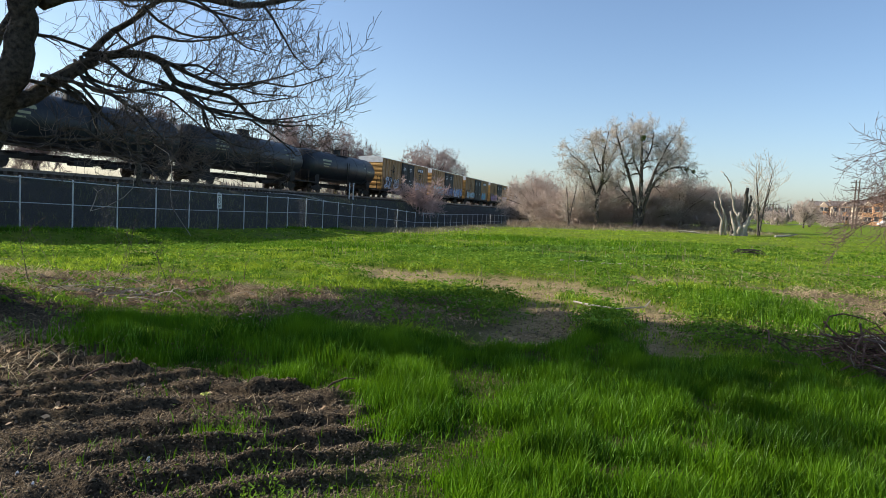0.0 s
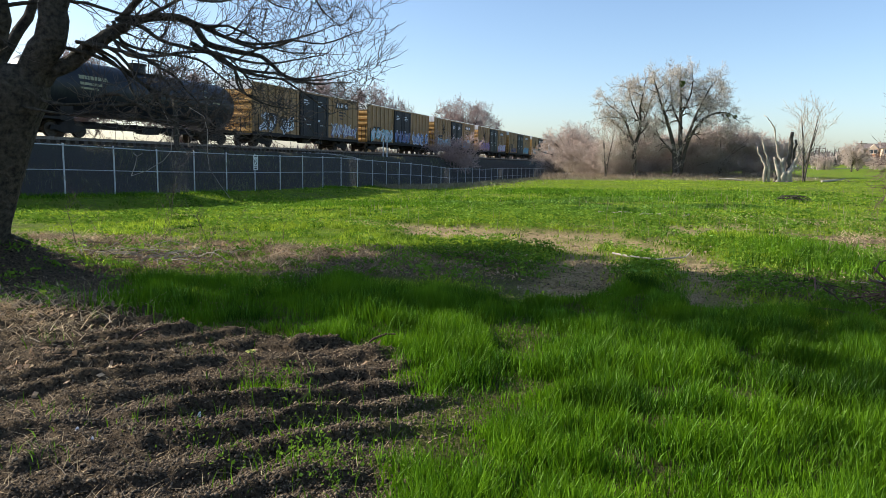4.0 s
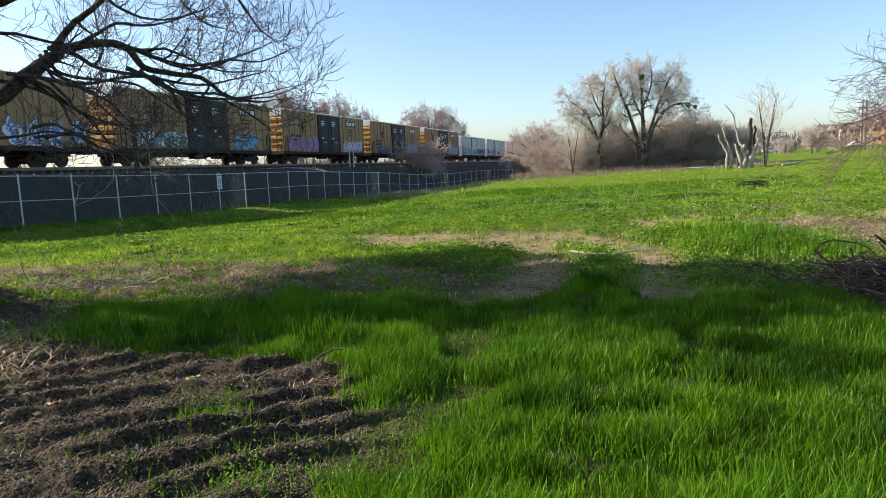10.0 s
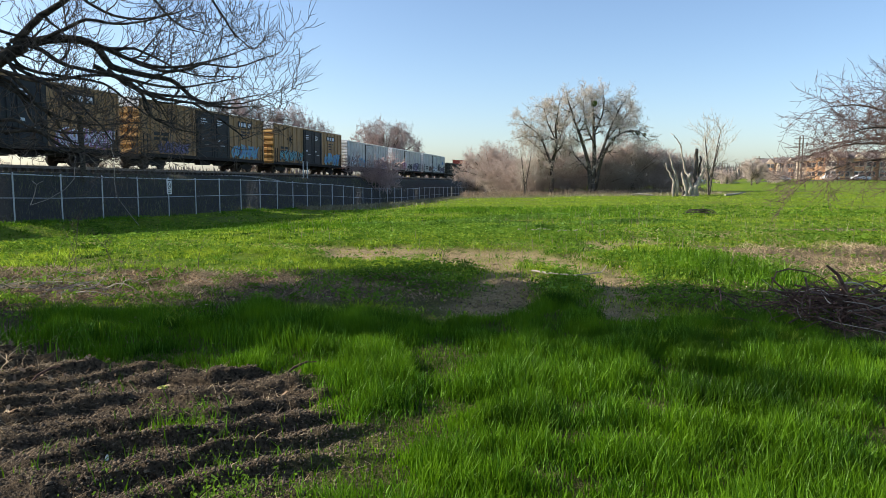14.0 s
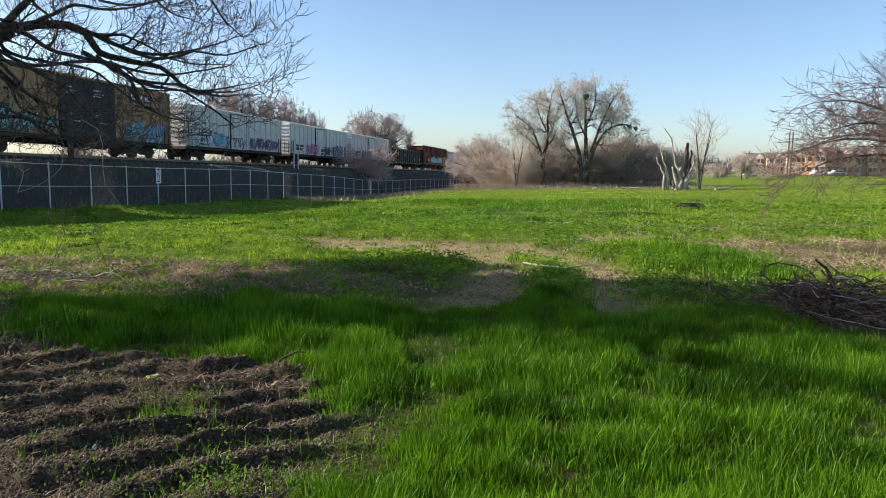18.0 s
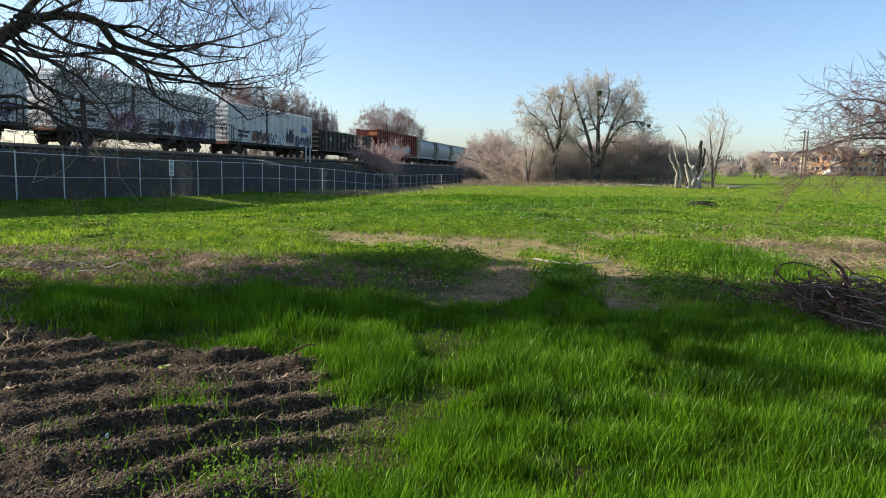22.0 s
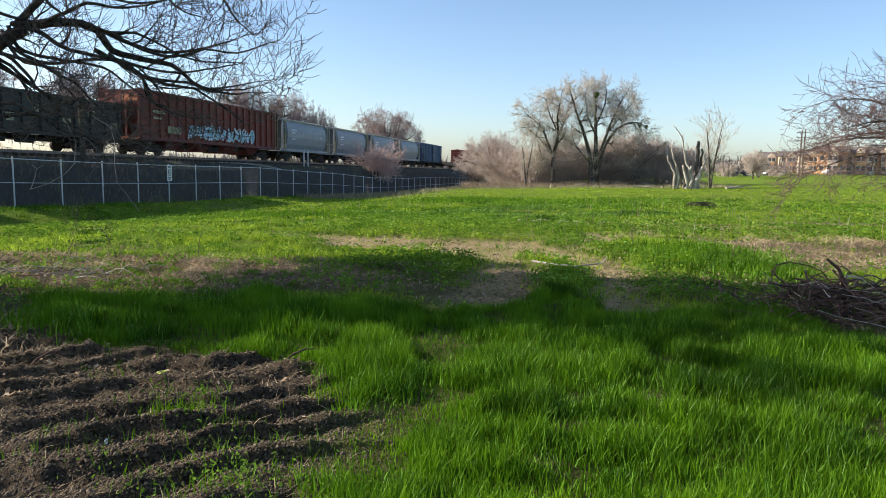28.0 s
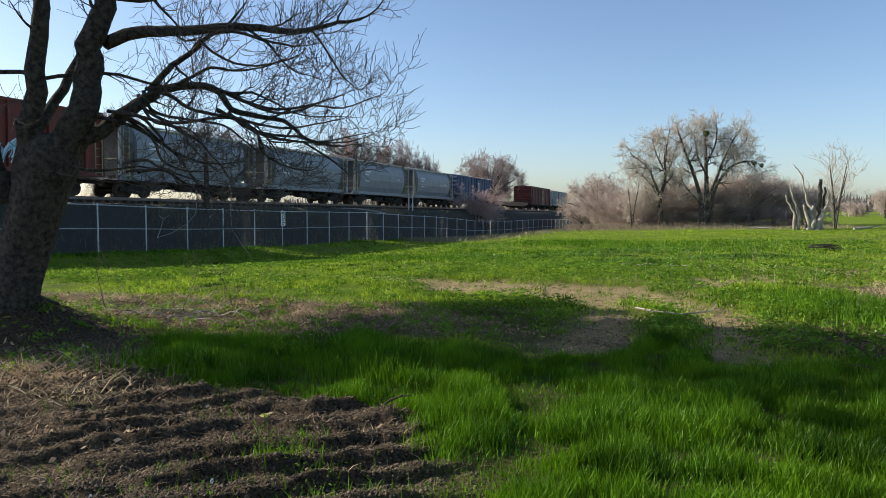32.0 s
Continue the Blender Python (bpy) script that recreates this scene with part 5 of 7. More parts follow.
    bough([(-5.81, 2.05), (-5.19, 2.08), (-4.91, 2.0), (-4.53, 1.9)], 0.0, -0.3, 0.022, 0.008, 0.39, 0.2)
    bough([(-4.74, 2.99), (-4.51, 2.87), (-4.37, 2.82), (-4.22, 2.69), (-3.93, 2.63), (-3.6, 2.61), (-3.26, 2.53), (-2.92, 2.53), (-2.66, 2.58)], 0.6, 1.0, 0.036, 0.008, 0.55, 0.2)
    bough([(-5.73, 3.28), (-5.33, 3.17), (-5.03, 2.98), (-4.68, 2.89), (-4.29, 2.82), (-3.86, 2.71), (-3.43, 2.66), (-3.08, 2.7), (-2.66, 2.77)], 0.4, 0.1, 0.036, 0.008, 0.55, 0.2)
    bough([(-5.71, 3.24), (-5.64, 2.98), (-5.38, 2.87), (-5.08, 2.83), (-4.59, 2.75), (-4.37, 2.59), (-4.06, 2.34), (-3.78, 2.25)], 0.3, 0.7, 0.03, 0.008, 0.44, 0.2)
    bough([(-5.15, 3.34), (-4.77, 3.31), (-4.56, 3.24), (-4.26, 3.26), (-3.95, 3.12), (-3.55, 2.94), (-3.04, 2.93)], 0.5, 1.1, 0.03, 0.008, 0.55, 0.2)
    bough([(-5.29, 3.26), (-4.89, 3.4), (-4.55, 3.5), (-4.14, 3.43), (-3.69, 3.45), (-3.33, 3.54)], 0.3, -0.2, 0.03, 0.008, 0.55, 0.2)
    bough([(-4.52, 3.23), (-4.06, 3.0), (-3.6, 2.9), (-3.15, 2.99), (-2.7, 2.94), (-2.26, 3.07)], 0.6, 0.2, 0.026, 0.008, 0.55, 0.2)
    bough([(-5.8, 3.18), (-5.54, 2.81), (-5.18, 2.7), (-4.83, 2.64), (-4.57, 2.47)], 0.3, -0.2, 0.026, 0.008, 0.44, 0.2)
    # unseen crown over and before the viewer's side, added to shade the ground
    bough([(-5.5, 5.5), (-4.6, 6.0), (-3.4, 6.2), (-2.4, 6.7)], -0.1, -1.6, 0.09, 0.02, 1.0, 0.1)
    bough([(-6.1, 6.9), (-5.2, 7.2), (-4.3, 7.8)], -1.6, -3.2, 0.08, 0.02, 1.0, 0.1)
    ob = tree(w, "bare dark-barked tree forking low, at the field's edge", "tree", M["bark"], M["twig"])
    # tips that hang down before the fence; sunlight on them put into pale wood colour
    for course, r0 in (([(-4.64, 2.07), (-4.43, 1.95), (-4.38, 1.75), (-4.39, 1.43), (-4.37, 1.22), (-4.2, 0.98), (-4.08, 0.82)], 0.0055), ([(-5.04, 2.07), (-4.9, 1.75), (-4.93, 1.45), (-5.06, 1.31), (-5.3, 1.17), (-5.54, 1.09)], 0.006),
                       ([(-5.54, 1.09), (-5.48, 1.23), (-5.44, 1.37), (-5.35, 1.42)], 0.007), ([(-5.44, 1.37), (-5.5, 1.42)], 0.007)):
        part("hanging_tip", Mesh().tube([(a, y + 0.3, c) for a, c in course], [r0 * (1 - 0.4 * i / len(course)) for i in range(len(course))], 6), M["deadwood"], ob, "hanging twig in a pale, sunlit tone")
    eye = Vector((0.0, 0.0, 1.52))
    ob.matrix_basis = Matrix.Translation(eye) @ Matrix.Scale(0.8, 4) @ Matrix.Translation(-eye)
    return ob


def far_wood(kind, seed):
    """Bare trees some way off, of several habits."""
    g = random.Random(seed)
    up = Vector((0, 0, 1))
    if kind in ("oak", "leaning"):
        w = Wood(seed, (2.0, 1.2, 0.75, 0.42), (9, 7, 4, 2), (0.1, 0.06, 0.036, 0.023), wiggle=0.27, pull=(0, 0, 0.0), spread=(32, 78), thick=0.03)
        if kind == "leaning":
            courses = (([(0, -0.4), (0.1, 2.0), (0.0, 4.0), (0.4, 6.0), (0.1, 8.6), (0.4, 11.2)], 0.36), ([(0.0, 3.6), (-0.8, 5.6), (-2.0, 7.6), (-3.9, 9.0)], 0.19),
                       ([(-0.2, 3.9), (-1.6, 5.8), (-3.4, 7.2)], 0.13), ([(0.3, 5.4), (1.3, 7.8), (1.9, 10.0)], 0.15), ([(0, 1.5), (-1.2, 3.2), (-1.7, 4.4)], 0.12), ([(0.2, 7.0), (-0.9, 9.0), (-1.4, 10.8)], 0.1))
        else:
            courses = (([(-0.2, -0.4), (-0.4, 3.5), (-1.8, 7.2), (-2.8, 9.4), (-3.4, 11.2)], 0.3), ([(0.2, -0.4), (0.3, 4.0), (0.2, 8.0), (0.0, 11.0), (-0.3, 12.2)], 0.34), ([(0.5, 0.6), (1.0, 4.5), (2.3, 7.2), (4.0, 8.0), (5.4, 7.8)], 0.24),
                       ([(0.9, 4.5), (1.9, 7.8), (2.9, 10.2), (3.5, 11.6)], 0.2), ([(-0.4, 3.0), (-2.0, 5.0), (-3.4, 6.0)], 0.13), ([(0.3, 6.0), (-1.1, 8.8), (-1.5, 11.4)], 0.14), ([(2.2, 7.2), (3.8, 9.2), (4.8, 10.4)], 0.12), ([(0.2, 7.6), (1.2, 10.0), (1.4, 12.0)], 0.12))
        for course, r in courses:
            depth, pts = g.uniform(-2.4, 2.4), []
            for px, pz in course:
                pts.append((px, depth * min(1.0, max(0.0, pz - 3.0) / 6.0), pz))
            w.limb(pts, r, 0.05, 1.0, 0.4 if r > 0.25 else 0.2)
    elif kind == "round":
        w = Wood(seed, (1.35, 0.9, 0.6, 0.38), (7, 5, 4, 2), (0.07, 0.046, 0.031, 0.022), wiggle=0.26, pull=(0, 0, -0.03), spread=(32, 78), thick=0.05)
        w.limb([(0, 0, -0.4), (0, 0.1, 1.6)], 0.3, 0.26, 0.0)
        for k in range(18):
            a = math.tau * k * 0.382 + g.uniform(-0.3, 0.3)
            out = 4.5 * math.sqrt((k + 0.3 + 0.4 * g.random()) / 18)
            h = 2.0 + 4.3 * math.sqrt(1 - (out / 4.75) ** 2) * g.uniform(0.9, 1.02)
            q = Vector((math.cos(a) * out, math.sin(a) * out, h))
            w.limb([(0, 0.1, 1.5), q * 0.45 + up * 1.2, q], 0.13, 0.04, 1.0, 0.15)
    elif kind == "slim":
        w = Wood(seed, (1.9, 1.1, 0.6), (7, 4, 3), (0.045, 0.026, 0.017), wiggle=0.16, pull=(0, 0, 0.05), spread=(24, 50), thick=0.04)
        for k in range(4):
            a = math.tau * k / 4 + g.uniform(-0.4, 0.4)
            q = Vector((math.cos(a) * g.uniform(0.5, 1.6), math.sin(a) * 0.9, g.uniform(5.2, 7.0)))
            w.limb([(0, 0, -0.3), q * 0.4 + up * 0.6, q], 0.09, 0.03, 1.0, 0.25)
    else:  # shrub
        w = Wood(seed, (1.3, 0.75, 0.42), (6, 5, 4) if kind == "bush" else (5, 4, 3), (0.035, 0.026, 0.02) if kind == "bush" else (0.05, 0.034, 0.024), wiggle=0.24, pull=(0, 0, 0.02), spread=(22, 60), thick=0.04)
        for k in range(15):
            a = math.tau * k / 15 + g.uniform(-0.3, 0.3)
            q = Vector((math.cos(a) * g.uniform(0.6, 2.2), math.sin(a) * g.uniform(0.6, 2.2), g.uniform(1.0, 3.2)))
            foot = g.uniform(0.3, 1.2)
            w.limb([(math.cos(a) * foot, math.sin(a) * foot, -0.3), q * 0.6 + up * g.uniform(-0.2, 0.4), q], 0.04, 0.018, 1.0, 0.05)
    return w


def planted(src, x, y, size=1.0, turn=0.0, tall=1.0, z=None, label=""):
    m = Matrix.Translation((x, y, gz(x, y) if z is None else z)) @ Matrix.Rotation(radians(turn), 4, "Z") @ Matrix.Diagonal((size, size, size * tall, 1))
    ob = copy_thing(src, m)
    return tagged(ob, label)


def build_far_trees():
    oak_a = tree(far_wood("leaning", 31), "tall bare pale-grey tree among brush", "tree", M["bark_far"], M["twig_pale"])
    oak_a.matrix_basis = Matrix.Translation((14.6, 88, gz(14.6, 88))) @ Matrix.Diagonal((1.0, 1.0, 1.0, 1))
    oak_b = tree(far_wood("oak", 57), "broad bare pale tree with a green mistletoe ball", "tree", M["bark_far"], M["twig_pale"])
    oak_b.matrix_basis = Matrix.Translation((19.6, 87, gz(19.6, 87))) @ Matrix.Diagonal((1.03, 1.0, 0.99, 1))
    rosy = tree(far_wood("round", 71), "rounded bare tree with rosy twigs behind the railway", "tree", M["bark_far"], M["twig_rose"], "rosy trees behind the railway")
    rosy.matrix_basis = Matrix.Translation((-9.6, 125, gz(-9.6, 125))) @ Matrix.Diagonal((1.35, 1.3, 1.62, 1))
    planted(rosy, -26.0, 92, 0.72, 80, 1.4)
    planted(rosy, -19.6, 90, 0.56, 200, 1.58)
    planted(rosy, -15.6, 90, 0.36, 140, 1.8)
    planted(rosy, -34.5, 68, 0.7, 30, 1.2)
    planted(rosy, -42.0, 62, 0.75, 260, 1.2)
    brown = tree(far_wood("round", 83), "rounded bare brown tree in the brush at the field's far edge", "tree", M["bark_far"], M["twig_brown"], "brown trees at the field's edge")
    brown.matrix_basis = Matrix.Translation((8.0, 101, gz(8.0, 101))) @ Matrix.Diagonal((1.0, 1.0, 1.05, 1))
    for x, y, s, r, t in ((6.6, 112, 0.75, 40, 0.9), (12.0, 104, 0.7, 100, 0.9), (23.0, 92, 0.9, 250, 0.95), (26.0, 91, 0.95, 170, 1.0), (29.5, 93, 0.85, 220, 0.95), (17.5, 98, 0.9, 20, 0.85), (13.0, 93, 0.62, 300, 0.95), (22.0, 90, 0.6, 130, 1.0), (10.2, 96, 0.7, 190, 1.0), (32.5, 98, 0.6, 60, 0.8)):
        planted(brown, x, y, s, r, t)
    shrub = tree(far_wood("bush", 91), "dense bare pinkish shrub on the railway bank", "shrub", M["twig_rose"], M["twig_pink"], "shrubs on the railway bank", name="shrub")
    shrub.matrix_basis = Matrix.Translation((-6.9, 80, gz(-6.9, 80) - 0.1)) @ Matrix.Diagonal((1.3, 1.2, 0.98, 1))
    brush = tree(far_wood("shrub", 97), "low tangled brown brush under the trees", "shrub", M["twig_brown"], M["twig_brown"], "brush under the trees", name="shrub")
    brush.matrix_basis = Matrix.Translation((10.5, 92, gz(10.5, 92)))
    g = random.Random(8)
    for k in range(16):
        x = 8.6 + k * 1.5 + g.uniform(-0.6, 0.6)
        planted(brush, x, 90 + g.uniform(-1, 5), g.uniform(1.15, 1.6), g.uniform(0, 360), g.uniform(0.8, 1.05))
    slim = tree(far_wood("slim", 103), "slender bare tree beside a dead stump", "tree", M["bark_far"], M["twig_pale"], "slender bare trees")
    slim.matrix_basis = Matrix.Translation((28.1, 70.5, gz(28.1, 70.5))) @ Matrix.Diagonal((1.1, 1.1, 1.0, 1))
    planted(brown, 69.2, 150, 0.62, 40, 1.3)
    planted(brown, 73.0, 156, 0.5, 140, 1.3)
    planted(slim, 11.0, 86, 0.85, 10)
    g = random.Random(3)
    for k in range(8):
        x = 56 + k * 6 + g.uniform(-2, 2)
        planted(brush, x, 166 + g.uniform(-4, 8), g.uniform(0.6, 1.0), g.uniform(0, 360), g.uniform(0.7, 1.0), label="bare roadside shrub beyond the field")
    # mistletoe balls
    rng = np.random.default_rng(12)
    for x, y, z, r in ((19.3, 85.6, 10.3, 0.27), (25.2, 86.6, 6.8, 0.1), (26.0, 86.6, 6.6, 0.08), (14.9, 87.6, 9.9, 0.13)):
        k = 500
        d = rng.normal(size=(k, 3))
        d /= np.linalg.norm(d, axis=1, keepdims=True)
        c = np.array([x, y, z]) + d * r * rng.uniform(0.3, 1, (k, 1))
        a, b = rng.normal(size=(k, 3)) * 0.09, rng.normal(size=(k, 3)) * 0.09
        v = np.stack([c - a, c + b, c + a, c - b], 1).reshape(-1, 3)
        ob = new("mistletoe", array_mesh("mistletoe", v, np.arange(4 * k).reshape(-1, 4), M["mistletoe"]))
        tagged(ob, "round green clump of mistletoe in the bare tree", "mistletoe", "mistletoe in the tree")


def dead_tree():
    """A bleached dead trunk in several broken stems."""
    g = random.Random(29)
    ob = thing("dead_tree", "bleached dead tree of broken stems in the grass", "dead tree", pose(26.2, 70, gz(26.2, 70)))
    stems = [
        ([(0.36, 0, -0.3), (0.25, 0.05, 1.3), (0.19, 0, 2.4), (0.28, 0.05, 3.7), (0.33, 0.05, 4.85)], 0.30, 0.2, "bark_far"),
        ([(0.58, 0, 1.4), (0.75, 0, 2.75), (0.62, 0, 4.1)], 0.17, 0.09, "bark_far"),
        ([(0.07, -0.25, -0.2), (0.12, -0.25, 0.95), (0.57, -0.2, 1.65), (0.82, -0.2, 2.6), (1.27, -0.2, 3.2)], 0.24, 0.08, "deadwood"),
        ([(-0.35, -0.1, 0.0), (-0.35, -0.1, 0.85), (-0.49, 0, 1.8), (-0.92, 0, 2.75), (-1.16, 0, 3.9), (-1.4, 0, 5.0), (-1.82, 0, 5.8), (-2.41, 0, 6.35)], 0.19, 0.035, "deadwood"),
        ([(-1.95, 0, -0.2), (-1.92, 0, 1.45), (-2.44, 0, 2.4), (-2.96, 0, 3.35)], 0.17, 0.06, "deadwood"),
        ([(-1.47, 0.1, -0.2), (-1.64, 0, 1.65), (-2.17, 0, 2.95), (-2.52, 0, 4.3)], 0.19, 0.06, "deadwood"),
        ([(-0.51, -0.35, -0.2), (-0.39, -0.4, 0.85), (-0.6, -0.3, 1.75), (-0.45, -0.3, 2.3)], 0.27, 0.12, "deadwood"),
        ([(-1.11, -0.2, -0.1), (-0.95, -0.3, 0.4), (-1.15, -0.2, 0.9)], 0.22, 0.12, "bark_far"),
        ([(0.45, -0.3, -0.1), (0.35, -0.35, 0.7), (0.2, -0.3, 1.4)], 0.2, 0.1, "deadwood"),
        ([(0.0, -0.4, -0.2), (0.1, -0.45, 0.9), (0.5, -0.4, 1.8), (0.66, -0.4, 2.3)], 0.3, 0.15, "deadwood"),
        ([(-0.85, -0.3, -0.2), (-0.72, -0.35, 1.0), (-1.2, -0.3, 1.9), (-1.3, -0.3, 2.4)], 0.24, 0.1, "deadwood"),
        ([(0.82, -0.2, 2.5), (0.95, -0.2, 3.1), (0.85, -0.2, 3.6)], 0.08, 0.04, "deadwood"),
        ([(-1.4, 0, 4.9), (-1.3, 0, 5.5)], 0.05, 0.02, "deadwood"),
    ]
    for pts, r0, r1, mt in stems:
        n = len(pts)
        fine, rr = [], []
        for i in range(3 * n - 2):
            u = i / 3
            j = min(n - 2, int(u))
            fine.append(Vector(pts[j]).lerp(Vector(pts[j + 1]), u - j) + Vector((g.gauss(0, 0.06), g.gauss(0, 0.06), 0)))
            rr.append(0.85 * (r0 + (r1 - r0) * u / (n - 1)) * g.uniform(0.8, 1.2))
        part("stem", Mesh().tube(fine, rr, 9), M[mt], ob, "broken weathered stem", smooth=True)
    part("root_flare", Mesh().loft([[(0.1 + 0.6 * k * math.cos(a) * (1 + 0.2 * math.sin(5 * a)), 0.6 * k * math.sin(a), z) for a in (math.tau * i / 16 for i in range(16))] for k, z in ((1.0, -0.2), (0.9, 0.15), (0.55, 0.7))]), M["deadwood"], ob)
    log = thing("fallen_log", "pale fallen log lying in the grass", "log", pose(30.2, 69, gz(30.2, 69) + 0.1, 0, 0, 14))
    part("trunk", Mesh().tube([(-1.2, 0, -0.05), (-0.3, 0.1, 0.02), (0.5, 0.1, 0.1), (1.3, 0, 0.26)], [0.11, 0.1, 0.08, 0.04], 8), M["deadwood"], log)
    log = thing("fallen_log", "pale fallen log under the brush", "log", pose(22.3, 74, gz(22.3, 74) + 0.1, 0, 0, -8))
    part("trunk", Mesh().tube([(-1.2, 0, 0.1), (-0.4, 0.12, 0.12), (0.4, 0.05, 0.08), (1.1, 0, 0.0)], [0.05, 0.08, 0.09, 0.08], 8), M["deadwood"], log)


def right_shrub():
    """The arching shrub at the right-hand edge of the field."""
    w = Wood(44, (1.0, 0.5, 0.22), (20, 7, 3), (0.016, 0.009, 0.006), wiggle=0.12, pull=(0, 0, 0.01), spread=(28, 65), thick=0.016)
    cx, cy = 10.7, 13.2
    z0 = gz(cx, cy)
    g = random.Random(6)
    tips = [(-3.4, 0.4, 1.5), (-3.1, -0.3, 2.4), (-1.9, 0.5, 3.3), (-0.9, 0.3, 4.1), (-2.2, -1.2, 2.3), (-0.4, -0.5, 4.9), (0.8, 0.5, 4.6), (2.2, -0.4, 3.6), (-2.4, 1.4, 2.2), (0.2, 1.6, 4.0), (1.4, -1.2, 4.2), (-1.0, -1.4, 3.9), (-3.5, 0.1, 2.0), (-2.9, 0.6, 3.0), (-1.6, -0.8, 4.4), (1.0, 0.2, 2.6), (-0.6, 1.0, 2.4)]
    for tx, ty, tz in tips:
        mid = Vector((tx * 0.42, ty * 0.4, tz * 0.55 + 1.3 - 0.15 * tz))
        q = Vector((tx * 0.75, ty * 0.75, tz * 0.85 + 0.75 - 0.1 * tz))
        b = Vector((cx + g.uniform(-0.3, 0.3), cy + g.uniform(-0.3, 0.3), z0 - 0.2))
        base = Vector((cx, cy, z0))
        w.limb([b, base + mid * 0.55, base + mid, base + q, base + Vector((tx, ty, tz))], 0.05, 0.008, 1.0, 0.2)
    return tree(w, "bare arching shrub with rosy-grey twigs at the field's edge", "shrub", M["bark"], M["brush"], name="shrub")


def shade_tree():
    """An unseen evergreen added to shade the grass; its leaf clusters follow the wanted shade."""
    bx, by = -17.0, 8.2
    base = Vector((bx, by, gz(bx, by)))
    ob = thing("tree", "unseen evergreen tree added to shade the field", "tree", pose(*base))
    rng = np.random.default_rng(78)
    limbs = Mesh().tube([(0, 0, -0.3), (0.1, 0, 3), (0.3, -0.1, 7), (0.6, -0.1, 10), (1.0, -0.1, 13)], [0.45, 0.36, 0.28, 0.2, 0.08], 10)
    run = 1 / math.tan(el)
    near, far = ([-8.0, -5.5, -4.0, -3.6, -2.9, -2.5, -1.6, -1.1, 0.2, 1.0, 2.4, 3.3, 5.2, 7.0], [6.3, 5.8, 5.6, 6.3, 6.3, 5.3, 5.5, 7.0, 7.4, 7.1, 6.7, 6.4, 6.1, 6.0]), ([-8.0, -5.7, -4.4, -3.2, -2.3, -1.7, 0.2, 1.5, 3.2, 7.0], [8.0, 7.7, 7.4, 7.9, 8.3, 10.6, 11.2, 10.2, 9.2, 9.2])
    # ground spots to be shaded; each gets a leaf cluster towards the sun
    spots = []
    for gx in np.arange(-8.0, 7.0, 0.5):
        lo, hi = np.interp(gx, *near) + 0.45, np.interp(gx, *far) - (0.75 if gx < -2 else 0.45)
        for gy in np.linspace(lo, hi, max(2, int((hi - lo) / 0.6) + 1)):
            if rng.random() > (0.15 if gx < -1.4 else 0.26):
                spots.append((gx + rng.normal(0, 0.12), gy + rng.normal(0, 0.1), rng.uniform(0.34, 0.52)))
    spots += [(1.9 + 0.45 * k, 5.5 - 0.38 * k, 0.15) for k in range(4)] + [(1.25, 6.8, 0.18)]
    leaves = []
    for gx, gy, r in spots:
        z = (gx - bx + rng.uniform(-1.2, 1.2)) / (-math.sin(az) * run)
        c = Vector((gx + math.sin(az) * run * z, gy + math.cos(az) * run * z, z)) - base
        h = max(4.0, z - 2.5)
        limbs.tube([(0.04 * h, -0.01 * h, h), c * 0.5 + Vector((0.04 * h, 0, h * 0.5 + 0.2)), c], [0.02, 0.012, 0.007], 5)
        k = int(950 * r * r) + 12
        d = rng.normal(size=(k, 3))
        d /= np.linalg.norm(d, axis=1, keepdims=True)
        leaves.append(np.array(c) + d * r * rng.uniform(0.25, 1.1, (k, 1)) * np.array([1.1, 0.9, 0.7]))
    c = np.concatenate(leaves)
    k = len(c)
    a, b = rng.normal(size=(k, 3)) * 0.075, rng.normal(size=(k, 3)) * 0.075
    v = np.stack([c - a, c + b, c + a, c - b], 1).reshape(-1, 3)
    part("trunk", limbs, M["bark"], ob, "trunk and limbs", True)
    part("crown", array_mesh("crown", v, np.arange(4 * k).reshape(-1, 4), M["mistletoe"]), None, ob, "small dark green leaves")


near_tree()
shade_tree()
build_far_trees()
dead_tree()
right_shrub()


# ---- grass and ground clutter ----
def blades(rng, x, y, h, w, bend, material, name, label, category="grass", z=None):
    k = len(x)
    a, lean = rng.uniform(0, math.tau, k), rng.uniform(0, math.tau, k)
    z = ground_z(x, y, True) - 0.01 if z is None else z
    ux, uy = np.cos(a) * w / 2, np.sin(a) * w / 2
    bx, by = np.cos(lean) * bend * h, np.sin(lean) * bend * h
    hz = h * np.sqrt(np.clip(1 - bend**2, 0.05, 1))
    pts = [(x - ux, y - uy, z), (x + ux, y + uy, z), (x + bx * 0.3 - ux * 0.8, y + by * 0.3 - uy * 0.8, z + hz * 0.55), (x + bx * 0.3 + ux * 0.8, y + by * 0.3 + uy * 0.8, z + hz * 0.55), (x + bx, y + by, z + hz)]
    v = np.stack([np.stack(p, -1) for p in pts], 1).reshape(-1, 3)
    f = (np.array([(0, 1, 3), (0, 3, 2), (2, 3, 4)])[None] + 5 * np.arange(k)[:, None, None]).reshape(-1, 3)
    return tagged(new(name, array_mesh(name, v, f, material)), label, category, kind="stuff")


def wedge(rng, k, r0, r1, a0=-44, a1=40, power=0.0):
    """Places in a fan before the viewer; power 0 thins them out with the distance, 1 keeps them even."""
    u = rng.random(k)
    r = r0 * (r1 / r0) ** u if power == 0 else np.sqrt(r0**2 + u * (r1**2 - r0**2))
    a = np.radians(rng.uniform(a0, a1, k))
    return np.sin(a) * r, np.cos(a) * r, r


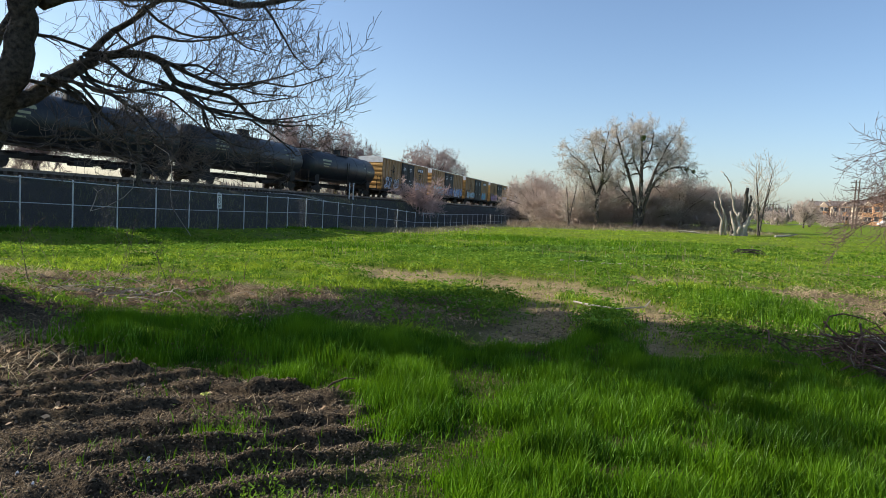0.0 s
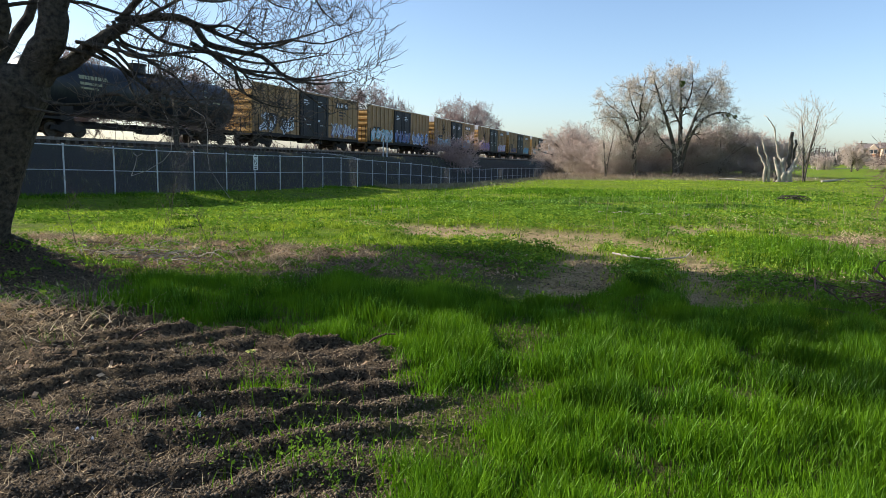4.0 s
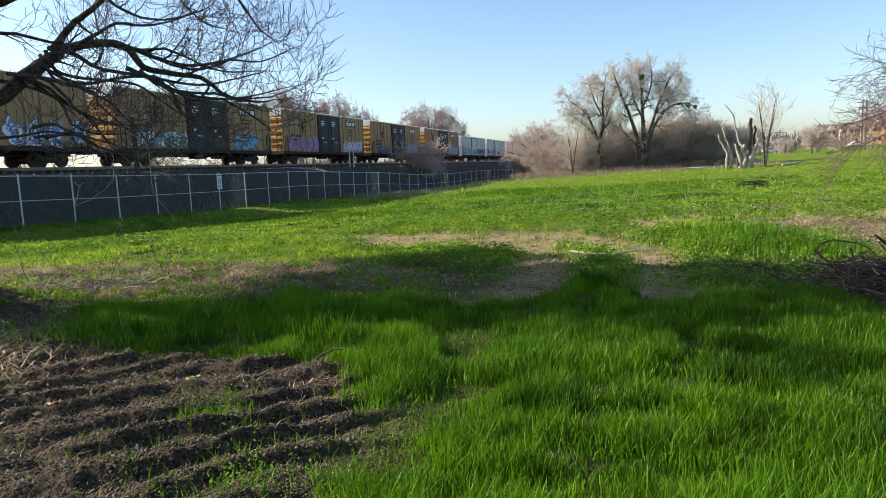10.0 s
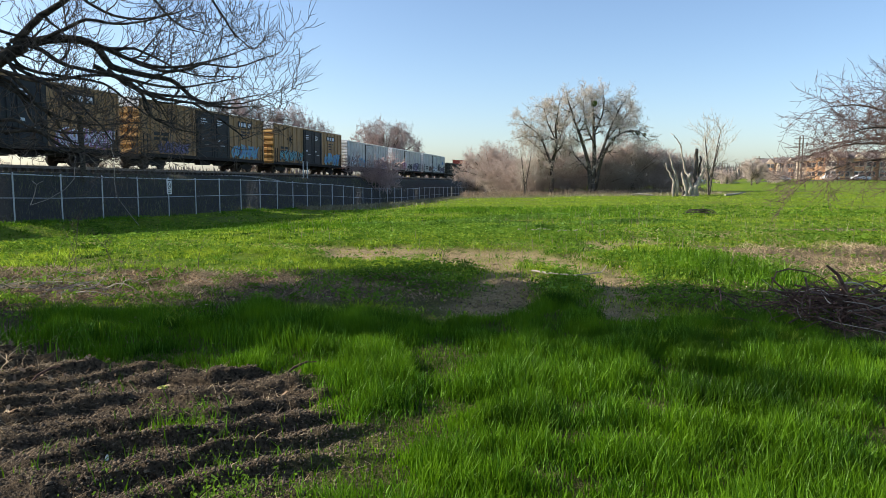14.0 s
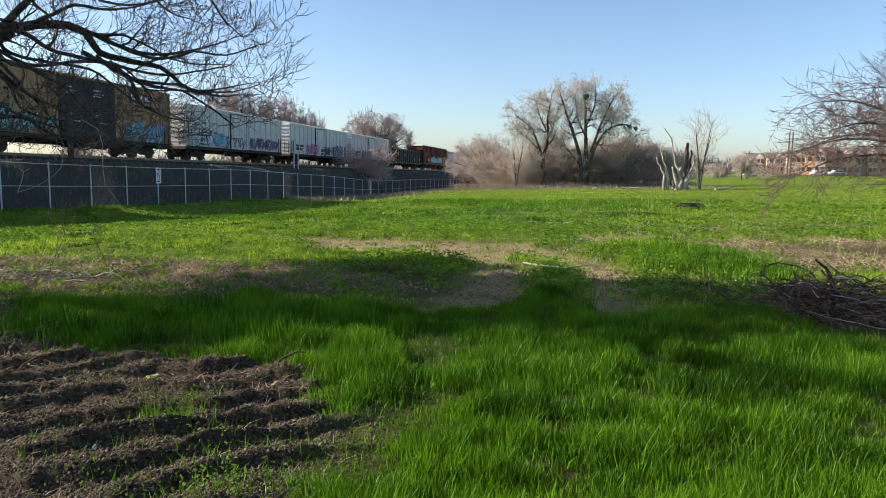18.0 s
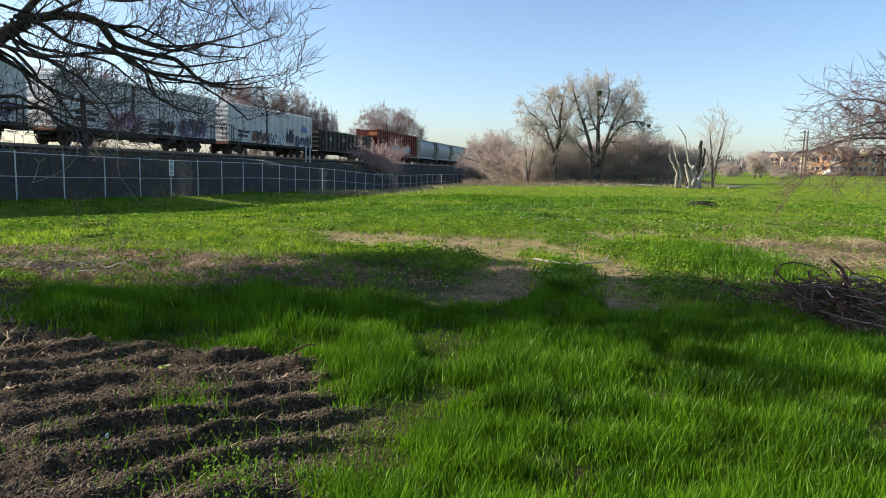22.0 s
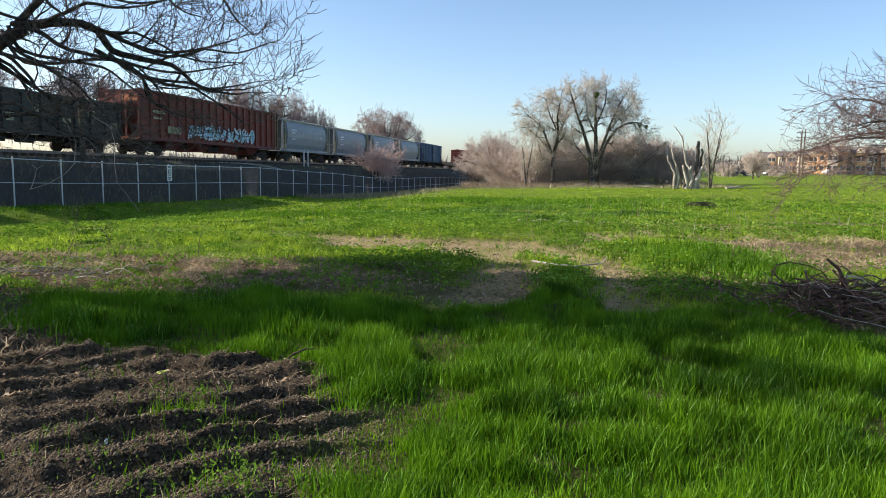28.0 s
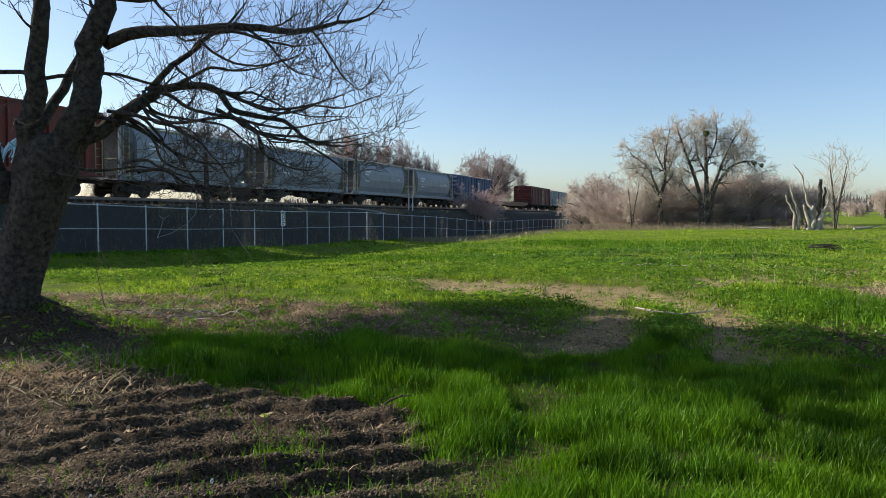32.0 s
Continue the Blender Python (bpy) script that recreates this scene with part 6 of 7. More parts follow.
def build_grass():
    rng = np.random.default_rng(21)
    # tall grass before the viewer
    x, y, r = wedge(rng, 520000, 2.2, 10.2, -44, 42, power=1)
    soil, tall, straw, path, bare = regions(x, y)
    clump = 0.5 * fbm(x * 1.5, y * 1.5, 41) + 0.5 * fbm(x * 3.4, y * 3.4, 42)
    ok = rng.random(len(x)) < tall * (0.4 + 0.75 * step(0.36, 0.58, clump))
    x, y, clump, tall = x[ok], y[ok], clump[ok], tall[ok]
    h = (0.045 + 0.12 * step(0.34, 0.66, clump)) * rng.uniform(0.45, 1.4, len(x)) * (0.6 + 0.5 * tall)
    blades(rng, x, y, h, rng.uniform(0.004, 0.009, len(x)), rng.beta(1.8, 3, len(x)) * 0.8 + 0.05, M["grass"], "tall_grass", "lush tall green grass in uneven clumps")
    # short turf of the field
    x, y, r = wedge(rng, 380000, 7.0, 85)
    soil, tall, straw, path, bare = regions(x, y)
    n = -(x - FENCE_X0 - FENCE_SLOPE * y) * 0.968
    ok = rng.random(len(x)) < (1 - soil) * (1 - 0.85 * path) * (1 - 0.93 * straw) * (1 - 0.85 * bare) * step(0.5, -0.5, n) * (0.3 + 0.9 * fbm(x * 0.7, y * 0.7, 51))
    x, y, r = x[ok], y[ok], r[ok]
    lump = step(0.42, 0.68, 0.5 * fbm(x * 2.4, y * 2.4, 53) + 0.5 * fbm(x * 0.7, y * 0.7, 54))
    ok = rng.random(len(x)) < 0.45 + 0.7 * lump
    x, y, r, lump = x[ok], y[ok], r[ok], lump[ok]
    h = (0.012 + 0.03 * fbm(x * 0.5, y * 0.5, 52) + 0.085 * lump) * rng.uniform(0.6, 1.4, len(x))
    blades(rng, x, y, h, 0.004 + r * 0.0012, rng.uniform(0.2, 0.85, len(x)), M["turf"], "turf", "short bright green turf across the field")
    # rank clumps of longer grass in the field
    x, y, h = [], [], []
    for cx, cy, rx, ry, hh, k in ((4.7, 11.3, 0.55, 0.9, 0.2, 4500), (4.4, 12.8, 0.7, 0.5, 0.1, 2000), (-1.5, 3.95, 0.15, 0.12, 0.1, 90), (-3.3, 5.9, 0.35, 0.2, 0.22, 900), (-1.55, 6.0, 0.3, 0.2, 0.2, 600), (-4.8, 23.8, 1.6, 1.0, 0.16, 3500), (-3.4, 24.5, 1.2, 0.8, 0.14, 2000), (1.9, 45.7, 2.2, 2.0, 0.25, 2500), (6.5, 40.0, 2.5, 2.0, 0.2, 2000), (3.2, 21.0, 1.0, 0.5, 0.14, 2000), (8.5, 34.0, 2.0, 1.5, 0.16, 1500), (-1.0, 34.0, 2.5, 1.0, 0.15, 1800), (11.0, 44.0, 3.0, 2.0, 0.2, 1500), (-7.5, 31.0, 2.5, 1.0, 0.18, 1500), (1.7, 8.6, 0.2, 0.55, 0.09, 900), (1.9, 9.7, 0.2, 0.4, 0.1, 500)):
        x.append(rng.normal(cx, rx, k)), y.append(rng.normal(cy, ry, k)), h.append(hh * rng.uniform(0.4, 1.2, k))
    x, y, h = np.concatenate(x), np.concatenate(y), np.concatenate(h)
    blades(rng, x, y, h, 0.005 + np.hypot(x, y) * 0.0007, rng.uniform(0.05, 0.5, len(x)), M["grass"], "rank_grass", "clumps of longer dark green grass in the field")
    # sparse sprigs in the soil
    x, y, r = wedge(rng, 9000, 2.2, 9.0, -44, 5, 1)
    soil, tall, straw, path, bare = regions(x, y)
    ok = rng.random(len(x)) < soil * 0.7 * step(0.56, 0.7, fbm(x * 1.7, y * 1.7, 61))
    x = np.concatenate([x[ok], rng.normal(-0.95, 0.26, 200), rng.normal(-1.5, 0.1, 70), rng.normal(-1.25, 0.35, 70)])
    y = np.concatenate([y[ok], rng.normal(3.0, 0.22, 200), rng.normal(4.1, 0.12, 70), rng.normal(3.5, 0.3, 70)])
    blades(rng, x, y, rng.uniform(0.03, 0.13, len(x)), rng.uniform(0.003, 0.008, len(x)), rng.uniform(0.2, 0.75, len(x)), M["grass"], "grass_sprigs", "thin green sprigs in the bare soil")
    # dead leaves and straw
    x, y, r = wedge(rng, 150000, 2.4, 16, power=1)
    soil, tall, straw, path, bare = regions(x, y)
    ok = rng.random(len(x)) < np.clip(straw + soil * (0.4 + 0.6 * step(0.4, 0.6, fbm(x * 1.1, y * 1.1, 64))) * (1 - 0.85 * step(5.9, 6.4, y)) + bare * 0.3 + path * 0.1, 0, 1)
    x, y = x[ok], y[ok]
    blades(rng, x, y, rng.uniform(0.03, 0.15, len(x)), rng.uniform(0.002, 0.005, len(x)), rng.uniform(0.9, 0.995, len(x)), M["hay"], "dead_straw", "flattened tan straw and dead leaves", "straw")
    k = 60000
    x, y = rng.uniform(-8.5, -0.8, k), rng.uniform(4.3, 10.6, k)
    n1 = fbm(x * 1.3, y * 1.3, 63)
    strip = step(8.0, 8.5, y) * step(10.5, 9.8, y + (n1 - 0.5)) * step(-2.2, -3.4, x + n1 - 0.5)
    yard = step(-2.6, -3.9, x + 1.5 * (n1 - 0.5)) * step(4.3, 5.0, y) * step(6.4, 6.0, y)
    ok = rng.random(k) < 0.75 * (strip + 0.6 * yard) * (0.15 + 1.1 * step(0.4, 0.62, n1)) * step(0.8, 1.6, np.hypot(x + 6.2, (y - 7.3) * 1.3))
    x, y, n1 = x[ok], y[ok], n1[ok]
    x2, y2, r = wedge(rng, 42000, 8.5, 24, 12, 40, 1)
    soil, tall, straw, path, bare = regions(x2, y2)
    n2 = fbm(x2 * 1.3, y2 * 1.3, 65)
    ok = (rng.random(len(x2)) < straw * (0.2 + step(0.4, 0.62, n2))) & (x2 > 3.5)
    x, y, n1 = np.concatenate([x, x2[ok]]), np.concatenate([y, y2[ok]]), np.concatenate([n1, n2[ok]])
    k = len(x)
    blades(rng, x, y, rng.gamma(2.4, 0.05, k) + 0.04, rng.uniform(0.005, 0.012, k), rng.beta(22, 1.2, k) * 0.955 + 0.04, M["hay"], "straw_litter", "heaped tan straw and split stalks on the ground", "straw", z=ground_z(x, y, True) + rng.uniform(0, 0.07, k) * step(0.4, 0.65, n1))
    # dry weeds along the far fence and under the trees
    k = 26000
    s = rng.uniform(50, 120, k)
    off = rng.gamma(2.0, 1.1, k)
    x, y = FENCE_X0 + FENCE_SLOPE * s + 0.2 + off, s
    x2, y2 = rng.uniform(4, 33, k // 2), rng.uniform(66, 88, k // 2)
    keep = y2 > 82 - 0.35 * x2 + rng.normal(0, 1.5, k // 2)
    x, y = np.concatenate([x, x2[keep]]), np.concatenate([y, y2[keep]])
    blades(rng, x, y, rng.uniform(0.1, 0.45, len(x)), rng.uniform(0.02, 0.05, len(x)), rng.uniform(0.2, 0.8, len(x)), M["dry"], "dry_weeds", "tall dry tan weeds along the far fence", "weeds")
    k = 12000
    x, y = rng.uniform(3, 34, k), rng.uniform(84, 92, k)
    blades(rng, x, y, rng.uniform(0.25, 1.0, k) * (0.5 + fbm(x * 0.5, y * 0.5, 73)), rng.uniform(0.02, 0.06, k), rng.uniform(0.2, 0.85, k), leafy("brown_stalks", (0.15, 0.115, 0.08), (0.33, 0.27, 0.2), 0.2, 0.0), "dead_stalks", "tangled brown dead stalks under the far trees", "weeds")
    # thin dry stalks in the field
    x, y, r = wedge(rng, 900, 13, 48, -14, 34)
    ok = rng.random(len(x)) < 0.15 + 0.85 * step(0.5, 0.62, fbm(x * 0.25, y * 0.25, 76))
    x, y, r = x[ok], y[ok], r[ok]
    blades(rng, x, y, rng.uniform(0.15, 0.5, len(x)), 0.004 + r * 0.0004, rng.uniform(0.05, 0.35, len(x)), M["dry"], "dry_stalks", "thin dry brown stalks standing in the field", "weeds")
    # weeds at the foot of the fence and on the bank
    s, off = rng.uniform(18, 60, 16000), 0.15 - np.abs(rng.normal(0, 0.6, 16000))
    x, y = FENCE_X0 + FENCE_SLOPE * s - off, s
    ok = rng.random(len(x)) < step(0.42, 0.6, fbm(x * 0.5, y * 0.5, 71))
    x, y = x[ok], y[ok]
    blades(rng, x, y, rng.uniform(0.06, 0.26, len(x)), rng.uniform(0.01, 0.024, len(x)), rng.uniform(0.1, 0.7, len(x)), M["grass"], "fence_weeds", "green weeds along the foot of the fence", "weeds")
    k = 20000
    s, off = rng.uniform(14, 95, k), rng.uniform(0.2, 5.2, k)
    x, y = FENCE_X0 + FENCE_SLOPE * s - off, s
    ok = rng.random(k) < 0.15 + 0.85 * step(0.45, 0.62, fbm(x * 0.4, y * 0.4, 72))
    x, y = x[ok], y[ok]
    k = len(x)
    blades(rng, x, y, rng.uniform(0.12, 0.55, k), rng.uniform(0.008, 0.022, k), rng.uniform(0.1, 0.6, k), leafy("bank_stalks", (0.07, 0.085, 0.04), (0.2, 0.21, 0.11), 0.3, 0.0), "bank_weeds", "sparse grey-green weeds on the railway bank", "weeds")
    k = 6000
    s, off = rng.uniform(12, 130, k), rng.uniform(14.5, 21, k)
    x, y = FENCE_X0 + FENCE_SLOPE * s - off, s
    ok = rng.random(k) < step(0.42, 0.6, fbm(x * 0.25, y * 0.25, 74))
    x, y = x[ok], y[ok]
    k = len(x)
    blades(rng, x, y, rng.uniform(0.4, 1.9, k), rng.uniform(0.02, 0.06, k), rng.uniform(0.1, 0.6, k), M["dry"], "lineside_brush", "tangled dry brush beyond the railway", "weeds")
    # broad-leaved weeds in patches
    k = 130000
    x, y, r = wedge(rng, k, 8.3, 48)
    patch = 0.3 * step(0.45, 0.6, fbm(x * 2.1, y * 2.1, 82)) + step(0.5, 0.62, fbm(x * 0.22 + 4, y * 0.22, 81)) + 2 * step(3.2, 1.0, np.hypot((x - 3.4) / 1.6, (y - 19.5) / 1.5)) + 0.3 * step(1.4, 0.5, np.hypot((x + 0.9) / 1.6, (y - 9.8) / 0.9)) + step(1.2, 0.5, np.hypot((x + 4.6) / 1.2, (y - 9.4) / 0.5))
    soil, tall, straw, path, bare = regions(x, y)
    ok = rng.random(k) < patch * 0.8 * step(0.2, -0.4, -(x - FENCE_X0 - FENCE_SLOPE * y)) * (1 - path) * (1 - 0.9 * straw) * (1 - 0.8 * step(3.0, 3.6, x) * step(11, 10, y)) * (1 - tall)
    x, y, r = x[ok], y[ok], r[ok]
    k = len(x)
    c = np.stack([x, y, ground_z(x, y, True) + rng.uniform(0.02, 0.14, k)], -1)
    s = (0.009 + r * 0.0008)[:, None]
    a, b = rng.normal(size=(k, 3)) * s, rng.normal(size=(k, 3)) * s
    a[:, 2] *= 0.5
    b[:, 2] *= 0.5
    v = np.stack([c - a, c + b, c + a, c - b], 1).reshape(-1, 3)
    tagged(new("weeds", array_mesh("weeds", v, np.arange(4 * k).reshape(-1, 4), M["weed"])), "patches of small broad-leaved green weeds", "weeds", kind="stuff")
    # leafy mounds in the field
    xs, ys, zs = [], [], []
    for cx, cy, rx, ry, hh, k in ((2.6, 21.2, 0.8, 0.35, 0.22, 1100), (3.4, 21.0, 0.5, 0.3, 0.16, 500), (1.0, 27.5, 1.4, 0.4, 0.2, 1500), (3.2, 31.0, 1.2, 0.4, 0.22, 1200), (-2.4, 27.0, 1.0, 0.4, 0.16, 900), (7.6, 26.5, 1.6, 0.5, 0.16, 1300), (5.5, 33.0, 1.5, 0.4, 0.16, 900)):
        ax, ay = rng.normal(0, 1, k), rng.normal(0, 1, k)
        xs.append(cx + ax * rx), ys.append(cy + ay * ry), zs.append(hh * np.exp(-(ax**2 + ay**2) / 2.5) * rng.uniform(0.1, 1.0, k))
    x, y = np.concatenate(xs), np.concatenate(ys)
    k = len(x)
    c = np.stack([x, y, ground_z(x, y, True) + 0.01 + np.concatenate(zs)], -1)
    a, b = rng.normal(size=(k, 3)) * 0.028, rng.normal(size=(k, 3)) * 0.028
    v = np.stack([c - a, c + b, c + a, c - b], 1).reshape(-1, 3)
    tagged(new("leafy_mounds", array_mesh("leafy_mounds", v, np.arange(4 * k).reshape(-1, 4), leafy("mound_leaves", (0.05, 0.115, 0.014), (0.15, 0.28, 0.045), 0.35, 0.01))), "low mounds of dark leafy green weeds", "weeds", kind="stuff")
    # dead leaves
    x, y, r = wedge(rng, 60000, 4.5, 12.5, -46, 40, 1)
    soil, tall, straw, path, bare = regions(x, y)
    ok = rng.random(len(x)) < np.clip(0.6 * straw + 0.25 * bare + 0.015 * soil + 0.5 * step(8.0, 8.6, y) * step(10.6, 9.8, y) * step(0.2, -0.8, x), 0, 1) * step(0.35, 0.6, fbm(x * 1.4, y * 1.4, 66))
    x, y = x[ok], y[ok]
    k = len(x)
    c = np.stack([x, y, ground_z(x, y, True) + rng.uniform(0.0, 0.05, k)], -1)
    a, b = rng.normal(size=(k, 3)) * 0.011, rng.normal(size=(k, 3)) * 0.011
    v = np.stack([c - a, c + b, c + a, c - b], 1).reshape(-1, 3)
    tagged(new("dead_leaves", array_mesh("dead_leaves", v, np.arange(4 * k).reshape(-1, 4), leafy("brown_leaves", (0.08, 0.055, 0.035), (0.34, 0.25, 0.16), 0.15, 0.02))), "brown dead leaves and litter", "leaves", kind="stuff")
    # clods
    x, y, r = wedge(rng, 90000, 2.2, 10.5, -44, 30, power=0)
    soil, tall, straw, path, bare = regions(x, y)
    ok = rng.random(len(x)) < np.clip(soil + bare * 0.5 + path * 0.5, 0, 1)
    x, y = x[ok], y[ok]
    v, f = scatter_chips(rng, x, y, 0.003, 0.011)
    v2, f2 = scatter_chips(rng, x[::14] + 0.03, y[::14], 0.008, 0.02)
    v, f = np.concatenate([v, v2]), np.concatenate([f, f2 + len(v)])
    tagged(new("soil_clods", array_mesh("soil_clods", v, f, M["clod"])), "dark crumbly clods of bare soil", "soil", kind="stuff")
    # crumbled lumps along the sandy track
    x, y, r = wedge(rng, 26000, 7.6, 16.5, -20, 26)
    soil, tall, straw, path, bare = regions(x, y)
    ok = rng.random(len(x)) < path * step(0.5, 0.7, fbm(x * 1.6, y * 1.6, 68)) * 0.5
    v, f = scatter_chips(rng, x[ok], y[ok], 0.008, 0.03)
    tagged(new("dirt_lumps", array_mesh("dirt_lumps", v, f, simple("dry_dirt", (0.26, 0.185, 0.105), (0.5, 0.37, 0.22), 9, 0.95))), "crumbled tan lumps along the track", "soil", kind="stuff")
    # small tufts all over the field
    rng = np.random.default_rng(77)
    x, y, r = wedge(rng, 4200, 8.5, 48)
    soil, tall, straw, path, bare = regions(x, y)
    n = -(x - FENCE_X0 - FENCE_SLOPE * y) * 0.968
    ok = rng.random(len(x)) < (1 - soil) * (1 - 0.75 * path) * (1 - 0.85 * straw) * (1 - tall) * step(-0.3, -1.0, n) * step(0.36, 0.56, fbm(x * 0.35, y * 0.35, 91))
    x, y, r = x[ok], y[ok], r[ok]
    size = rng.uniform(0.4, 1.3, len(x)) * (0.6 + r * 0.022)
    x, y, r, size = (np.repeat(q, 24) for q in (x, y, r, size))
    x, y = x + rng.normal(0, 0.09, len(x)) * size, y + rng.normal(0, 0.09, len(x)) * size
    blades(rng, x, y, 0.085 * size * rng.uniform(0.4, 1.25, len(x)), 0.004 + r * 0.0008, rng.uniform(0.1, 0.75, len(x)), M["grass"], "grass_tufts", "small dark green tufts scattered over the field")
    # leafy seedlings at the edge of the litter and of the soil
    x, y, r = wedge(rng, 520, 6.6, 11.5, -42, 30, 1)
    soil, tall, straw, path, bare = regions(x, y)
    ok = rng.random(len(x)) < (0.15 + 0.6 * straw + 0.5 * bare) * (1 - 0.7 * tall) * (1 - 0.8 * path)
    x, y = np.concatenate([x[ok], rng.normal(-0.95, 0.28, 18), rng.normal(-1.5, 0.12, 4)]), np.concatenate([y[ok], rng.normal(3.05, 0.24, 18), rng.normal(4.1, 0.15, 4)])
    size = np.repeat(rng.uniform(0.5, 1.3, len(x)), 34)
    x, y = np.repeat(x, 34), np.repeat(y, 34)
    k = len(x)
    x, y = x + rng.normal(0, 0.07, k) * size, y + rng.normal(0, 0.07, k) * size
    c = np.stack([x, y, ground_z(x, y, True) + rng.uniform(0.005, 0.11, k) * size], -1)
    leaf = np.where(y < 5, 0.005, 0.011)[:, None]
    a, b = rng.normal(size=(k, 3)) * leaf, rng.normal(size=(k, 3)) * leaf
    v = np.stack([c - a, c + b, c + a, c - b], 1).reshape(-1, 3)
    tagged(new("seedlings", array_mesh("seedlings", v, np.arange(4 * k).reshape(-1, 4), M["weed"])), "leafy green seedlings among dead litter", "weeds", kind="stuff")


build_grass()


def build_clutter():
    g = random.Random(15)
    # heap of cut branches
    px, py = 4.4, 7.2
    heap = thing("brush_pile", "heap of dry reddish-brown cut branches", "brush pile", pose(px, py, gz(px, py)))
    for k in range(250):
        a = g.uniform(0, math.tau)
        L = g.uniform(0.35, 1.1)
        c = Vector((g.gauss(0.05, 0.42), g.gauss(0.05, 0.45), 0))
        c.z = max(0.03, 0.42 * math.exp(-(c.x**2 + c.y**2) / 0.5) * g.uniform(0.1, 1.0))
        d = Vector((math.cos(a), math.sin(a), g.uniform(-0.5, 0.6))).normalized()
        side = Vector((g.uniform(-1, 1), g.uniform(-1, 1), g.uniform(-0.3, 0.8))) * g.uniform(0.1, 0.7)
        pts = []
        for t in (0, 0.17, 0.34, 0.5, 0.67, 0.84, 1):
            p = c + d * L * (t - 0.5) + side * L * (0.25 - (t - 0.5) ** 2) + Vector((g.gauss(0, 0.012), g.gauss(0, 0.012), g.gauss(0, 0.012)))
            p.z = max(p.z, 0.0)
            pts.append(p)
        r = g.uniform(0.004, 0.013)
        part("branch", Mesh().tube(pts, [r * (1 - 0.11 * i) for i in range(7)], 5), M["pile"] if k % 15 else M["deadwood"], heap)
    boughs = (([(-0.91, 0.37), (-0.77, 0.34), (-0.63, 0.33), (-0.45, 0.2)], 0.012), ([(-0.47, 0.35), (-0.2, 0.3), (-0.04, 0.26), (0.2, 0.12)], 0.014), ([(0.0, 0.26), (0.21, 0.22), (0.33, 0.14), (0.4, 0.0)], 0.016),
              ([(-0.4, 0.2), (-0.27, 0.14), (-0.18, 0.05), (-0.22, 0.0)], 0.011), ([(-0.1, 0.25), (-0.07, 0.14), (0.0, 0.06), (0.16, 0.0)], 0.013), ([(-0.47, 0.3), (-0.45, 0.16), (-0.42, 0.0)], 0.009),
              ([(-0.9, 0.45), (-0.84, 0.56), (-0.69, 0.59), (-0.46, 0.55), (-0.3, 0.49), (-0.1, 0.3)], 0.009), ([(-0.05, 0.35), (0.01, 0.43), (0.13, 0.47), (0.25, 0.45), (0.4, 0.38)], 0.012), ([(-0.88, 0.5), (-0.8, 0.43), (-0.69, 0.35), (-0.5, 0.15)], 0.012), ([(-0.54, 0.51), (-0.48, 0.37), (-0.51, 0.26), (-0.48, 0.1)], 0.013))
    for i, (course, r) in enumerate(boughs):
        pts = [Vector((a, -0.12 - 0.03 * (i % 4) + 0.04 * j, b)) for j, (a, b) in enumerate(course)]
        part("branch", Mesh().tube(pts, [r * (1 - 0.5 * j / len(pts)) for j in range(len(pts))], 6), M["brush"] if i % 2 else M["pile"], heap)
    part("stub", Mesh().tube([(-0.01, 0, 0.0), (-0.01, 0, 0.22), (-0.02, 0, 0.37), (-0.09, 0.02, 0.51), (-0.21, 0.04, 0.61)], [0.03, 0.026, 0.022, 0.018, 0.012], 7), M["pile"], heap, "upright broken stub")
    # dead branches strewn before the trunk
    heap = thing("dead_branches", "bleached dead branches strewn over leaf litter", "branches", pose(-5.0, 8.7, gz(-5.0, 8.7)))
    for k in range(70):
        a, L = g.gauss(0.1, 0.7), g.uniform(0.25, 0.8)
        c = Vector((g.gauss(0, 0.9), g.gauss(0, 0.35), 0))
        base = gz(-5.0 + c.x, 8.7 + c.y) - gz(-5.0, 8.7)
        top = g.uniform(0.01, 0.12)
        d, side = Vector((math.cos(a), math.sin(a), 0)), g.uniform(-0.25, 0.25)
        pts = [c + d * L * (t - 0.5) + Vector((0, side * (0.25 - (t - 0.5) ** 2), base + 0.02 + top * 4 * t * (1 - t) * g.uniform(0.6, 1.2))) for t in (0, 0.2, 0.4, 0.6, 0.8, 1)]
        r = g.uniform(0.004, 0.011)
        part("branch", Mesh().tube(pts, [r * (1 - 0.13 * i) for i in range(6)], 5), M["deadwood"] if k % 3 else M["brush"], heap)
    for x, y, z, tx, ty, h, seed in ((-6.1, 8.9, 0, -0.6, 0.1, 0.95, 4), (-5.0, 9.0, 0, 0.25, 0.1, 0.8, 9), (-4.3, 9.2, 0, -0.35, 0.0, 0.7, 13)):
        w = Wood(seed, (0.35, 0.16), (5, 3), (0.006, 0.004), wiggle=0.14, spread=(25, 55), thick=0.03)
        w.branch(Vector((0, 0, -0.03)), Vector((tx, ty, 1)).normalized(), h * 0.85, 0.007, 0)
        ob = thing("dead_bough", "dark dead bough rising from the litter", "branch", pose(x, y, gz(x, y)), "dead boughs in the litter")
        part("stem", w.twigs("stem", M["bark"]), None, ob)
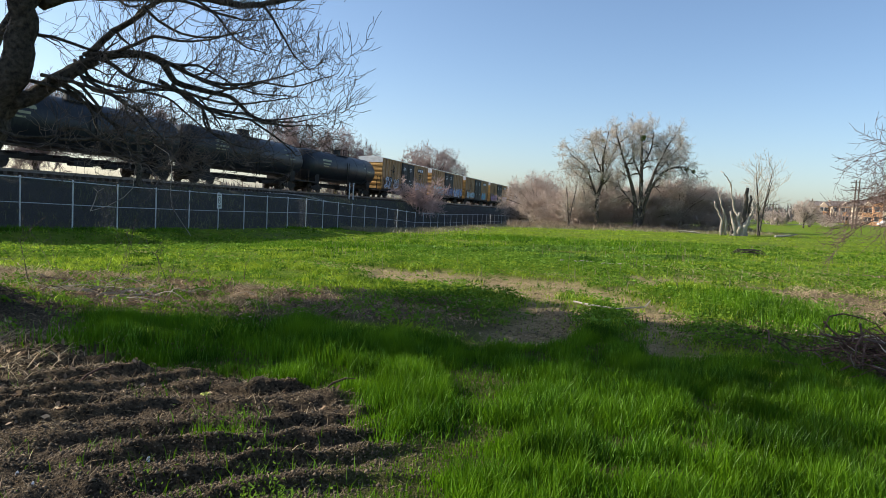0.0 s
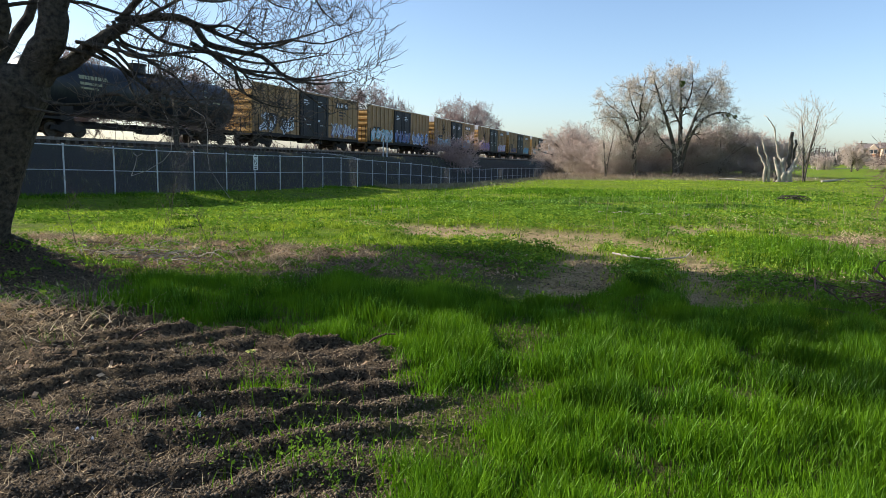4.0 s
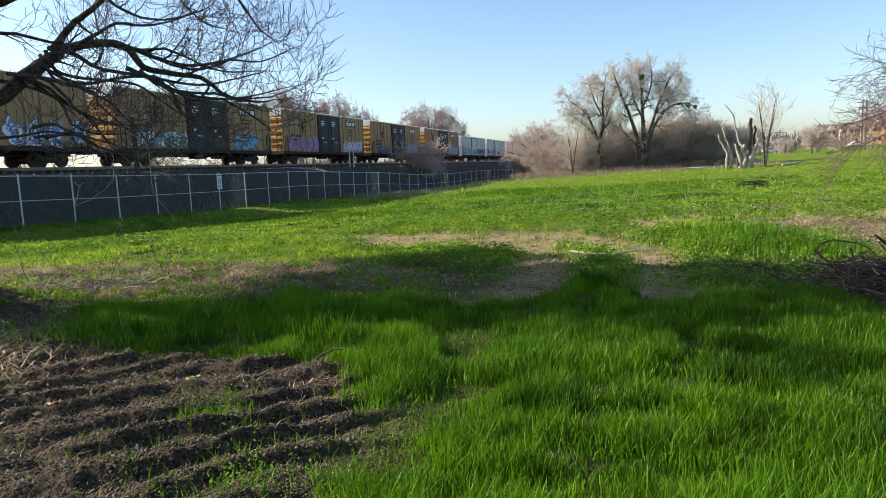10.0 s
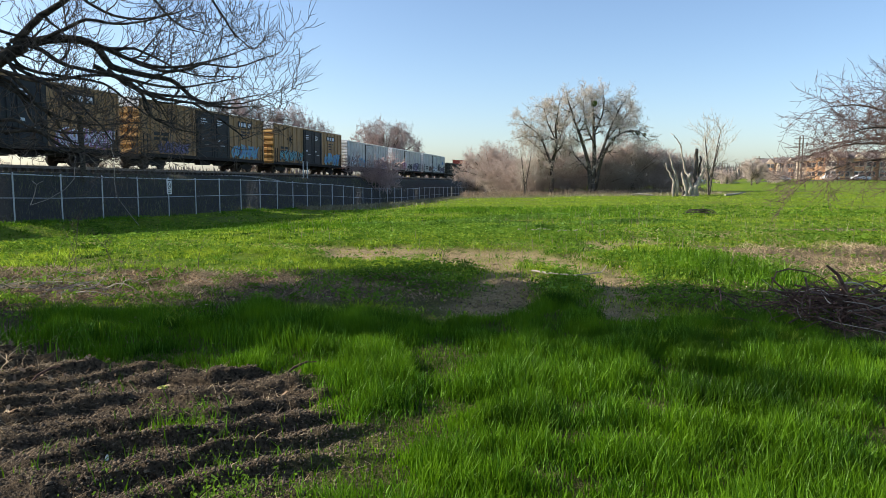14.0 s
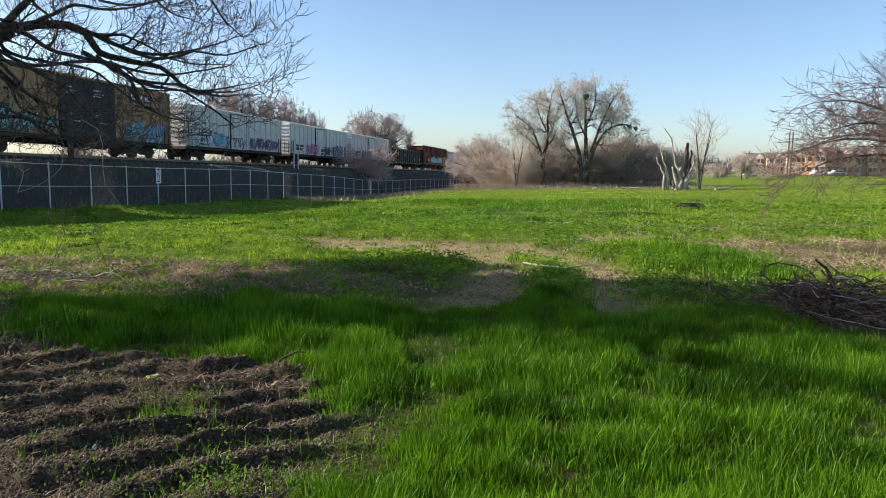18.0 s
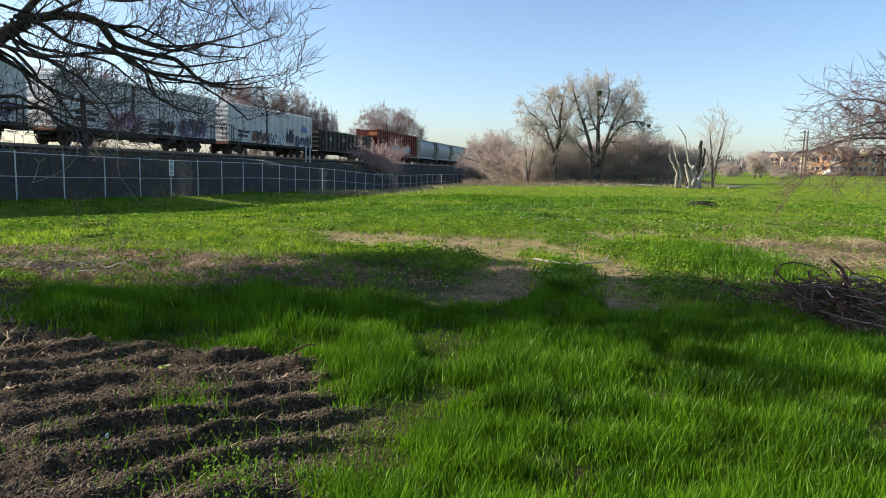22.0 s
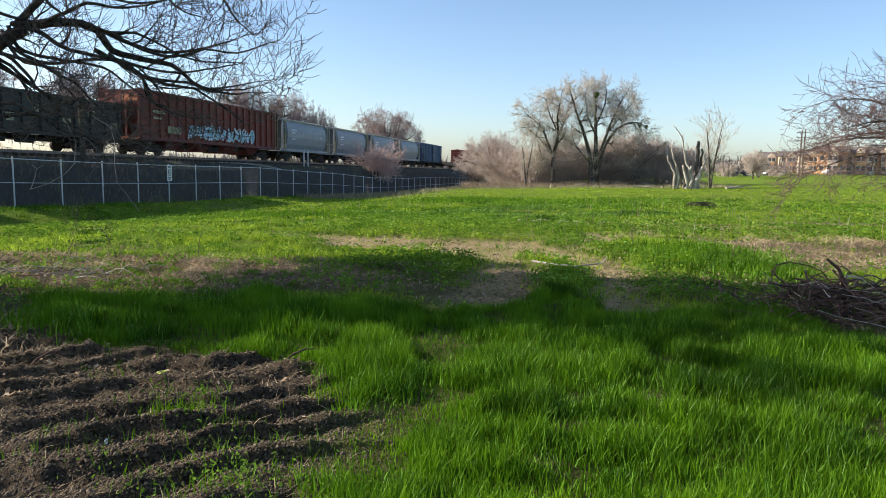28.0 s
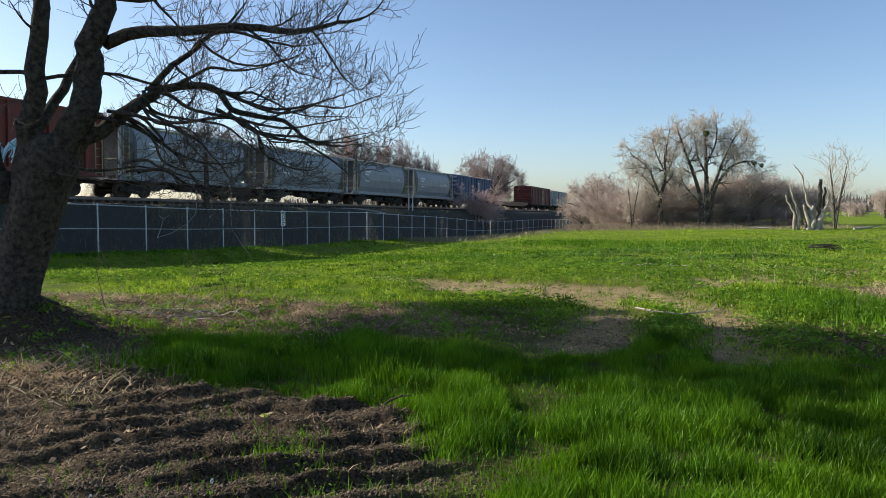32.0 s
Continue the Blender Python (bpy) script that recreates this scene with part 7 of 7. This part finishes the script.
    for x, y, turn in ((-1.05, 5.05, 35), (-2.9, 4.9, 70)):
        ob = thing("bark_scrap", "curled brown scrap of bark on the soil", "bark", pose(x, y, gz(x, y) + 0.03, 0, -12, turn), "scraps of bark")
        part("strip", Mesh().tube([(-0.13, 0, 0), (-0.03, 0.015, 0.025), (0.07, 0.0, 0.035), (0.14, -0.02, 0.015)], [0.005, 0.010, 0.009, 0.004], 6), M["pile"], ob)
    # dark dead boughs in the field
    ob = thing("dead_boughs", "dark curved dead boughs lying in the grass", "branches", pose(12.5, 32.3, gz(12.5, 32.3)))
    for k in range(9):
        a = g.uniform(-0.5, 0.5)
        L = g.uniform(1.0, 2.0)
        y = g.uniform(-0.5, 0.5)
        pts = [(-L / 2 + 0.2, y, 0.05), (-L * 0.2, y + a * 0.3, g.uniform(0.1, 0.3)), (L * 0.2, y + a * 0.5, g.uniform(0.1, 0.3)), (L / 2, y + a, 0.02)]
        part("bough", Mesh().tube(pts, [0.012, 0.024, 0.024, 0.01], 6), M["bark"], ob)
    # bare stems rising from the litter
    for x, y, h in ((-6.6, 10.2, 0.9), (-6.3, 9.9, 0.7), (-5.9, 10.4, 1.0), (-5.2, 9.7, 0.8), (-5.0, 10.3, 0.6), (-4.5, 10.1, 0.9), (-4.0, 9.9, 0.5), (-6.9, 9.6, 0.6), (-3.6, 10.2, 0.55), (4.7, 11.0, 0.6), (3.9, 13.5, 0.5)):
        w = Wood(int(x * 100 + 5000), (0.3,), (4,), (0.004, 0.0028), wiggle=0.14, spread=(25, 55), thick=0.02)
        d = Vector((g.uniform(-0.5, 0.5), g.uniform(-0.2, 0.2), 1)).normalized()
        w.branch(Vector((0, 0, -0.03)), d, h * 0.8, 0.0045, 0)
        ob = thing("sapling", "thin bare stem rising from dead litter", "sapling", pose(x, y, gz(x, y)), "bare stems in the litter")
        part("stem", w.twigs("stem", M["brush"]), None, ob)
    ob = thing("cut_stake", "dark cut stake jutting from the trunk's foot", "stick", pose(-5.9, 7.3, gz(-5.9, 7.3) + 0.05))
    part("stake", Mesh().tube([(-0.3, 0, 0.1), (0.0, 0.01, 0.03), (0.27, 0, -0.06)], [0.022, 0.022, 0.02], 7), M["bark"], ob)
    ob = thing("bent_branch", "thin curved branch lying across the track ruts", "branch", pose(2.05, 10.2, gz(2.05, 10.2) + 0.03))
    part("stem", Mesh().tube([(-0.58, 0.3, 0.02), (-0.38, -0.05, 0.03), (0.0, -0.2, 0.02), (0.42, -0.05, 0.05), (0.6, 0.35, 0.1)], [0.015, 0.015, 0.013, 0.01, 0.005], 6), M["deadwood"], ob)
    # pale scraps in the soil
    for x, y, s in ((-1.79, 3.54, 0.017), (-2.15, 3.1, 0.012), (-2.3, 3.2, 0.012)):
        m = Mesh().loft([[(s * k * math.cos(a) * 0.6, 0.004, s * 1.3 + s * k * 1.3 * math.sin(a)) for a in (math.tau * i / 9 for i in range(9))] for k in (0.9, 1.0)] )
        m.v = [(a, b + (0.004 if i >= 9 else 0), c) for i, (a, b, c) in enumerate(m.v)]
        ob = tagged(new("litter_scrap", m.data("litter_scrap", M["sign"])), "small white scrap lying in the soil", "litter", "white scraps")
        ob.matrix_basis = pose(x, y, gz(x, y) - 0.005, -25, 12, 20)
    # yellow-green flower on a stalk
    ob = thing("wildflower", "small yellow-green flowering weed in bare soil", "flower", pose(-1.7, 4.15, gz(-1.7, 4.15)))
    part("stalk", Mesh().tube([(0, 0, -0.02), (0.01, 0, 0.08), (-0.02, 0, 0.16)], 0.003, 5), M["weed"], ob)
    head = Mesh()
    for k in range(7):
        a = math.tau * k / 7
        head.loft([[(-0.02 + r * math.cos(a + d), r * math.sin(a + d), 0.16 + z) for r, z in ((0.004, 0), (0.022, 0.012), (0.034, 0.004))] for d in (-0.3, 0.3)], closed=False, caps=False)
    part("head", head, leafy("yellow_petals", (0.5, 0.5, 0.06), (0.4, 0.45, 0.1), 0.3), ob)
    # pale rubble in the weeds
    for k in range(9):
        x, y = 3.0 + g.gauss(0.3, 0.7), 19.4 + g.gauss(0, 0.25)
        m = Mesh().tube([(-g.uniform(0.05, 0.16), 0, 0.03), (g.uniform(0.05, 0.16), 0.05, 0.05)], [g.uniform(0.015, 0.03), 0.012], 6)
        ob = tagged(new("wood_scrap", m.data("wood_scrap", M["deadwood"])), "bleached scrap of wood in the weeds", "wood", "pale scraps in the weeds")
        ob.matrix_basis = pose(x, y, gz(x, y) + 0.05, 0, g.uniform(-15, 15), g.uniform(-40, 40))


build_clutter()


# ---- beside the railway ----
def build_lineside():
    for s, n in ((67.0, -3.2), (67.9, -3.2)):
        p = on_track(s, n)
        z = gz(p.x, p.y)
        ob = thing("marker_post", "pale slender marker post on the railway bank", "post", pose(p.x, p.y, z), "marker posts")
        part("shaft", Mesh().box(-0.05, 0.05, -0.05, 0.05, -0.3, 1.5), M["galv"], ob)
        part("cap", Mesh().box(-0.09, 0.09, -0.07, 0.07, 1.5, 1.56), M["galv"], ob)
    p = on_track(38.5, -3.6)
    ob = thing("old_post", "tall dark weathered timber post on the bank", "post", pose(p.x, p.y, gz(p.x, p.y)))
    part("shaft", Mesh().tube([(0, 0, -0.3), (0.02, 0, 1.6), (-0.02, 0, 3.4)], [0.16, 0.15, 0.13], 8), M["bark"], ob)
    # pale gravel spilled down the bank
    rng = np.random.default_rng(19)
    k = 420
    t, n = rng.normal(58, 1.9, k), rng.normal(0, 0.12, k)
    at = [on_track(a, -3.0 - 0.28 * (a - 58) + b) for a, b in zip(t, n)]
    v, f = scatter_chips(rng, np.array([q.x for q in at]), np.array([q.y for q in at]), 0.03, 0.08)
    tagged(new("spilled_gravel", array_mesh("spilled_gravel", v, f, simple("pale_gravel", (0.3, 0.28, 0.25), (0.5, 0.47, 0.42), 5, 0.9))), "pale gravel spilled down the railway bank", "gravel", kind="stuff")


build_lineside()


# ---- houses, poles and cars beyond the field ----
def house(x, y, turn, w, d, h, walls, label):
    z = gz(x, y)
    ob = thing("house", label, "house", pose(x, y, z, 0, 0, turn), "apartment houses beyond the field")
    part("wall", Mesh().box(-w / 2, w / 2, -d / 2, d / 2, -0.5, h), M[walls], ob)
    r = Mesh()
    r.loft([[(s * (w / 2 + 0.5), -d / 2 - 0.5, h), (s * (w / 2 + 0.5), d / 2 + 0.5, h), (s * (w / 2 + 0.5), 0, h + 1.9)] for s in (-1, 1)])
    part("roof", r, M["roof"], ob)
    part("gable", Mesh().loft([[(-w * 0.2, yy, h - 0.02), (w * 0.2, yy, h - 0.02), (0, yy, h + 1.5)] for yy in (-d / 2 - 1.2, -d / 2 + 2)]), M["stucco"], ob, "pale gable")
    part("bay", Mesh().box(-w * 0.18, w * 0.18, -d / 2 - 1.0, -d / 2 - 0.003, -0.5, h - 0.03), M["stucco" if walls == "stucco_orange" else "stucco_orange"], ob)
    rows = [(wx, wz) for wz in (1.0, 3.7, 6.3) if wz + 1.3 < h for wx in (-w * 0.36, -w * 0.09, w * 0.09, w * 0.36)]
    for wx, wz in rows:
        yy = -d / 2 - (1.0 if abs(wx) < w * 0.15 else 0)
        win = part("window", Mesh().box(wx - 0.6, wx + 0.6, yy - 0.08, yy - 0.004, wz, wz + 1.4), M["cap"], ob)
        part("pane", Mesh().box(wx - 0.5, wx + 0.5, yy - 0.1, yy - 0.084, wz + 0.1, wz + 1.3), M["glass"], win)
    part("chimney", Mesh().box(w * 0.25, w * 0.25 + 0.7, 0.5, 1.2, h + 0.5, h + 2.5), M["stucco"], ob)


def parked_car(x, y, turn, body, label):
    z = gz(x, y)
    ob = thing("car", label, "car", pose(x, y, z, 0, 0, turn), "cars by the townhouses")
    prof = [(-2.2, 0.35), (-2.2, 0.85), (-1.5, 0.95), (-0.9, 1.42), (0.7, 1.45), (1.35, 1.0), (2.15, 0.85), (2.25, 0.4)]
    part("body", Mesh().loft([[(a, y2, b if abs(y2) < 0.9 or b < 1 else b - 0.02) for a, b in prof] for y2 in (-0.88, 0.88)]), M[body], ob)
    part("windows", Mesh().loft([[(a, y2, b) for a, b in ((-1.35, 0.98), (-0.85, 1.36), (0.62, 1.38), (1.15, 1.0))] for y2 in (-0.887, 0.887)]), M["glass"], ob)
    for wx in (-1.4, 1.4):
        for wy in (-0.8, 0.8):
            wheel = part("wheel", Mesh().cyl("y", (wx, wy, 0.32), 0.32, -0.1, 0.1, 14), M["tyre"], ob)
            part("rim", Mesh().cyl("y", (wx, wy, 0.32), 0.19, -0.106, 0.106, 10), M["galv"], wheel)
    return ob


def power_pole(x, y, h, label="weathered timber utility pole with cross-arms"):
    ob = thing("utility_pole", label, "utility pole", pose(x, y, gz(x, y)), "utility poles")
    part("shaft", Mesh().tube([(0, 0, -0.5), (0, 0, h)], [0.19, 0.13], 8), M["pole"], ob)
    for z in (h - 0.6, h - 1.7):
        part("cross_arm", Mesh().box(-1.2, 1.2, -0.16, -0.14 + 0.12, z, z + 0.12), M["pole"], ob)
        for dx in (-1.1, -0.4, 0.4, 1.1):
            part("insulator", Mesh().cyl("z", (dx, -0.09, 0), 0.05, z + 0.12, z + 0.3, 6), M["galv"], ob)


def build_town():
    for x, y, turn, h, walls in ((113.1, 245, -20, 6.2, "stucco"), (115.3, 235, -22, 6.4, "stucco"), (111.8, 215, -24, 6.6, "stucco"), (107.2, 196, -28, 7.2, "stucco_orange"), (115.0, 197, -22, 7.0, "stucco"), (122.4, 198, -18, 7.4, "stucco_orange"), (130.0, 199, -14, 7.0, "stucco"), (137.6, 200, -10, 7.0, "stucco"), (145.4, 200, -8, 7.0, "stucco_orange")):
        house(x + 5.5, y, turn, 7.2, 10, h * 0.85, walls, "orange stucco townhouse with a pale gable" if walls == "stucco_orange" else "tan stucco townhouse with a pale gable and brown roof")
    parked_car(108.0, 187.5, 4, "car_white", "white car parked before the townhouses")
    for x, y, h in ((79.2, 150, 10.5), (80.2, 150.5, 10.5), (75.2, 160, 6.5), (70.8, 170, 5.5), (72.2, 170, 4.5), (64.0, 190, 7.0)):
        power_pole(x, y, h)
    # shed half hidden behind the brush
    shed = thing("shed", "dark blue-grey shed behind the bare brush", "shed", pose(14.8, 116, gz(14.8, 116), 0, 0, 8))
    part("wall", Mesh().box(-2.2, 2.2, -1.8, 1.8, -0.3, 2.2), M["greydark"], shed)
    part("roof", Mesh().loft([[(e, -2.1, 2.2), (e, 0, 3.0), (e, 2.1, 2.2)] for e in (-2.5, 2.5)]), M["blue"], shed)
    part("door", Mesh().box(-0.5, 0.5, -1.86, -1.803, -0.2, 1.8), M["black"], shed)
    # the road that the cars use
    xs = np.linspace(30, 175, 59)
    v = np.concatenate([np.stack([xs, xs * 0 + yy, ground_z(xs, xs * 0 + 182.0, True) + 0.05], -1) for yy in (178.5, 185.5)])
    f = np.stack([np.arange(58), np.arange(58) + 1, np.arange(58) + 60, np.arange(58) + 59], -1)
    tagged(new("road", array_mesh("road", v, f, simple("road_asphalt", (0.05, 0.05, 0.052), (0.085, 0.083, 0.08), 3, 0.9))), "narrow grey asphalt road beyond the field", "road", kind="structure")


ROAD_CARS = []
for lead, colour in ((0.0, "car_white"), (23.3, "car_white"), (44.6, "car_white"), (-42.5, "car_white"), (-51.0, "car_dark")):
    ROAD_CARS.append((parked_car(91.0 + lead, 182.0, 0, colour, "white car driving along the road" if colour == "car_white" else "dark car driving along the road"), lead))
build_town()


def build_far_woods():
    """The tree line on the horizon."""
    rng = np.random.default_rng(33)
    k = 9000
    a = np.radians(rng.uniform(-75, 75, k))
    r = rng.uniform(240, 330, k)
    x, y = np.sin(a) * r, np.cos(a) * r
    tall = 3.0 + 6.0 * fbm(a * 25 + 7, a * 0 + 3, 91)
    blades(rng, x, y, tall * rng.uniform(0.5, 1.1, k), rng.uniform(0.5, 1.3, k), rng.uniform(0.05, 0.3, k), leafy("far_twigs", (0.1, 0.09, 0.085), (0.21, 0.19, 0.175), 0.1, 0.0), "far_woods", "hazy bare brown tree line on the horizon", "woods", z=ground_z(x, y) - 0.5)


build_far_woods()


# ---- what moves ----
def motions():
    for car, lead in ROAD_CARS:
        walk(car, [(t, pose(91.0 + lead + 4.5 * (t - 19.0), 182.0, gz(min(175.0, max(30.0, 91.0 + lead + 4.5 * (t - 19.0))), 182.0) + 0.05)) for t in (0, 4, 8, 12, 16, 20, 24, 28, 32)])
    for car, s0, length in CARS:
        walk(car, [(t, track_pose(s0 + length / 2 - d)) for t, d in TRAVEL])


motions()
